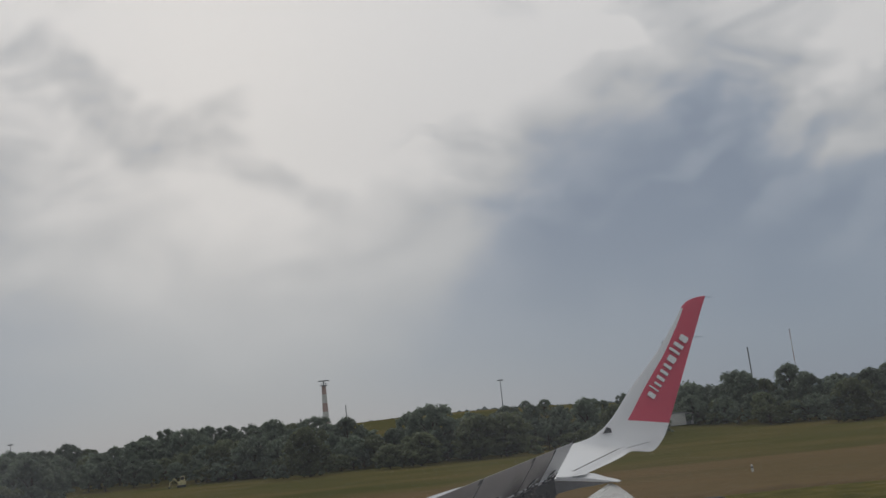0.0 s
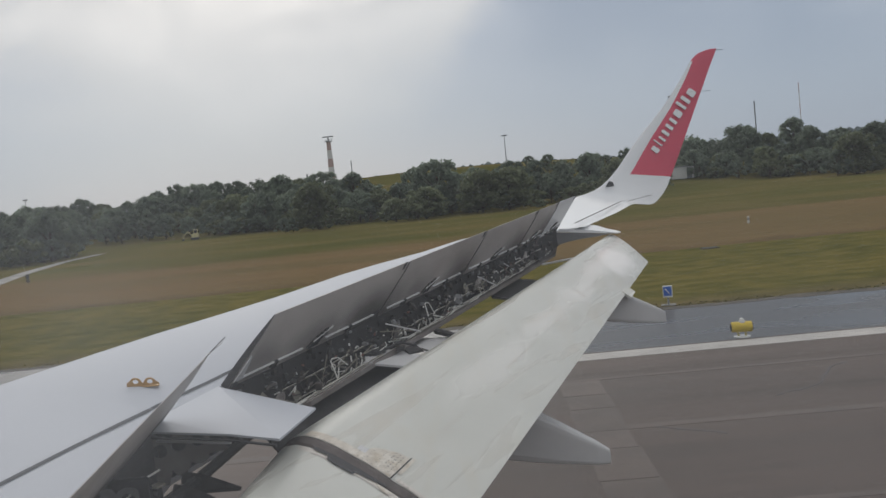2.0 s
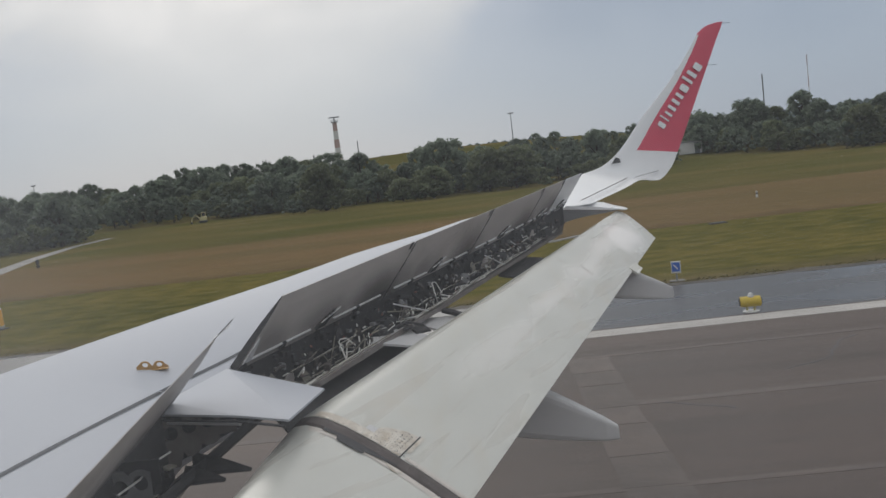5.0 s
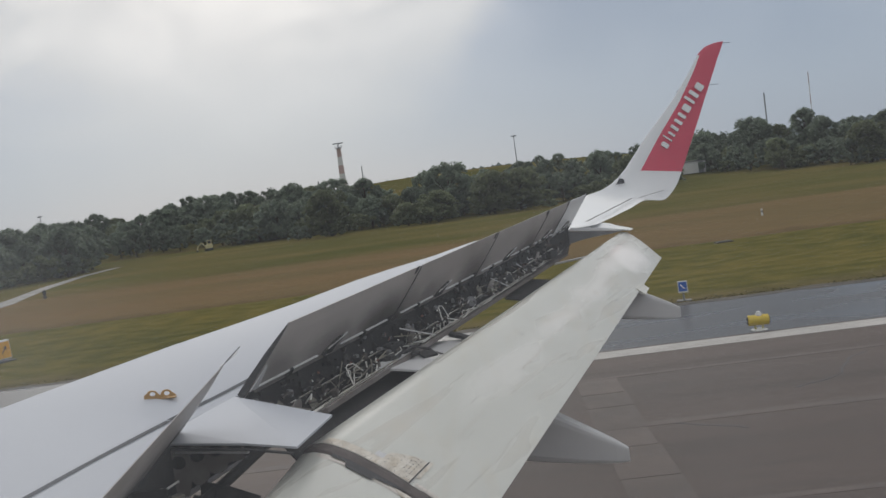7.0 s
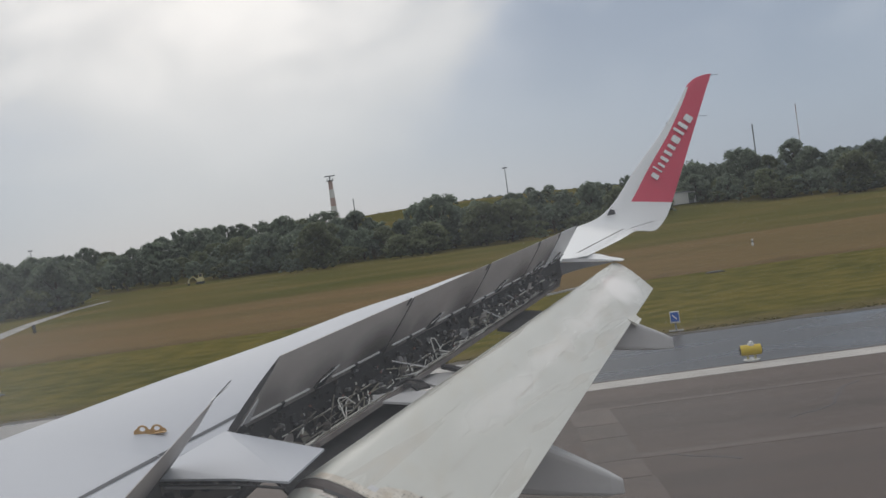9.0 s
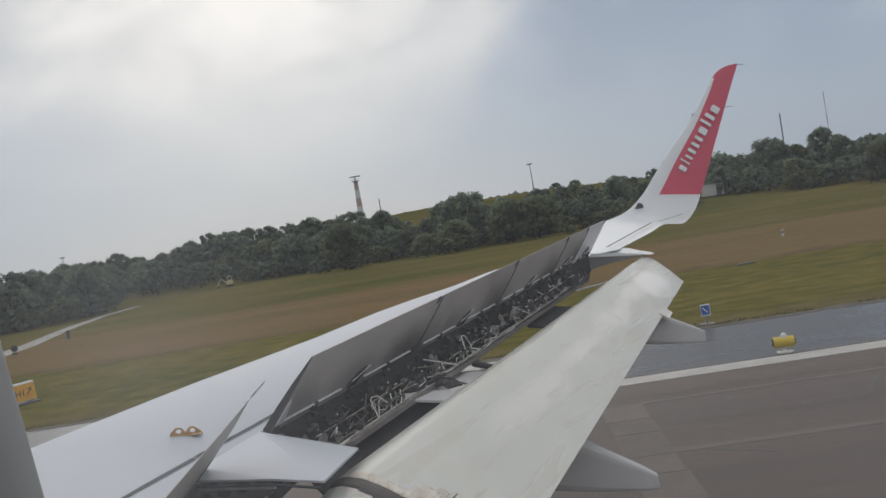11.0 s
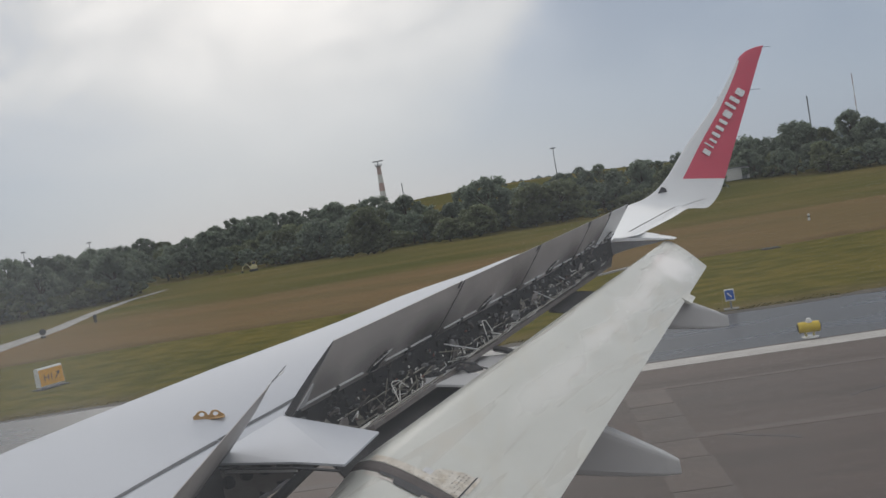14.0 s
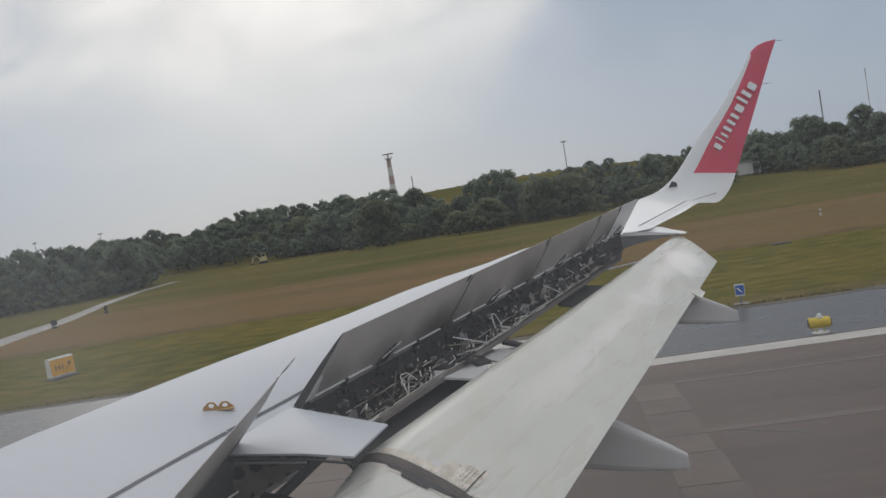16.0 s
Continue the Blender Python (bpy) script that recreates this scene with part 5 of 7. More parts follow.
    # longer pipe runs with loops, and slim uprights
    for wide, run in (
            (0.0075, ((0.005, 0.80, 0.05), (0.10, 0.82, 0.05), (0.205, 0.84, 0.05))),
            (0.006, ((0.008, 0.72, 0.07), (0.09, 0.73, 0.07), (0.118, 0.72, 0.08), (0.20, 0.76, 0.07))),
            (0.0055, ((0.03, 0.64, 0.08), (0.12, 0.64, 0.08), (0.150, 0.45, 0.48), (0.158, 0.44, 0.50))),
            (0.0075, ((0.285, 0.80, 0.06), (0.35, 0.80, 0.07), (0.372, 0.55, 0.36), (0.382, 0.57, 0.38), (0.392, 0.76, 0.10), (0.40, 0.58, 0.34), (0.412, 0.78, 0.07), (0.50, 0.82, 0.06))),
            (0.006, ((0.29, 0.72, 0.09), (0.36, 0.73, 0.10), (0.46, 0.74, 0.08))),
            (0.006, ((0.52, 0.78, 0.08), (0.57, 0.78, 0.09), (0.585, 0.50, 0.40), (0.60, 0.76, 0.08), (0.66, 0.80, 0.07))),
            (0.006, ((0.68, 0.76, 0.08), (0.72, 0.55, 0.34), (0.735, 0.76, 0.08), (0.79, 0.78, 0.07))),
            (0.005, ((0.83, 0.70, 0.10), (0.86, 0.45, 0.42), (0.875, 0.72, 0.10), (0.93, 0.75, 0.08)))):
        bm = bmesh.new()
        tube(bm, [inside(*p) for p in run], wide, 6)
        apart("pipe_run", bm, M_PIPE, label="bent pale steel pipe in the bay")
    # side-by-side pipes that snake along the lip, and tall loops
    for c in range(3):
        for run in (((0.262, 0.50, 0.30), (0.285, 0.60, 0.14), (0.31, 0.70, 0.06), (0.345, 0.74, 0.12), (0.385, 0.76, 0.05), (0.43, 0.78, 0.10), (0.45, 0.62, 0.30), (0.475, 0.72, 0.08), (0.54, 0.76, 0.06)),
                    ((0.004, 0.62, 0.06), (0.07, 0.64, 0.06), (0.145, 0.66, 0.05), (0.165, 0.56, 0.24), (0.172, 0.50, 0.50))):
            pts = [inside(k + 0.002 * c, a + 0.075 * c, b + 0.012 * (c % 2)) for k, a, b in run]
            fine = []
            for p0, p1, p2 in zip(pts, pts[1:], pts[2:] + [pts[-1]]):
                fine += [p0.lerp(p1, 0.2), p0.lerp(p1, 0.8), p1.lerp(p2, 0.08) if p2 is not p1 else p1]
            bm = bmesh.new()
            tube(bm, fine, 0.0058, 6)
            apart("pipe_run", bm, M_PIPE if c != 1 else M_PRIMER, label="pale steel pipe snaking along the bay")
    for k, a, tall, lean in ((0.125, 0.50, 0.62, 0.012), (0.395, 0.42, 0.80, 0.008), (0.655, 0.45, 0.62, 0.010)):
        bm = bmesh.new()
        tube(bm, [inside(k, a + 0.10, 0.03), inside(k + lean, a - 0.08, tall), inside(k + lean * 1.5, a - 0.10, tall + 0.04), inside(k + lean * 2.2, a - 0.06, tall), inside(k + lean * 3.0, a + 0.12, 0.04)], 0.0055, 7)
        apart("pipe_loop", bm, M_PIPE, label="tall looped pale pipe")
    # pale rods from the spoiler's rail down to the lip
    for k, dk in ((0.60, 0.035), (0.715, 0.040), (0.29, 0.022)):
        bm = bmesh.new()
        tube(bm, [inside(k, 0.30, 0.80), inside(k + dk, 0.92, 0.10)], 0.0065, 7)
        apart("spoiler_rod", bm, M_FAIR, label="pale slanting rod across the bay")
    # round cover, and angular pale brackets beside it
    bm = bmesh.new()
    o = inside(0.505, 0.40, 0.34)
    tube(bm, [o, o + Vector((0.018, -0.022, 0.008))], 0.05, 16, rads=[0.055, 0.050])
    tube(bm, [o + Vector((0.018, -0.022, 0.008)), o + Vector((0.026, -0.032, 0.012))], 0.02, 12)
    apart("round_cover", bm, M_UNDER, label="grey round cover in the bay")
    for k, a, b, w, h in ((0.545, 0.32, 0.35, 0.11, 0.10), (0.020, 0.24, 0.14, 0.17, 0.17), (0.060, 0.40, 0.10, 0.10, 0.09)):
        bm = bmesh.new()
        o = inside(k, a, b)
        along, up = Vector((0.35, 0.9, 0.05)).normalized(), Vector((-0.1, 0.0, 1.0))
        slab(bm, [o, o + along * w, o + along * w * 0.9 + up * h * 0.5, o + along * w * 0.45 + up * h, o + up * h * 0.8], 0.008, (1, -0.4, 0.1))
        apart("angle_bracket", bm, M_PRIMER, label="dull primer-coloured bracket plate")
    # brackets and boxes high on the spar
    for c in range(95):
        k = rng.uniform(0.015, 0.86)
        o = inside(k, rng.uniform(0.0, 0.12), rng.uniform(0.4, 0.95))
        bm = bmesh.new()
        s = [rng.uniform(0.012, 0.05) for _ in range(3)]
        box(bm, (0, 0, 0), s, 0.003)
        bmesh.ops.transform(bm, matrix=Matrix.Translation(o) @ Matrix.Rotation(-0.45 + rng.uniform(-0.3, 0.3), 4, "Z"), verts=bm.verts)
        apart("spar_bracket", bm, rng.choice((M_BLACK, M_DARK, M_UNDER, M_BLACK, M_DARK, M_DARK)))
    # the black transmission housings in the middle of the bay
    for k, a, b, size in ((0.175, 0.42, 0.16, (0.16, 0.20, 0.10)), (0.225, 0.55, 0.12, (0.13, 0.16, 0.09)), (0.262, 0.30, 0.25, (0.14, 0.22, 0.14)), (0.49, 0.2, 0.3, (0.10, 0.18, 0.10)), (0.66, 0.25, 0.3, (0.10, 0.2, 0.10)), (0.885, 0.35, 0.2, (0.12, 0.26, 0.10))):
        bm = bmesh.new()
        box(bm, (0, 0, 0), size, 0.02)
        tube(bm, [(0, -size[1] * 0.7, 0), (0, size[1] * 0.7, 0)], size[2] * 0.42, 10)
        bmesh.ops.transform(bm, matrix=Matrix.Translation(inside(k, a, b)) @ Matrix.Rotation(-0.42, 4, "Z"), verts=bm.verts)
        apart("transmission_housing", bm, M_BLACK, label="black transmission housing")
    # slanting rods
    for k, a0, b0, dk, a1, b1 in ((0.03, 0.15, 0.6, 0.012, 0.6, 0.05), (0.115, 0.4, 0.1, 0.012, 0.45, 0.85), (0.15, 0.3, 0.15, 0.02, 0.5, 0.7), (0.285, 0.2, 0.6, 0.035, 0.9, 0.1), (0.56, 0.25, 0.62, 0.045, 0.40, 0.60), (0.60, 0.3, 0.6, 0.05, 0.85, 0.1), (0.70, 0.15, 0.7, 0.03, 0.9, 0.08), (0.73, 0.6, 0.1, 0.02, 0.5, 0.6), (0.86, 0.15, 0.7, 0.025, 0.85, 0.1), (0.93, 0.5, 0.2, 0.03, 0.7, 0.4)):
        bm = bmesh.new()
        tube(bm, [inside(k, a0, b0), inside(k + dk, a1, b1)], 0.0055, 6)
        apart("rod", bm, M_PRIMER)
    # pale lightened web plates at the spoiler ends
    for k, dk in ((0.035, 0.028), (0.31, 0.02), (0.47, 0.02), (0.58, 0.03), (0.80, 0.02)):
        bm = bmesh.new()
        p, q = inside(k, 0.25, 0.08), inside(k + dk, 0.20, 0.08)
        up = Vector((0.05, 0, 0.15))
        slab(bm, [p, q, q + up * 0.6, p.lerp(q, 0.8) + up * 0.9, p.lerp(q, 0.3) + up, p + up * 0.6], 0.010, (1, -0.4, 0))
        apart("web_plate", bm, M_GREY)
    # actuators: a dark barrel with a bright rod, and round ports
    for i in range(4):
        k = lerp(ROW[i], ROW[i + 1], 0.5)
        bm = bmesh.new()
        p, q = inside(k, 0.15, 0.10), inside(k + 0.004, 0.35, 0.75)
        tube(bm, [p, p.lerp(q, 0.6), p.lerp(q, 0.62), q], 0.03, 10, rads=[0.045, 0.045, 0.016, 0.016])
        apart("actuator", bm, M_BLACK)
        for c in range(1):
            bm = bmesh.new()
            kk = k + rng.uniform(-0.08, 0.08)
            o, r = inside(kk, rng.uniform(0.35, 0.6), rng.uniform(0.2, 0.45)), rng.uniform(0.02, 0.032)
            tube(bm, [o + Vector((r * 0.5 * math.cos(f), r * math.cos(f), r * math.sin(f))) for f in [2 * math.pi * g / 14 for g in range(15)]], 0.005, 5)
            apart("hose_ring", bm, rng.choice((M_PIPE, M_BLACK, M_PRIMER)))
    # valve blocks, clamps and fittings, densest round the actuators
    for j in range(330):
        k = rng.uniform(0.02, 0.975)
        bm = bmesh.new()
        big = rng.random() < 0.35
        s = [rng.uniform(0.02, 0.055) if big else rng.uniform(0.008, 0.022) for _ in range(3)]
        deep = rng.uniform(0.02, 0.75)
        o = inside(k, deep, rng.uniform(0.03, 0.95 - 0.6 * deep))
        if rng.random() < 0.4:
            tube(bm, [Vector((0, -s[1], 0)), Vector((0, 0, s[2] * 0.3)), Vector((0, s[1], 0))], s[0] * 0.45, 7)
        else:
            box(bm, (0, 0, 0), s, 0.004)
        turn = Matrix.Rotation(rng.uniform(-0.9, 0.3), 4, "Z") @ Matrix.Rotation(rng.uniform(-0.8, 0.8), 4, "X")
        bmesh.ops.transform(bm, matrix=Matrix.Translation(o) @ turn, verts=bm.verts)
        if k > 0.78:
            mat = rng.choice((M_DARK, M_DARK_BROWN, M_DARK_BROWN, M_LIP))
        elif big:
            mat = rng.choice((M_DARK, M_BLACK, M_DARK_BROWN, M_UNDER, M_DARK_BROWN))
        else:
            mat = rng.choice((M_PIPE, M_DARK_BROWN, M_RUST, M_BLACK, M_PRIMER, M_DARK, M_RUST, M_UNDER, M_LIP))
        apart("valve_block" if big else "pipe_fitting", bm, mat)
    # slim rod that bridges the gap
    bm = bmesh.new()
    a = inside(0.90, 0.9, 0.0)
    b, _ = flap_point(0.90, 0.0, -0.10)
    tube(bm, [a + Vector((0, 0, -0.05)), b + Vector((-0.03, 0, -0.05))], 0.014, 6)
    apart("flap_rod", bm, M_FAIR)
    # lower skin that closes the gap at the flap tracks, near-black, and a pale bracket beside it
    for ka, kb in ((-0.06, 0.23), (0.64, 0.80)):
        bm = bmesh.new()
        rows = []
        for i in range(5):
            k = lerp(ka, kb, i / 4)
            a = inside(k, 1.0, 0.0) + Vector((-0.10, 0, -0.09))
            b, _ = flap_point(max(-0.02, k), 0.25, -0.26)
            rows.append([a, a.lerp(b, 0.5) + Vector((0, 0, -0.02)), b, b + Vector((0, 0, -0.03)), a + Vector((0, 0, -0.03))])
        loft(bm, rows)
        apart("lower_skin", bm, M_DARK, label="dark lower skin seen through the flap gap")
    for name, mat, low, outline in (
            ("track_cover", M_FAIR, 0.0, ((4.58, 8.30), (4.70, 8.42), (4.92, 8.82), (5.02, 8.52), (5.14, 8.36), (5.06, 7.96), (4.80, 8.10))),
            ("track_cover", M_FAIR, -0.01, ((4.93, 9.06), (5.02, 9.22), (5.34, 9.12), (5.22, 8.56))),
            ("track_link", M_DARK, 0.02, ((4.88, 9.14), (4.97, 9.10), (5.16, 8.48), (5.05, 8.40), (4.95, 8.70)))):
        bm = bmesh.new()
        slab(bm, [(x, y, 2.99 + low + 0.01 * math.sin(7 * x)) for x, y in outline], 0.018)
        apart(name, bm, mat, label="pale cover plate over the flap track" if mat is M_FAIR else "dark link of the flap track")
    k, w = 0.345, 0.03
    bm = bmesh.new()
    a = inside(k, 0.98, 0.0) + Vector((0.02, 0, -0.03))
    b, _ = flap_point(k, 0.05, -0.10)
    rows = []
    for i in range(4):
        p = a.lerp(b, i / 3) + Vector((0, 0, 0.008 * math.sin(math.pi * i / 3)))
        d = w * (1 - 0.25 * i / 3)
        rows.append([p + Vector((-d * 0.4, -d, 0)), p + Vector((d * 0.4, d, 0.01)), p + Vector((d * 0.4, d, -0.02)), p + Vector((-d * 0.4, -d, -0.03))])
    loft(bm, rows)
    apart("track_bracket", bm, M_DARK)
    bm = bmesh.new()
    p = inside(0.215, 1.0, 0.05)
    box(bm, p + Vector((0.05, 0.0, 0.0)), (0.07, 0.09, 0.03), 0.008)
    tube(bm, [p + Vector((-0.06, -0.1, 0.02)), p + Vector((0.04, 0.0, 0.05)), p + Vector((0.16, 0.08, 0.0))], 0.010, 8)
    apart("flap_clamp", bm, M_DARK)


build_cove()


def inboard_bay():
    """The dark bay under the inboard spoiler, with pierced webs and two hanging blades."""
    bm = bmesh.new()
    rows = []
    for y in (6.5, 5.5, 4.5, 3.5, 2.4):
        x, z = hinge(y) + 0.03, skin_z(y)
        rows.append([(x, y, z - 0.01), (x + 0.02, y, z - 0.01), (x + 0.02, y, z - 0.46), (x, y, z - 0.46)])
    loft(bm, rows)
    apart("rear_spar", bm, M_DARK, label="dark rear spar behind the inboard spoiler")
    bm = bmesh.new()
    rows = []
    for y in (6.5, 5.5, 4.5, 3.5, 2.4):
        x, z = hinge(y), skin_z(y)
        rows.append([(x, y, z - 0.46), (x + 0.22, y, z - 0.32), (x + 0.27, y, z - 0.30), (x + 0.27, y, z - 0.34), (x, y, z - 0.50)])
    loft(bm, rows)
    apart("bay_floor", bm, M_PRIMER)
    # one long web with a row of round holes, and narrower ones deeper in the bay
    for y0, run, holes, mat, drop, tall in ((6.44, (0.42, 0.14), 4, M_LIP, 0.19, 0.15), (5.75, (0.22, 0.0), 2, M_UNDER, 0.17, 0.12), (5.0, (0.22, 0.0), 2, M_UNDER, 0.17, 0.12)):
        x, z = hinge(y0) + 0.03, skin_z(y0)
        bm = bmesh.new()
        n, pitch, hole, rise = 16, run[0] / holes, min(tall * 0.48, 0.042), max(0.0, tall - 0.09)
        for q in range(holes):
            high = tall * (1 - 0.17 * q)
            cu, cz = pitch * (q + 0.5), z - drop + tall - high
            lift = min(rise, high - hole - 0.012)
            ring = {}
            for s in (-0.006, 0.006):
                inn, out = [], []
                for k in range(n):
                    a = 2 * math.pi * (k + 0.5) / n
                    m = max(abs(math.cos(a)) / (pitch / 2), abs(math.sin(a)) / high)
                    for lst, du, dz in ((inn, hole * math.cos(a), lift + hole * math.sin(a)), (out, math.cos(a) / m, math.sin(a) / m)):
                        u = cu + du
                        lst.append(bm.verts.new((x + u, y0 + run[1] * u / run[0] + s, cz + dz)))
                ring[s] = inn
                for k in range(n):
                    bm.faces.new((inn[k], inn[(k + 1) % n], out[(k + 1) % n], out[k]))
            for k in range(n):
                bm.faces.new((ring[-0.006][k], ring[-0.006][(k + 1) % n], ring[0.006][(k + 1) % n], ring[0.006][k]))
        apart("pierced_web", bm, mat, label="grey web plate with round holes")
        # added black plate: gives the web's holes the shade of a deep bay
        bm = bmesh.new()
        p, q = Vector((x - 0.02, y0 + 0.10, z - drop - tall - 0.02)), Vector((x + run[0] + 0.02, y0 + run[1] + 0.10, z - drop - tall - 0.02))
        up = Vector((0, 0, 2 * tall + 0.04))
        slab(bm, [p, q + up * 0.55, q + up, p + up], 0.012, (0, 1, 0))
        apart("hole_shade_plate", bm, M_BLACK, label="black plate added behind the pierced web as deep-bay shade")
    rng = random.Random(4)
    for j in range(16):
        bm = bmesh.new()
        x0, z0 = rng.uniform(0.06, 0.2), rng.uniform(0.14, 0.34)
        pts = []
        y = rng.uniform(5.2, 6.3)
        end = y - rng.uniform(0.4, 2.0)
        while y > end:
            pts.append((hinge(y) + x0 + rng.uniform(-0.03, 0.03), y, skin_z(y) - z0 + rng.uniform(-0.03, 0.03)))
            y -= rng.uniform(0.12, 0.35)
        if len(pts) > 1:
            tube(bm, pts, rng.choice((0.004, 0.006, 0.009)), 6)
            apart("hydraulic_pipe", bm, rng.choice((M_PIPE, M_PRIMER, M_DARK)))
        else:
            bm.free()
    for j in range(40):
        y = rng.uniform(4.2, 6.3)
        bm = bmesh.new()
        box(bm, (0, 0, 0), [rng.uniform(0.015, 0.07) for _ in range(3)], 0.004)
        bmesh.ops.transform(bm, matrix=Matrix.Translation((hinge(y) + rng.uniform(0.04, 0.2), y, skin_z(y) - rng.uniform(0.2, 0.36))) @ Matrix.Rotation(rng.uniform(-0.8, 0.8), 4, "Z"), verts=bm.verts)
        apart("valve_block", bm, rng.choice((M_DARK, M_BLACK, M_PRIMER, M_DARK, M_GREY)))
    # long dark beam at the rear of the bay
    bm = bmesh.new()
    tube(bm, [(3.985, 7.25, 2.72), (3.847, 5.78, 2.70), (3.70, 4.2, 2.58), (3.60, 2.6, 2.42)], 0.035, 8)
    apart("rear_beam", bm, M_DARK, label="dark beam along the rear of the bay")
    for tip, root, low in (((4.245, 6.23, 2.72), (3.80, 6.52, 2.76), (3.86, 6.36, 2.68)), ((4.135, 6.09, 2.72), (3.82, 6.33, 2.74), (3.85, 6.20, 2.68))):
        bm = bmesh.new()
        t, r, l = Vector(tip), Vector(root), Vector(low)
        slab(bm, [r, r.lerp(t, 0.5) + Vector((0, 0, 0.012)), t, l.lerp(t, 0.5), l], 0.022, (0.2, 0.5, 0.8))
        apart("droop_blade", bm, M_DARK, label="dark pointed blade under the bay")


inboard_bay()


def hook():
    """A flat yellow plate on edge, with two humps and a round hole in each."""
    c = Vector((3.425, 7.02, 3.192))
    along = Vector((0.164, 0.079, -0.024)).normalized()
    up, side = Vector((0, 0, 1)), Vector((-0.43, 0.90, 0)).normalized() * 0.006
    bm = bmesh.new()
    n = 16
    faces = {}
    for s in (-1, 1):
        for hump in (-0.045, 0.045):
            inn, out = [], []
            for k in range(n):
                a = 2 * math.pi * (k + 0.5) / n
                ca, sa = math.cos(a), math.sin(a)
                inn.append(bm.verts.new(c + along * (hump + 0.018 * ca) + up * (0.034 + 0.014 * sa) + side * s))
                if sa > 0:
                    u, w = 0.034 * ca, 0.036 + 0.024 * sa
                else:
                    m = max(abs(ca) / 0.045, -sa / 0.034)
                    u, w = ca / m * (1.25 if ca * hump > 0 else 1.0), max(0.0, 0.034 + sa / m)
                out.append(bm.verts.new(c + along * (hump + u) + up * w + side * s))
            for k in range(n):
                bm.faces.new((inn[k], inn[(k + 1) % n], out[(k + 1) % n], out[k]))
            faces[(s, hump)] = (inn, out)
    for hump in (-0.045, 0.045):
        for g in (0, 1):
            a, b = faces[(-1, hump)][g], faces[(1, hump)][g]
            for k in range(n):
                bm.faces.new((a[k], a[(k + 1) % n], b[(k + 1) % n], b[k]))
    box(bm, c + along * 0.01 + up * 0.003, (0.19, 0.04, 0.008), 0.003)
    bmesh.ops.recalc_face_normals(bm, faces=bm.faces)
    apart("wing_hook", bm, M_HOOK, label="dull yellow rope bracket with two holes, on the wing")


hook()


def body():
    """The fuselage round the cabin, with the window that the camera looks through, and the main wheels."""
    cy, cz, rad = -0.45, 3.95, 1.95
    wx, wz, hw, hh = 5.815, 4.27, 0.115, 0.165
    xs = [-14 + 1.3 * i for i in range(15)] + [wx - 0.3, wx + 0.3] + [6.9 + 1.3 * i for i in range(9)]
    a0, a1 = math.asin((wz - 0.38 - cz) / rad), math.asin((wz + 0.38 - cz) / rad)
    angles = [lerp(a0, a1, k / 4) for k in range(5)] + [lerp(a1, a0 + 2 * math.pi, k / 44) for k in range(1, 44)]
    bm = bmesh.new()
    rows = []
    for x in xs:
        r = rad * min(1.0, max(0.25, math.sqrt(max(0.0, 1 - max(0, (x - 8)) ** 2 / 75)))) * min(1.0, math.sqrt(max(0.06, 1 - max(0, -x - 7) ** 2 / 52)))
        rows.append([bm.verts.new((x, cy + r * math.cos(a), cz + r * math.sin(a))) for a in angles])
    n = len(angles)
    for i, (p, q) in enumerate(zip(rows, rows[1:])):
        for k in range(n):
            if not (i == 15 and k < 4):
                bm.faces.new((p[k], p[(k + 1) % n], q[(k + 1) % n], q[k]))
    bm.faces.new(rows[0][::-1])
    bm.faces.new(rows[-1])
    apart("fuselage", bm, M_SKIN, label="plain white fuselage", smooth=True)

    def place(u, v, deep):
        z = wz + v
        return Vector((wx + u, cy + math.sqrt(rad * rad - (z - cz) ** 2) - deep, z))

    def ring(scale, deep, square=False):
        out = []
        for k in range(56):
            a = 2 * math.pi * (k + 0.5) / 56
            c, d = math.cos(a), math.sin(a)
            if square:
                m = max(abs(c) / 0.31, abs(d) / 0.385)
            else:
                m = ((abs(c) / (hw * scale)) ** 3.2 + (abs(d) / (hh * scale)) ** 3.2) ** (1 / 3.2)
            out.append(place(c / m, d / m, deep))
        return out

    bm = bmesh.new()
    loft(bm, [ring(1, -0.002, True), ring(1.03, -0.002), ring(1.0, 0.004), ring(1.0, 0.03), ring(1.06, 0.05), ring(1.15, 0.058), ring(1, 0.062, True)], cap=False)
    frame_ob = apart("window_surround", bm, M_CABIN, label="pale grey plastic surround of the cabin window", smooth=True)
    bm = bmesh.new()
    loft(bm, [ring(1.004, 0.010), ring(1.004, 0.014)])
    apart("window_pane", bm, M_PANE, frame_ob, "smeared acrylic window pane")
    bm = bmesh.new()
    tube(bm, [(2.9, 2.9, 2.6), (2.9, 3.0, 0.58)], 0.12, 12)
    gear = apart("main_gear", bm, M_STEEL)
    for s in (-0.42, 0.42):
        bm = bmesh.new()
        pts = [(2.9, 3.0 + s + d, 0.585) for d in (-0.18, -0.14, 0.14, 0.18)]
        tube(bm, pts, 0.55, 28, rads=[0.45, 0.565, 0.565, 0.45])
        apart("wheel", bm, M_BLACK, gear)


body()


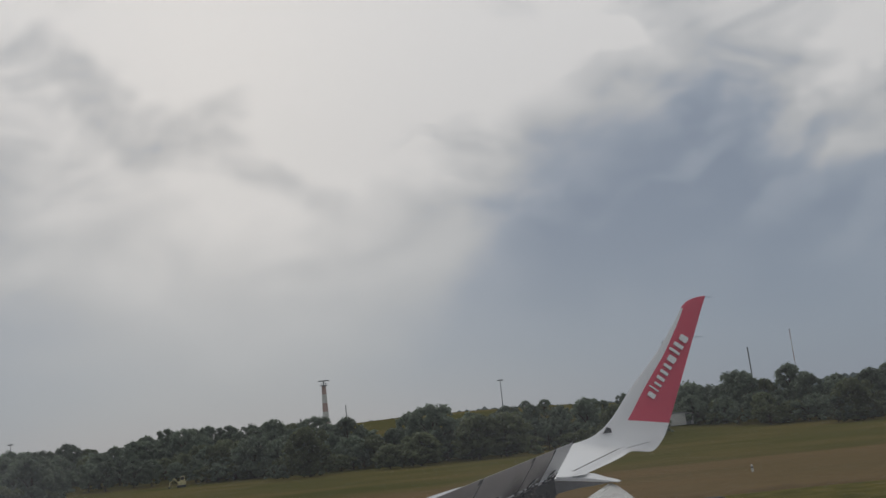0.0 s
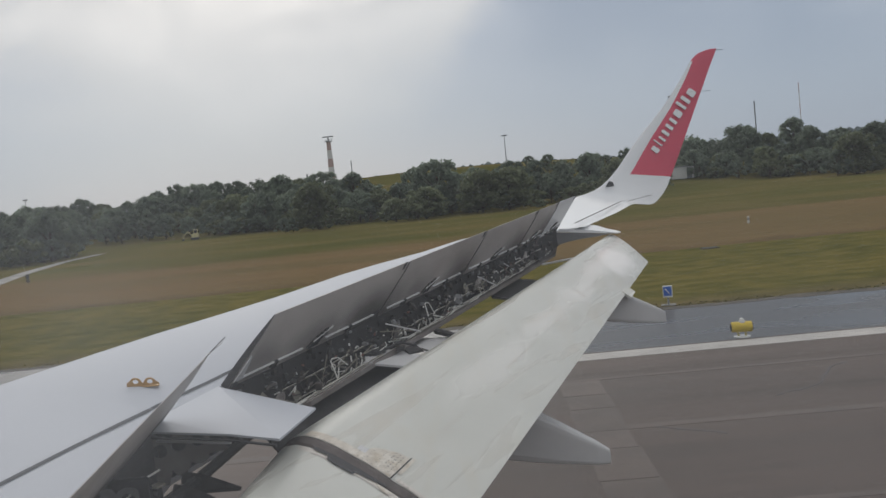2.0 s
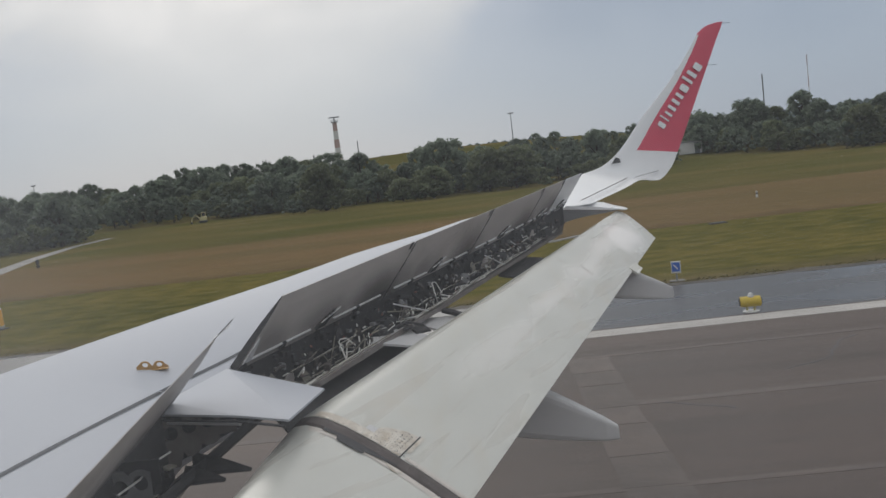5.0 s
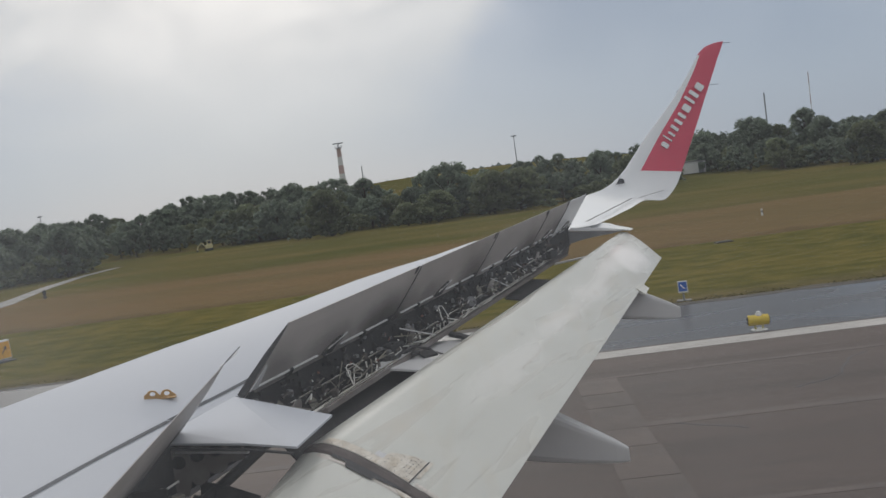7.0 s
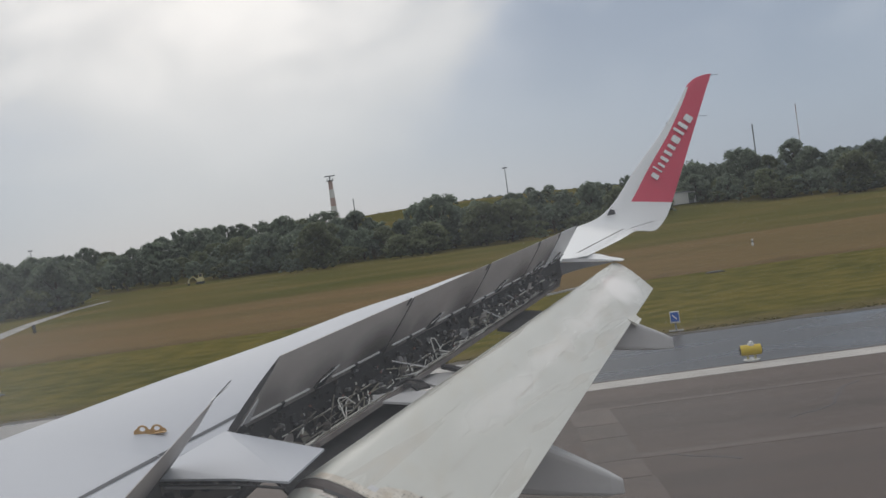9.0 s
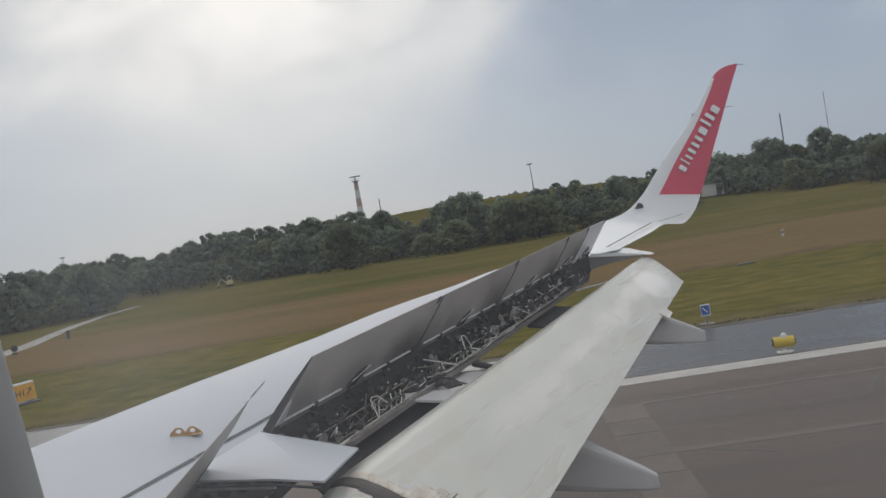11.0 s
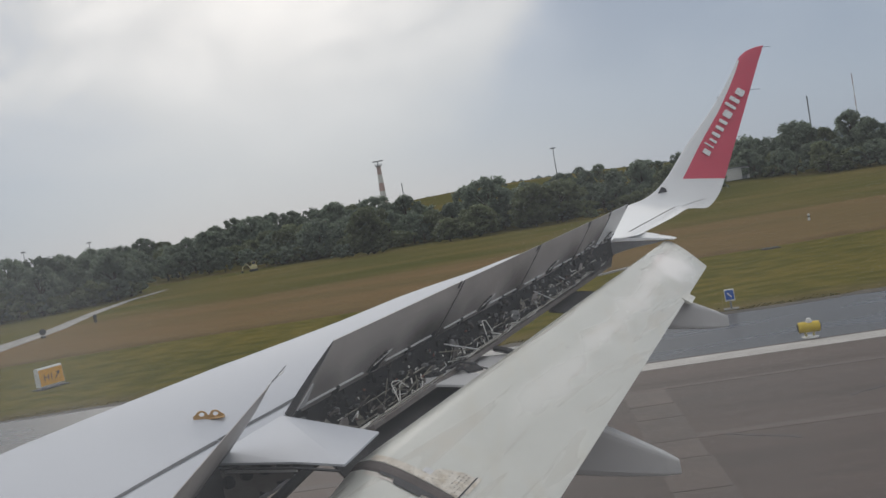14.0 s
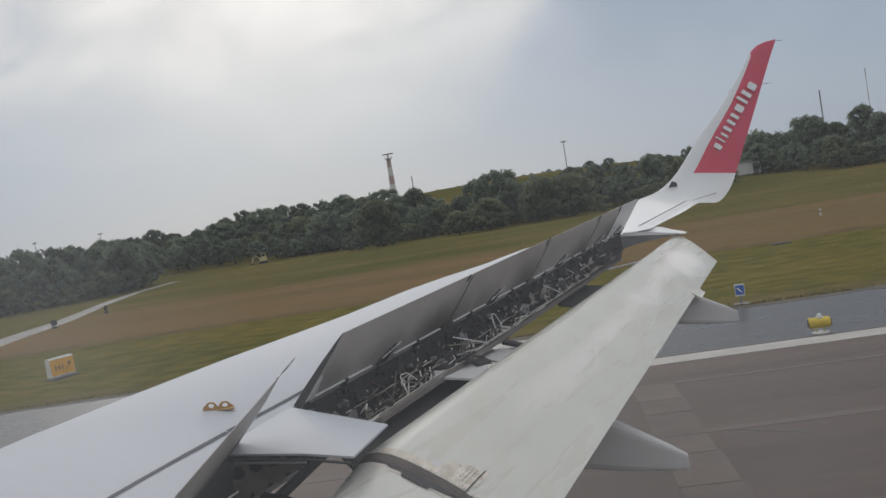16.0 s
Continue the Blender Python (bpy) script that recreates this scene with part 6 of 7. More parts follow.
# ---- airfield furniture ----
def edge_light():
    t = empty("runway_edge_light")
    bm = bmesh.new()
    tube(bm, [(-0.30, 0, 0.30), (-0.285, 0, 0.30), (-0.28, 0, 0.30), (0.28, 0, 0.30), (0.285, 0, 0.30), (0.30, 0, 0.30)], 0.15, 18, rads=[0.10, 0.145, 0.155, 0.155, 0.145, 0.10])
    part("housing", bm, M_YEL, t, "yellow rounded housing", True)
    for s in (-1, 1):
        bm = bmesh.new()
        tube(bm, [(s * 0.29, 0, 0.30), (s * 0.315, 0, 0.30)], 0.115, 16)
        part("lens", bm, M_BLACK, t)
        bm = bmesh.new()
        tube(bm, [(s * 0.14, 0, 0.30), (s * 0.16, 0, 0.30)], 0.16, 18)
        part("band", bm, M_YEL, t)
    bm = bmesh.new()
    tube(bm, [(0.02, 0, 0.43), (0.02, 0, 0.485), (0.02, 0, 0.49), (0.02, 0, 0.54), (0.02, 0, 0.56)], 0.06, 12, rads=[0.10, 0.095, 0.07, 0.062, 0.03])
    part("top_lens", bm, M_GLASS, t, "pale dome lens", True)
    for s in (-0.12, 0.12):
        bm = bmesh.new()
        tube(bm, [(s, 0, 0.18), (s * 0.8, 0, 0.02)], 0.035, 8)
        part("leg", bm, M_FADED, t)
    bm = bmesh.new()
    tube(bm, [(0, 0, 0.0), (0, 0, 0.03), (0, 0, 0.045)], 0.22, 18, rads=[0.24, 0.24, 0.16])
    part("base_plate", bm, M_GLASS, t, "pale round base plate")
    return tagged(t, "yellow elevated runway edge light beside the white line", "runway light", "edge lights")


light = edge_light()
light.matrix_basis = pose(11.6, 22.75, 0.018, 0, 0, -6)
for xx in (-48.0, 72.0):
    copy_thing(light, pose(xx, 22.75, 0.018, 0, 0, -6)).scale = (0.82, 0.82, 0.82)
light.scale = (0.82, 0.82, 0.82)


def direction_sign(x, y):
    """A yellow-faced direction sign in a thick white housing; its face looks back along the runway."""
    t = tagged(empty("direction_sign", (x, y, 0.0), -22), "yellow direction sign in a thick white housing on the grass", "sign")
    bm = bmesh.new()
    rows = []
    for yy in (-0.62, 0.62):
        rows.append([Vector((-0.14, yy, 0.12)), Vector((-0.14, yy, 0.90)), Vector((-0.10, yy, 0.95)), Vector((0.10, yy, 0.95)), Vector((0.14, yy, 0.90)), Vector((0.18, yy, 0.12))])
    loft(bm, rows)
    part("housing", bm, M_TWHITE, t, "white weathered housing")
    bm = bmesh.new()
    slab(bm, [(0.194, -0.60, 0.15), (0.194, 0.60, 0.15), (0.156, 0.60, 0.88), (0.156, -0.60, 0.88)], 0.012, (1, 0, 0.05))
    face = part("face", bm, M_ORANGE, t, "yellow face with black lettering")
    for body_text, yy in (("H1", -0.32), ("\u2197", 0.12)):
        if body_text == "H1":
            cu = bpy.data.curves.new("lettering", "FONT")
            cu.body, cu.size, cu.extrude = body_text, 0.42, 0.003
            tmp = bpy.data.objects.new("lettering_tmp", cu)
            scene.collection.objects.link(tmp)
            me = bpy.data.meshes.new_from_object(tmp)
            bpy.data.objects.remove(tmp)
            me.materials.append(M_BLACK)
            ob = new("lettering", me)
            ob.parent = face
            ob.matrix_basis = Matrix.Translation((0.192, yy - 0.10, 0.36)) @ Euler((radians(87), 0, radians(90))).to_matrix().to_4x4()
        else:
            bm = bmesh.new()
            for a, b in (((0.16, 0.26), (0.40, 0.56)), ((0.40, 0.56), (0.24, 0.53)), ((0.40, 0.56), (0.38, 0.40))):
                tube(bm, [(0.196 - 0.052 * (a[1] - 0.05), a[0], a[1] + 0.1), (0.196 - 0.052 * (b[1] - 0.05), b[0], b[1] + 0.1)], 0.02, 6)
            part("arrow", bm, M_BLACK, face)
    for yy in (-0.4, 0.4):
        bm = bmesh.new()
        tube(bm, [(0, yy, 0.12), (0, yy, 0.0)], 0.04, 8)
        part("leg", bm, M_STEEL, t)
    bm = bmesh.new()
    box(bm, (0.02, 0, 0.02), (0.7, 1.4, 0.05), 0.01)
    part("footing", bm, M_TURN, t)


direction_sign(-14.6, 35.1)
bpy.data.objects["direction_sign"].scale = (0.9, 0.92, 0.9)


def blue_sign(x, y, turn):
    t = tagged(empty("blue_sign", (x, y, 0.0), turn), "small blue marker sign with a white arrow on a post", "sign")
    bm = bmesh.new()
    box(bm, (0, 0, 0.72), (0.52, 0.14, 0.6), 0.03)
    part("housing", bm, M_TWHITE, t)
    bm = bmesh.new()
    box(bm, (0, -0.078, 0.74), (0.44, 0.012, 0.48), 0.004)
    face = part("face", bm, M_BLUE, t, "blue face")
    bm = bmesh.new()
    tube(bm, [(-0.12, -0.088, 0.86), (0.10, -0.088, 0.62)], 0.03, 6)
    part("arrow", bm, M_WHITE, face)
    bm = bmesh.new()
    tube(bm, [(0, 0, 0.44), (0, 0, 0.0)], 0.05, 10)
    part("post", bm, M_STEEL, t)
    bm = bmesh.new()
    box(bm, (0, 0, 0.025), (0.8, 0.6, 0.05), 0.01)
    part("footing", bm, M_CONC, t)
    return t


s1 = blue_sign(11.1, 28.8, -12)
copy_thing(s1, pose(-24.0, 29.2, 0.0, 0, 0, 12)).scale = (0.55, 0.55, 0.6)
s1.scale = (0.55, 0.55, 0.6)


def guard_light():
    t = empty("guard_light")
    bm = bmesh.new()
    tube(bm, [(0, -0.05, 0.86), (0, -0.03, 0.86), (0, 0.05, 0.86)], 0.3, 24, rads=[0.27, 0.31, 0.31])
    part("disc", bm, M_BLACK, t, "round black backing disc", True)
    for s in (-0.13, 0.13):
        bm = bmesh.new()
        tube(bm, [(s, -0.12, 0.40), (s, 0.12, 0.40)], 0.12, 14)
        part("lamp", bm, M_BLACK, t)
    bm = bmesh.new()
    tube(bm, [(0, 0, 0), (0, 0, 0.86)], 0.035, 8)
    part("post", bm, M_STEEL, t)
    bm = bmesh.new()
    box(bm, (0, 0, 0.03), (0.5, 0.5, 0.06), 0.01)
    part("footing", bm, M_CONC, t)
    t.scale = (0.75, 0.75, 0.75)
    return tagged(t, "black round-disc guard light on a post by the lane", "guard light", "guard lights")


gl = guard_light()
gl.matrix_basis = pose(-36.4, 61.6, 0.0, 0, 0, 20) @ Matrix.Scale(0.75, 4)
copy_thing(gl, pose(-30.6, 61.8, 0.0, 0, 0, 20))
copy_thing(gl, pose(-31.4, 71.0, 0.0, 0, 0, 75)).scale = (0.6, 0.6, 0.75)


def marker_peg(x, y):
    t = tagged(empty("marker_peg", (x, y, 0)), "white marker peg with a dark band on the verge", "marker", "marker pegs")
    bm = bmesh.new()
    tube(bm, [(0, 0, 0), (0, 0, 0.5), (0, 0, 0.55)], 0.06, 8, rads=[0.07, 0.06, 0.02])
    part("post", bm, M_TWHITE, t)
    bm = bmesh.new()
    tube(bm, [(0, 0, 0.33), (0, 0, 0.43)], 0.067, 8)
    part("band", bm, M_BLACK, t)
    return t


for xx, yy in ((-38.8, 60.6), (-67, 63.5), (-99, 66), (22.3, 58.5)):
    marker_peg(xx, yy)


def drain_cover(x, y, turn, size):
    """A low concrete surround with a dark iron grating in the mown grass."""
    t = tagged(empty("drain_cover", (x, y, 0.0), turn), "dark iron drain grating in a soil-covered surround", "drain", "drains in the grass")
    bm = bmesh.new()
    box(bm, (0, 0, 0.02), (1.5, 0.95, 0.05), 0.015)
    part("surround", bm, M_SOIL, t)
    for k in range(9):
        bm = bmesh.new()
        box(bm, (-0.6 + 0.15 * k, 0, 0.055), (0.08, 0.7, 0.02), 0.004)
        part("grating_bar", bm, M_BLACK, t)
    t.scale = (size, size, 1)


drain_cover(16.6, 45.6, 4, 0.55)
drain_cover(21.5, 33.2, -3, 0.8)


def runway_cracks():
    """Thin branching cracks, sealed with tar."""
    rng = random.Random(12)
    for x, y, ang, ln in ((10.6, 17.2, 0.5, 3.2), (9.2, 15.2, 2.2, 2.4), (13.0, 13.4, 0.2, 3.6), (4.6, 13.0, 1.4, 2.2), (15.5, 17.6, -0.3, 2.8)):
        left, right = [], []
        d = 0.0
        while d < ln:
            w = 0.012 + 0.012 * rng.random()
            left.append((x - w * math.sin(ang), y + w * math.cos(ang), 0.0235))
            right.append((x + w * math.sin(ang), y - w * math.cos(ang), 0.0235))
            x, y = x + 0.14 * math.cos(ang), y + 0.14 * math.sin(ang)
            ang += rng.uniform(-0.35, 0.35)
            d += 0.14
        bm = bmesh.new()
        slab(bm, left + right[::-1], 0.006)
        tagged(part("runway_crack", bm, M_SEAL), "thin tar-sealed crack in the runway", "crack", kind="structure")


runway_cracks()


def excavator(x, y):
    t = tagged(empty("excavator", (x, y, hill(x, y)), 15), "small yellow excavator parked at the field's edge", "excavator")
    for s in (-0.55, 0.55):
        bm = bmesh.new()
        box(bm, (0, s, 0.25), (1.9, 0.35, 0.5), 0.15)
        part("track", bm, M_BLACK, t)
    bm = bmesh.new()
    box(bm, (0.1, 0, 0.95), (1.7, 1.3, 0.8), 0.15)
    part("body", bm, M_FADED, t)
    bm = bmesh.new()
    box(bm, (0.25, 0.2, 1.85), (1.0, 0.8, 1.1), 0.12)
    part("cab", bm, M_FADED, t)
    bm = bmesh.new()
    box(bm, (0.25, -0.21, 1.95), (0.75, 0.03, 0.7), 0.01)
    part("window", bm, M_BLACK, t)
    bm = bmesh.new()
    tube(bm, [(-0.6, 0, 1.0), (-1.5, 0, 2.0), (-2.4, 0, 1.2), (-2.6, 0, 0.35)], 0.13, 8)
    part("boom", bm, M_FADED, t)
    bm = bmesh.new()
    box(bm, (-2.6, 0, 0.22), (0.45, 0.6, 0.4), 0.08)
    part("bucket", bm, M_BLACK, t)


excavator(-42.5, 146.5)
bpy.data.objects["excavator"].scale = (0.72, 0.72, 0.72)


def hut(x, y):
    z = hill(x, y)
    t = tagged(empty("equipment_hut", (x, y, z), -8), "small pale equipment hut at the wood's edge", "hut")
    bm = bmesh.new()
    box(bm, (0, 0, 1.1), (4.2, 3, 2.2), 0.04)
    part("wall", bm, M_TWHITE, t)
    bm = bmesh.new()
    box(bm, (0, 0, 2.28), (4.6, 3.4, 0.18), 0.03)
    part("roof", bm, M_STEEL, t)
    bm = bmesh.new()
    box(bm, (1.2, -1.52, 1.0), (0.9, 0.06, 2.0), 0.01)
    part("door", bm, M_STEEL, t)


hut(43.5, 172)


# ---- masts and tower ----
def radar_tower(x, y):
    z = hill(x, y)
    top = 32.6
    t = tagged(empty("radar_tower", (x, y, z)), "tall red and white banded radar tower behind the trees", "tower")
    n, h = 6, top - z - 1.0
    for i in range(n):
        bm = bmesh.new()
        a, b = i / n, (i + 1) / n
        tube(bm, [(0, 0, a * h), (0, 0, b * h)], 1, 20, rads=[lerp(1.7, 1.0, a), lerp(1.7, 1.0, b)])
        part("band", bm, M_TWHITE if i % 2 == 0 else M_TRED, t, "white painted band" if i % 2 == 0 else "red painted band", True)
    bm = bmesh.new()
    tube(bm, [(0, 0, h), (0, 0, h + 0.35)], 1.75, 20)
    deck = part("platform", bm, M_STEEL, t)
    bm = bmesh.new()
    for k in range(14):
        a = 2 * math.pi * k / 14
        tube(bm, [(1.7 * math.cos(a), 1.7 * math.sin(a), h + 0.3), (1.7 * math.cos(a), 1.7 * math.sin(a), h + 1.2)], 0.04, 4)
    tube(bm, [(1.7 * math.cos(2 * math.pi * k / 24), 1.7 * math.sin(2 * math.pi * k / 24), h + 1.2) for k in range(25)], 0.04, 4)
    part("railing", bm, M_STEEL, deck)
    bm = bmesh.new()
    tube(bm, [(0, 0, h + 0.3), (0, 0, h + 2.2)], 0.3, 10)
    part("pedestal", bm, M_STEEL, t)
    bm = bmesh.new()
    box(bm, (0, 0, h + 2.4), (5.2, 0.5, 0.55), 0.1)
    part("antenna", bm, M_STEEL, t, "flat bar-shaped radar antenna")


radar_tower(-64.5, 420)


def flood_mast(x, y, top):
    z = hill(x, y)
    t = tagged(empty("floodlight_mast", (x, y, z)), "tall grey floodlight mast with a cross-shaped head", "mast", "floodlight masts")
    h = top - z
    bm = bmesh.new()
    tube(bm, [(0, 0, 0), (0, 0, h)], 0.3, 10, rads=[0.42, 0.2])
    part("pole", bm, M_STEEL, t)
    bm = bmesh.new()
    box(bm, (0, 0, h - 0.2), (3.6, 0.5, 0.45), 0.08)
    head = part("head", bm, M_STEEL, t)
    for k in range(6):
        bm = bmesh.new()
        box(bm, (-1.5 + 0.6 * k, -0.45, h - 0.55), (0.45, 0.4, 0.4), 0.06)
        part("floodlight", bm, M_BLACK, head)
    bm = bmesh.new()
    tube(bm, [(0, 0, h), (0, 0, h + 1.2)], 0.06, 6)
    part("rod", bm, M_STEEL, head)


def thin_mast(x, y, top, banded):
    z = hill(x, y)
    t = tagged(empty("antenna_mast", (x, y, z)), "thin red and white antenna mast" if banded else "thin grey antenna mast above the trees", "mast", "antenna masts")
    h, n = top - z, 7 if banded else 3
    for i in range(n):
        bm = bmesh.new()
        tube(bm, [(0, 0, h * i / n), (0, 0, h * (i + 1) / n)], 0.22, 8)
        part("section", bm, (M_TRED if i % 2 == 0 else M_TWHITE) if banded else M_STEEL, t)


flood_mast(88.0, 380, 33.0)
flood_mast(22.0, 560, 33.5)
thin_mast(97.0, 300, 22.3, False)
thin_mast(182.5, 500, 42.0, True)
thin_mast(-43.0, 250, 12.2, False)
thin_mast(-52.0, 400, 21.0, False)
flood_mast(-358.0, 600, 27.0)
flood_mast(-308.0, 600, 26.0)


# ---- trees ----
def leaf_cloud(rng, blobs, count, size):
    """Many small leaf blades scattered through the shells of a few lumps, as one mesh."""
    total = sum(r * r for *_, r in blobs)
    P, F, NRM = [], [], []
    for cx, cy, cz, r in blobs:
        for _ in range(max(6, int(count * r * r / total))):
            d = Vector((rng.gauss(0, 1), rng.gauss(0, 1), rng.gauss(0, 1))).normalized()
            if d.z < -0.55:
                d.z *= -0.6
            rr = r * (0.42 + 0.72 * rng.random() ** 0.6) * (0.80 + 0.40 * noise.noise(d * 1.7 + Vector((cx, cy, cz))))
            c = Vector((cx, cy, cz)) + Vector((d.x, d.y, d.z * 0.88)) * rr
            a = Vector((rng.gauss(0, 1), rng.gauss(0, 1), rng.gauss(0, 0.7))).normalized()
            b = (a.cross(d + Vector((rng.gauss(0, 0.5), rng.gauss(0, 0.5), rng.gauss(0, 0.5))))).normalized()
            s = size * rng.uniform(0.6, 1.35)
            if a.cross(b).dot(d) < 0:
                b = -b
            i = len(P)
            P += [c - a * s, c - b * s * 0.55, c + a * s, c + b * s * 0.55]
            F.append((i, i + 1, i + 2, i + 3))
            nn = (d * 0.8 + Vector((rng.gauss(0, 0.45), rng.gauss(0, 0.45) - 0.15, 0.8 + rng.gauss(0, 0.4)))).normalized()
            NRM += [tuple(nn)] * 4
    me = bpy.data.meshes.new("crown")
    me.from_pydata([tuple(p) for p in P], [], F)
    me.normals_split_custom_set_from_vertices(NRM)
    return me


def build_tree(seed, height, width, leaf, shrub=False):
    rng = random.Random(seed)
    t = empty("tree" if not shrub else "shrub")
    bm = bmesh.new()
    th = height * (0.45 if not shrub else 0.3)
    tube(bm, [(0, 0, -0.3), (0.05, 0, th * 0.5), (rng.uniform(-0.2, 0.2), rng.uniform(-0.2, 0.2), th), (0, 0, height * 0.8)], 0.1, 8,
         rads=[height * 0.028, height * 0.021, height * 0.014, height * 0.004])
    blobs = []
    n = 46 if not shrub else 16
    for i in range(n):
        a = 2.4 * i + rng.uniform(-0.7, 0.7)
        z = lerp(0.13 if not shrub else 0.16, 0.86, (i + 0.5) / n) * height
        k = math.sin(math.pi * min(1.0, (z / height) * 0.78 + 0.16)) ** 0.6
        d = width * 0.5 * k * rng.uniform(0.3, 0.98)
        r = width * rng.uniform(0.09, 0.18)
        c = (d * math.cos(a), d * math.sin(a), z)
        blobs.append((*c, min(r, z * 0.9)))
        if i % 3 == 0 or shrub:
            tube(bm, [(0, 0, z * 0.55), (c[0] * 0.5, c[1] * 0.5, z * 0.8), c], 0.05, 5, rads=[height * 0.011, height * 0.007, height * 0.002])
    blobs.append((0, 0, height * 0.87, width * 0.16))
    part("trunk", bm, M_BARK, t)
    me = leaf_cloud(rng, blobs, 3300 if not shrub else 1300, 0.30 if not shrub else 0.20)
    me.materials.append(leaf)
    cr = new("crown", me)
    cr.parent = t
    # dense inner foliage
    bm = bmesh.new()
    for cx, cy, cz, r in blobs[::2]:
        q = bmesh.ops.create_icosphere(bm, subdivisions=1, radius=r * 0.72)
        for v in q["verts"]:
            v.co = Vector((cx * 0.88, cy * 0.88, cz)) + v.co * (1 + 0.35 * noise.noise(v.co * 2.0 + Vector((cx, cy, cz))))
    part("inner_foliage", bm, leaf, t, smooth=True)
    return t


KINDS = [build_tree(21, 9.0, 7.5, M_LEAF), build_tree(22, 8.2, 8.0, M_LEAF), build_tree(23, 10.0, 7.0, M_LEAF), build_tree(24, 7.0, 7.0, M_LEAF2), build_tree(25, 8.6, 6.0, M_LEAF)]
SHRUBS = [build_tree(31, 3.0, 4.6, M_LEAF2, True), build_tree(32, 2.4, 4.2, M_LEAF2, True), build_tree(33, 3.8, 5.0, M_LEAF, True)]
for k in KINDS:
    tagged(k, "dark green broad-leaved tree at the wood's edge", "tree", "trees along the airfield")
for k in SHRUBS:
    tagged(k, "low rounded green shrub in front of the wood", "shrub", "shrubs along the airfield")
used = set()


def plant(kinds, x, y, s, rng):
    k = rng.randrange(len(kinds))
    m = pose(x, y, hill(x, y) - 0.05, 0, 0, rng.uniform(0, 360))
    ob = kinds[k]
    if ob.name in used:
        ob = copy_thing(ob, m)
    else:
        used.add(ob.name)
        ob.matrix_basis = m
    ob.scale = (s * rng.uniform(0.85, 1.25), s * rng.uniform(0.85, 1.25), s * rng.uniform(0.80, 1.12))
    return ob


def edge_y(x):
    """Front edge of the woods along the field."""
    return table([(-200, 92), (-119, 84), (-71, 92), (-56, 101), (-50, 115), (-48, 126), (-41, 150), (-20, 142), (-4, 140), (14, 141), (30, 152), (42, 172), (52, 158), (70, 146), (130, 140), (200, 138)], x)[0]


def edge_shift(x):
    """How far the wood's front steps back or out along the field."""
    return 5.5 * noise.noise((x * 0.055, 4.0, 0.0)) + 3.5 * noise.noise((x * 0.17, 9.0, 0.0))


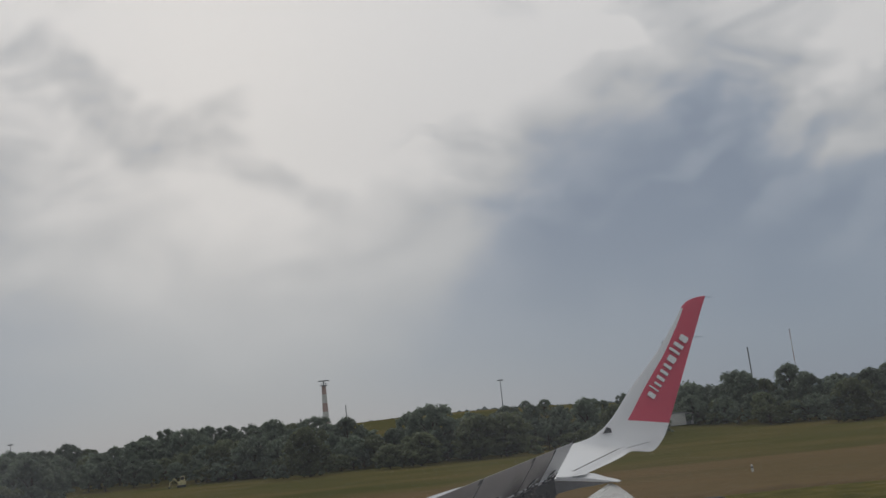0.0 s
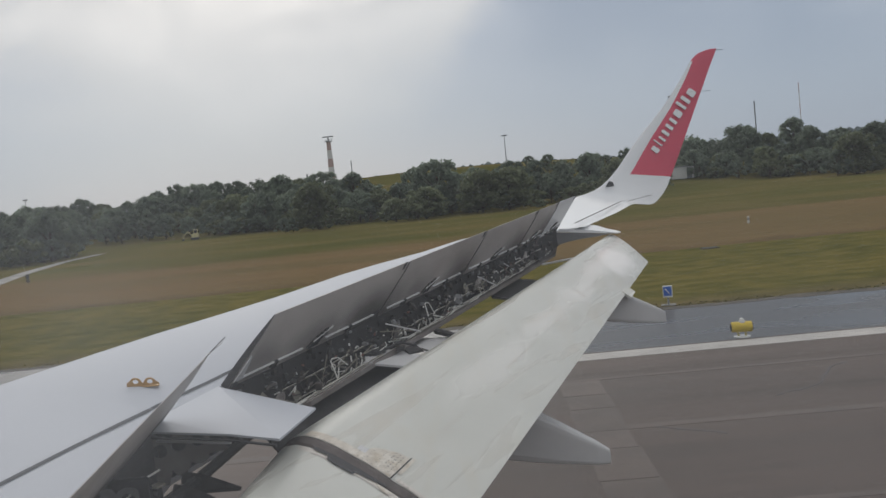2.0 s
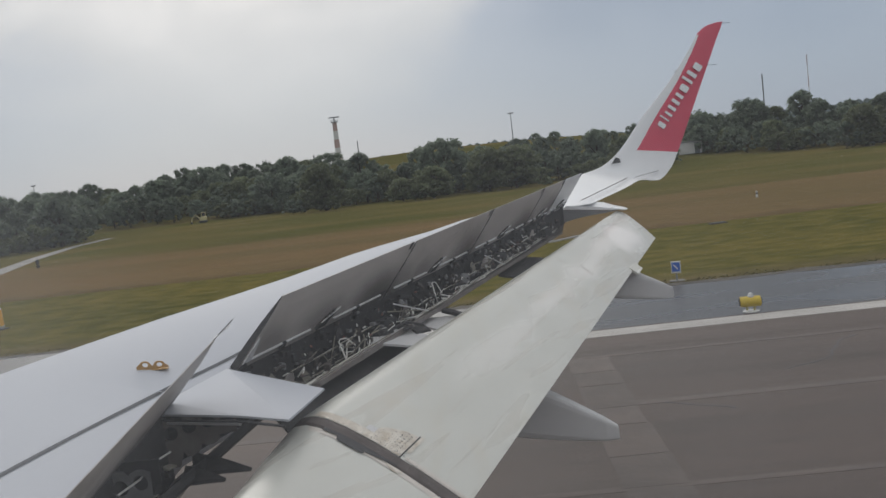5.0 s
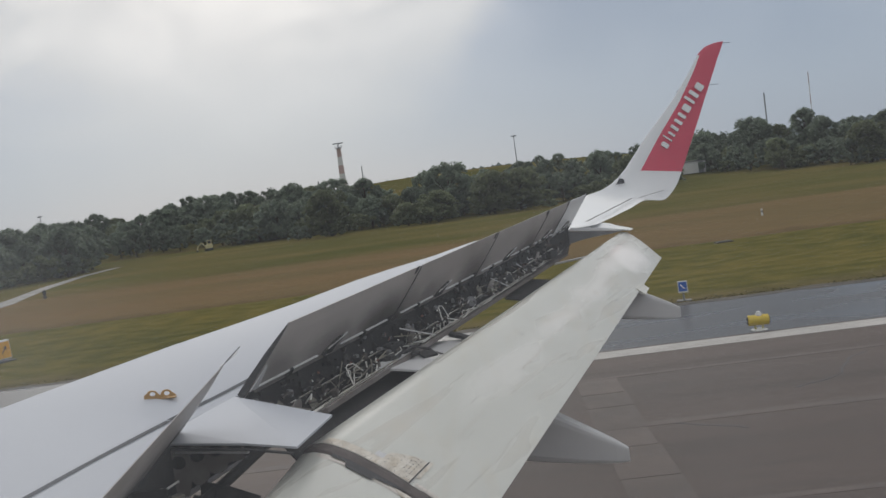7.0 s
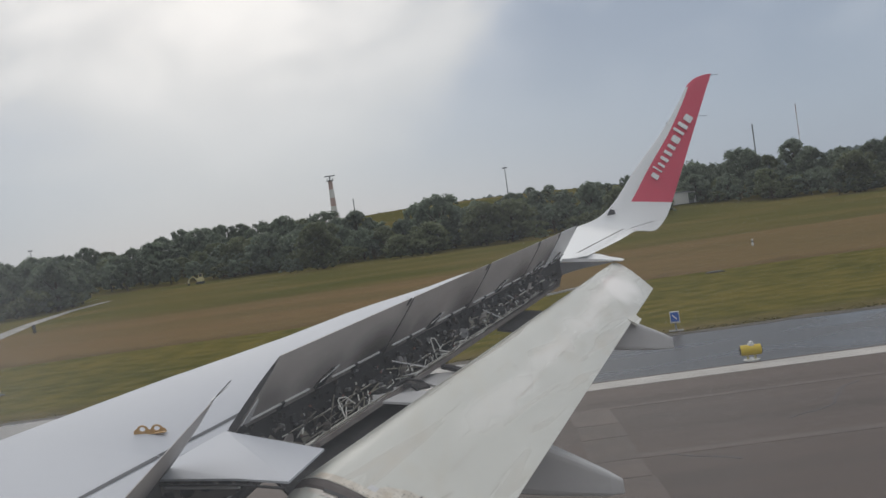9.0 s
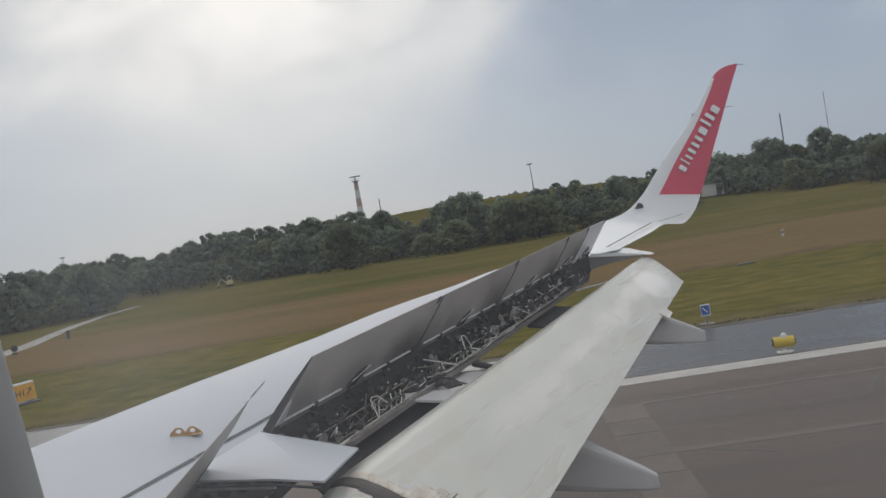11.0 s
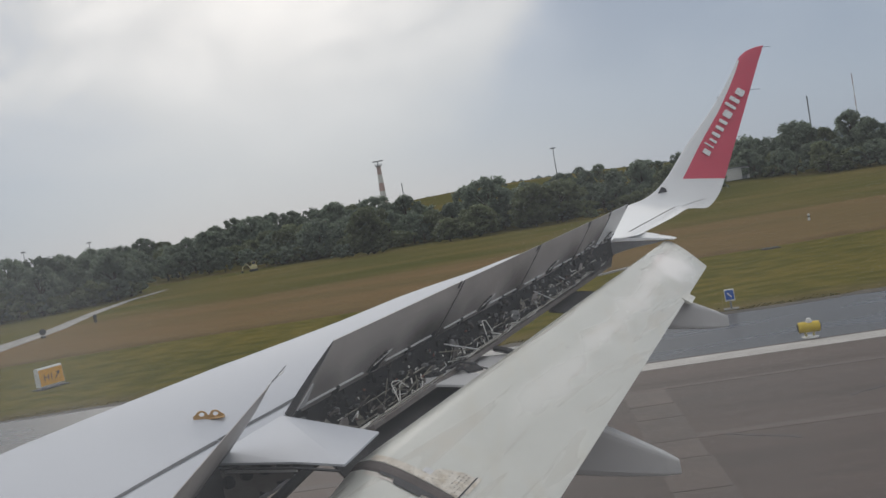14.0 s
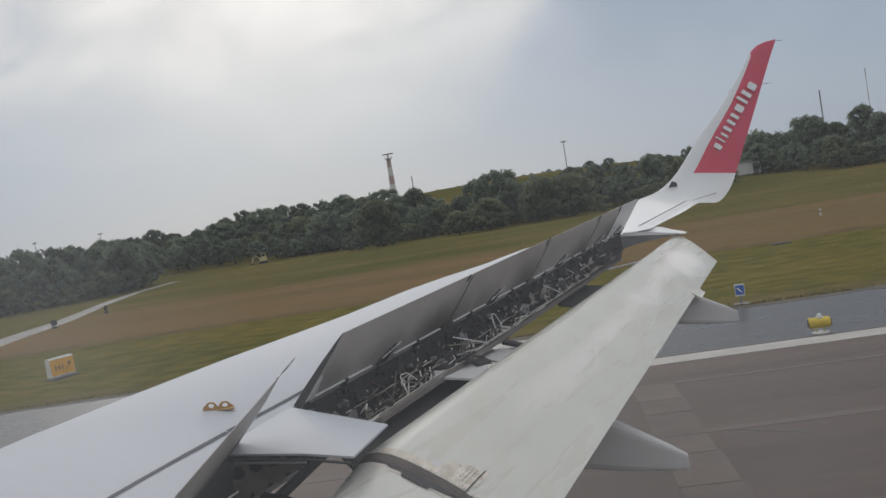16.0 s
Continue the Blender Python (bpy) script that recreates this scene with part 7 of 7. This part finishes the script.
def plant_woods():
    rng = random.Random(77)
    # clumps that stand out into the meadow
    for cx, cy, n in ((-20, 136, 5), (-3, 133, 4), (9, 137, 6), (27, 146, 5), (60, 140, 6), (78, 134, 4), (96, 132, 6), (36, 156, 4), (118, 130, 5)):
        for _ in range(n):
            plant(SHRUBS + KINDS[3:4], cx + rng.gauss(0, 2.6), cy + rng.gauss(0, 1.4), rng.uniform(0.55, 1.1), rng)
    # left wood: dense and tall right up to its edge
    for row in range(5):
        x = -140.0 + row * 1.3
        while x < -49.9 + row * 0.4:
            y = edge_y(x) + 2.8 + row * 6.5 + rng.uniform(-1.5, 1.5)
            s = (0.66 + 0.05 * row) * rng.uniform(0.78, 1.15)
            if x + 0.12 * (y - 100) < -48.9:
                plant(KINDS, x, y, s, rng)
            x += rng.uniform(3.0, 4.8)
    for x in np.arange(-140, -52, 1.9):
        plant(SHRUBS, x + rng.uniform(-1, 1), edge_y(x) + 0.8, rng.uniform(0.8, 1.35), rng)
    for x, y in ((-54.2, 104.0), (-52.8, 107.5), (-52.3, 111.0), (-52.0, 114.5), (-52.3, 118.0), (-52.6, 121.5)):
        plant(SHRUBS, x, y, rng.uniform(0.75, 1.05), rng)
    # middle: hedge, then scattered trees climbing the rise
    for x in np.arange(-40, 40, 2.7):
        plant(SHRUBS, x + rng.uniform(-0.8, 0.8), edge_y(x) + 2.0 + edge_shift(x) + rng.uniform(0.5, 3.0), rng.uniform(0.55, 1.25), rng)
    for row, gap in ((0, 3.6), (1, 4.0), (2, 4.4), (3, 5.5)):
        x = -39.0
        while x < 40:
            y = edge_y(x) + 8 + (edge_shift(x) if row < 2 else 0) + row * 9 + rng.uniform(-2, 2)
            plant(KINDS + SHRUBS[2:], x, y, rng.uniform(0.52, 0.84) * (1 if row < 3 else 0.85), rng)
            x += gap * rng.uniform(0.8, 1.3)
    plant(KINDS[:1], -1.5, 144, 1.02, rng)
    for x, y, s in ((-22, 172, 0.86), (-34, 176, 0.92), (-46, 170, 0.9), (-40, 165, 0.8), (9, 188, 0.48), (14, 196, 0.42), (21, 205, 0.40), (28, 200, 0.42), (34, 205, 0.40), (17, 210, 0.38), (40, 200, 0.46), (47, 205, 0.48), (-30, 168, 0.75), (-52, 178, 0.9), (-58, 172, 0.9)):
        plant(KINDS, x, y, s, rng)
    for row in range(5):
        x = -92.0 + row
        while x < -27:
            y = 156 + row * 8 + rng.uniform(-2, 2)
            plant(KINDS, x, y, (0.56 + 0.07 * row) * rng.uniform(0.78, 1.12), rng)
            x += rng.uniform(3.4, 5.2)
    for x in np.arange(-40, -26, 2.4):
        plant(SHRUBS, x, 151 + rng.uniform(-1, 1), rng.uniform(0.7, 1.0), rng)
    # right wood
    for row in range(4):
        x = 46.0 + row
        while x < 150:
            y = edge_y(x) + 5 + (edge_shift(x) if row < 2 else 0) + row * 7 + rng.uniform(-2, 2)
            plant(KINDS, x, y, (0.70 + 0.06 * row) * rng.uniform(0.82, 1.12), rng)
            x += rng.uniform(3.2, 5.0)
    for x in np.arange(43, 150, 2.8):
        plant(SHRUBS, x + rng.uniform(-1.2, 1.2), edge_y(x) + 1 + edge_shift(x) + rng.uniform(-1.0, 2.0), rng.uniform(0.5, 1.1), rng)


plant_woods()


def far_woods():
    """The far wooded ridge as one uneven mass of crowns."""
    rng = random.Random(9)
    P, F = [], []
    for row in range(4):
        for _ in range(900):
            x = rng.uniform(-900, 1500)
            y = 700 + row * 220 + rng.uniform(-60, 60)
            z = hill(x, y)
            w, h = rng.uniform(7, 13), rng.uniform(7, 12)
            i = len(P)
            ring = 7
            for zz, rr in ((0.0, 0.8), (0.45, 1.0), (0.8, 0.65)):
                for k in range(ring):
                    a = 2 * math.pi * k / ring + rng.uniform(-0.2, 0.2)
                    q = w * 0.5 * rr * rng.uniform(0.8, 1.2)
                    P.append((x + q * math.cos(a), y + q * math.sin(a), z + h * zz))
            P.append((x, y, z + h))
            for lv in range(2):
                for k in range(ring):
                    F.append((i + lv * ring + k, i + lv * ring + (k + 1) % ring, i + (lv + 1) * ring + (k + 1) % ring, i + (lv + 1) * ring + k))
            for k in range(ring):
                F.append((i + 2 * ring + k, i + 2 * ring + (k + 1) % ring, i + 3 * ring))
    me = bpy.data.meshes.new("far_woods")
    me.from_pydata(P, [], F)
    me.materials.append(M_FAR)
    tagged(new("far_woods", me), "distant wooded ridge with haze mixed into its blue-green colour", "woods", kind="stuff")


far_woods()


def blades(name, mat, label, count, where, height, width, seed):
    """Blades of grass as one mesh; where(rng) gives a place or None."""
    rng = random.Random(seed)
    P, F = [], []
    n = 0
    while n < count:
        q = where(rng)
        n += 1
        if q is None:
            continue
        x, y = q
        z = hill(x, y)
        h = height * rng.uniform(0.6, 1.25)
        for _ in range(3):
            a = rng.uniform(0, math.pi)
            w = width * rng.uniform(0.6, 1.3)
            ox, oy = rng.uniform(-0.25, 0.25), rng.uniform(-0.25, 0.25)
            lx, ly = rng.uniform(-0.8, 0.8) * h, rng.uniform(-0.8, 0.8) * h
            i = len(P)
            P += [(x + ox - w * math.cos(a), y + oy - w * math.sin(a), z), (x + ox + w * math.cos(a), y + oy + w * math.sin(a), z), (x + ox + lx, y + oy + ly, z + h)]
            F.append((i, i + 1, i + 2))
    me = bpy.data.meshes.new(name)
    me.from_pydata(P, [], F)
    me.normals_split_custom_set_from_vertices([(0.0, 0.0, 1.0)] * len(P))
    me.materials.append(mat)
    tagged(new(name, me), label, "grass", kind="stuff")


def on_lane(x, y):
    c = table([(27, -25.4), (34, -26.6), (53, -30.3), (66, -34.0), (91, -42.3), (111, -47.6), (128, -49.4)], y)[0]
    w = 3.0 + max(0, 34 - y) * 1.6
    return abs(x - c) < w or (x < -29.4 and 53.5 < y < 61.5 + max(0, -60 - x) * 0.09)


def in_verge(rng):
    x = rng.uniform(-24, 26)
    y = EDGE_Y + 0.25 + abs(rng.gauss(0, 0.30))
    return None if on_lane(x, y) else (x, y)


def tall_grass():
    """The standing dry grass of the field: one uneven, matted sheet that rises from the mown strip."""
    xs = [-60 + 0.55 * i for i in range(310)]
    ys = [46.65, 46.8, 47.0] + [47.3 + 0.45 * i for i in range(64)]
    rng = random.Random(41)
    P, F, keep = [], [], []
    for j, y in enumerate(ys):
        for x in xs:
            yy = y + 0.22 * noise.noise((x * 0.13, 0.0, 7.0)) + (0.12 * noise.noise((x * 1.1, 0.0, 2.0)) if j < 4 else 0.0)
            lift = min(1.0, j / 2.0)
            lane = x + 0.27 * yy + 15.8
            lift *= max(0.0, min(1.0, lane / 0.8))
            h = 0.17 * lift * (1 + 0.35 * noise.noise((x * 0.5, yy * 0.5, 0)) + 0.25 * rng.uniform(-1, 1)) * (1.0 if yy < 56 else max(0.0, 1 - (yy - 56) / 20) ** 0.7)
            P.append((x, yy, hill(x, yy) + h - 0.02))
            keep.append(lane > -0.4 and yy < edge_y(x) - 0.5)
    n = len(xs)
    for j in range(len(ys) - 1):
        for k in range(n - 1):
            q = (j * n + k, j * n + k + 1, (j + 1) * n + k + 1, (j + 1) * n + k)
            if all(keep[v] for v in q):
                F.append(q)
    me = bpy.data.meshes.new("tall_grass")
    me.from_pydata(P, [], F)
    me.materials.append(M_STRAW)
    me.shade_smooth()
    tagged(new("tall_grass", me), "tall dry brown grass of the field", "grass", kind="stuff")


tall_grass()
blades("verge_grass", M_TUFT, "ragged tufts along the shoulder's edge", 1700, in_verge, 0.03, 0.05, 43)
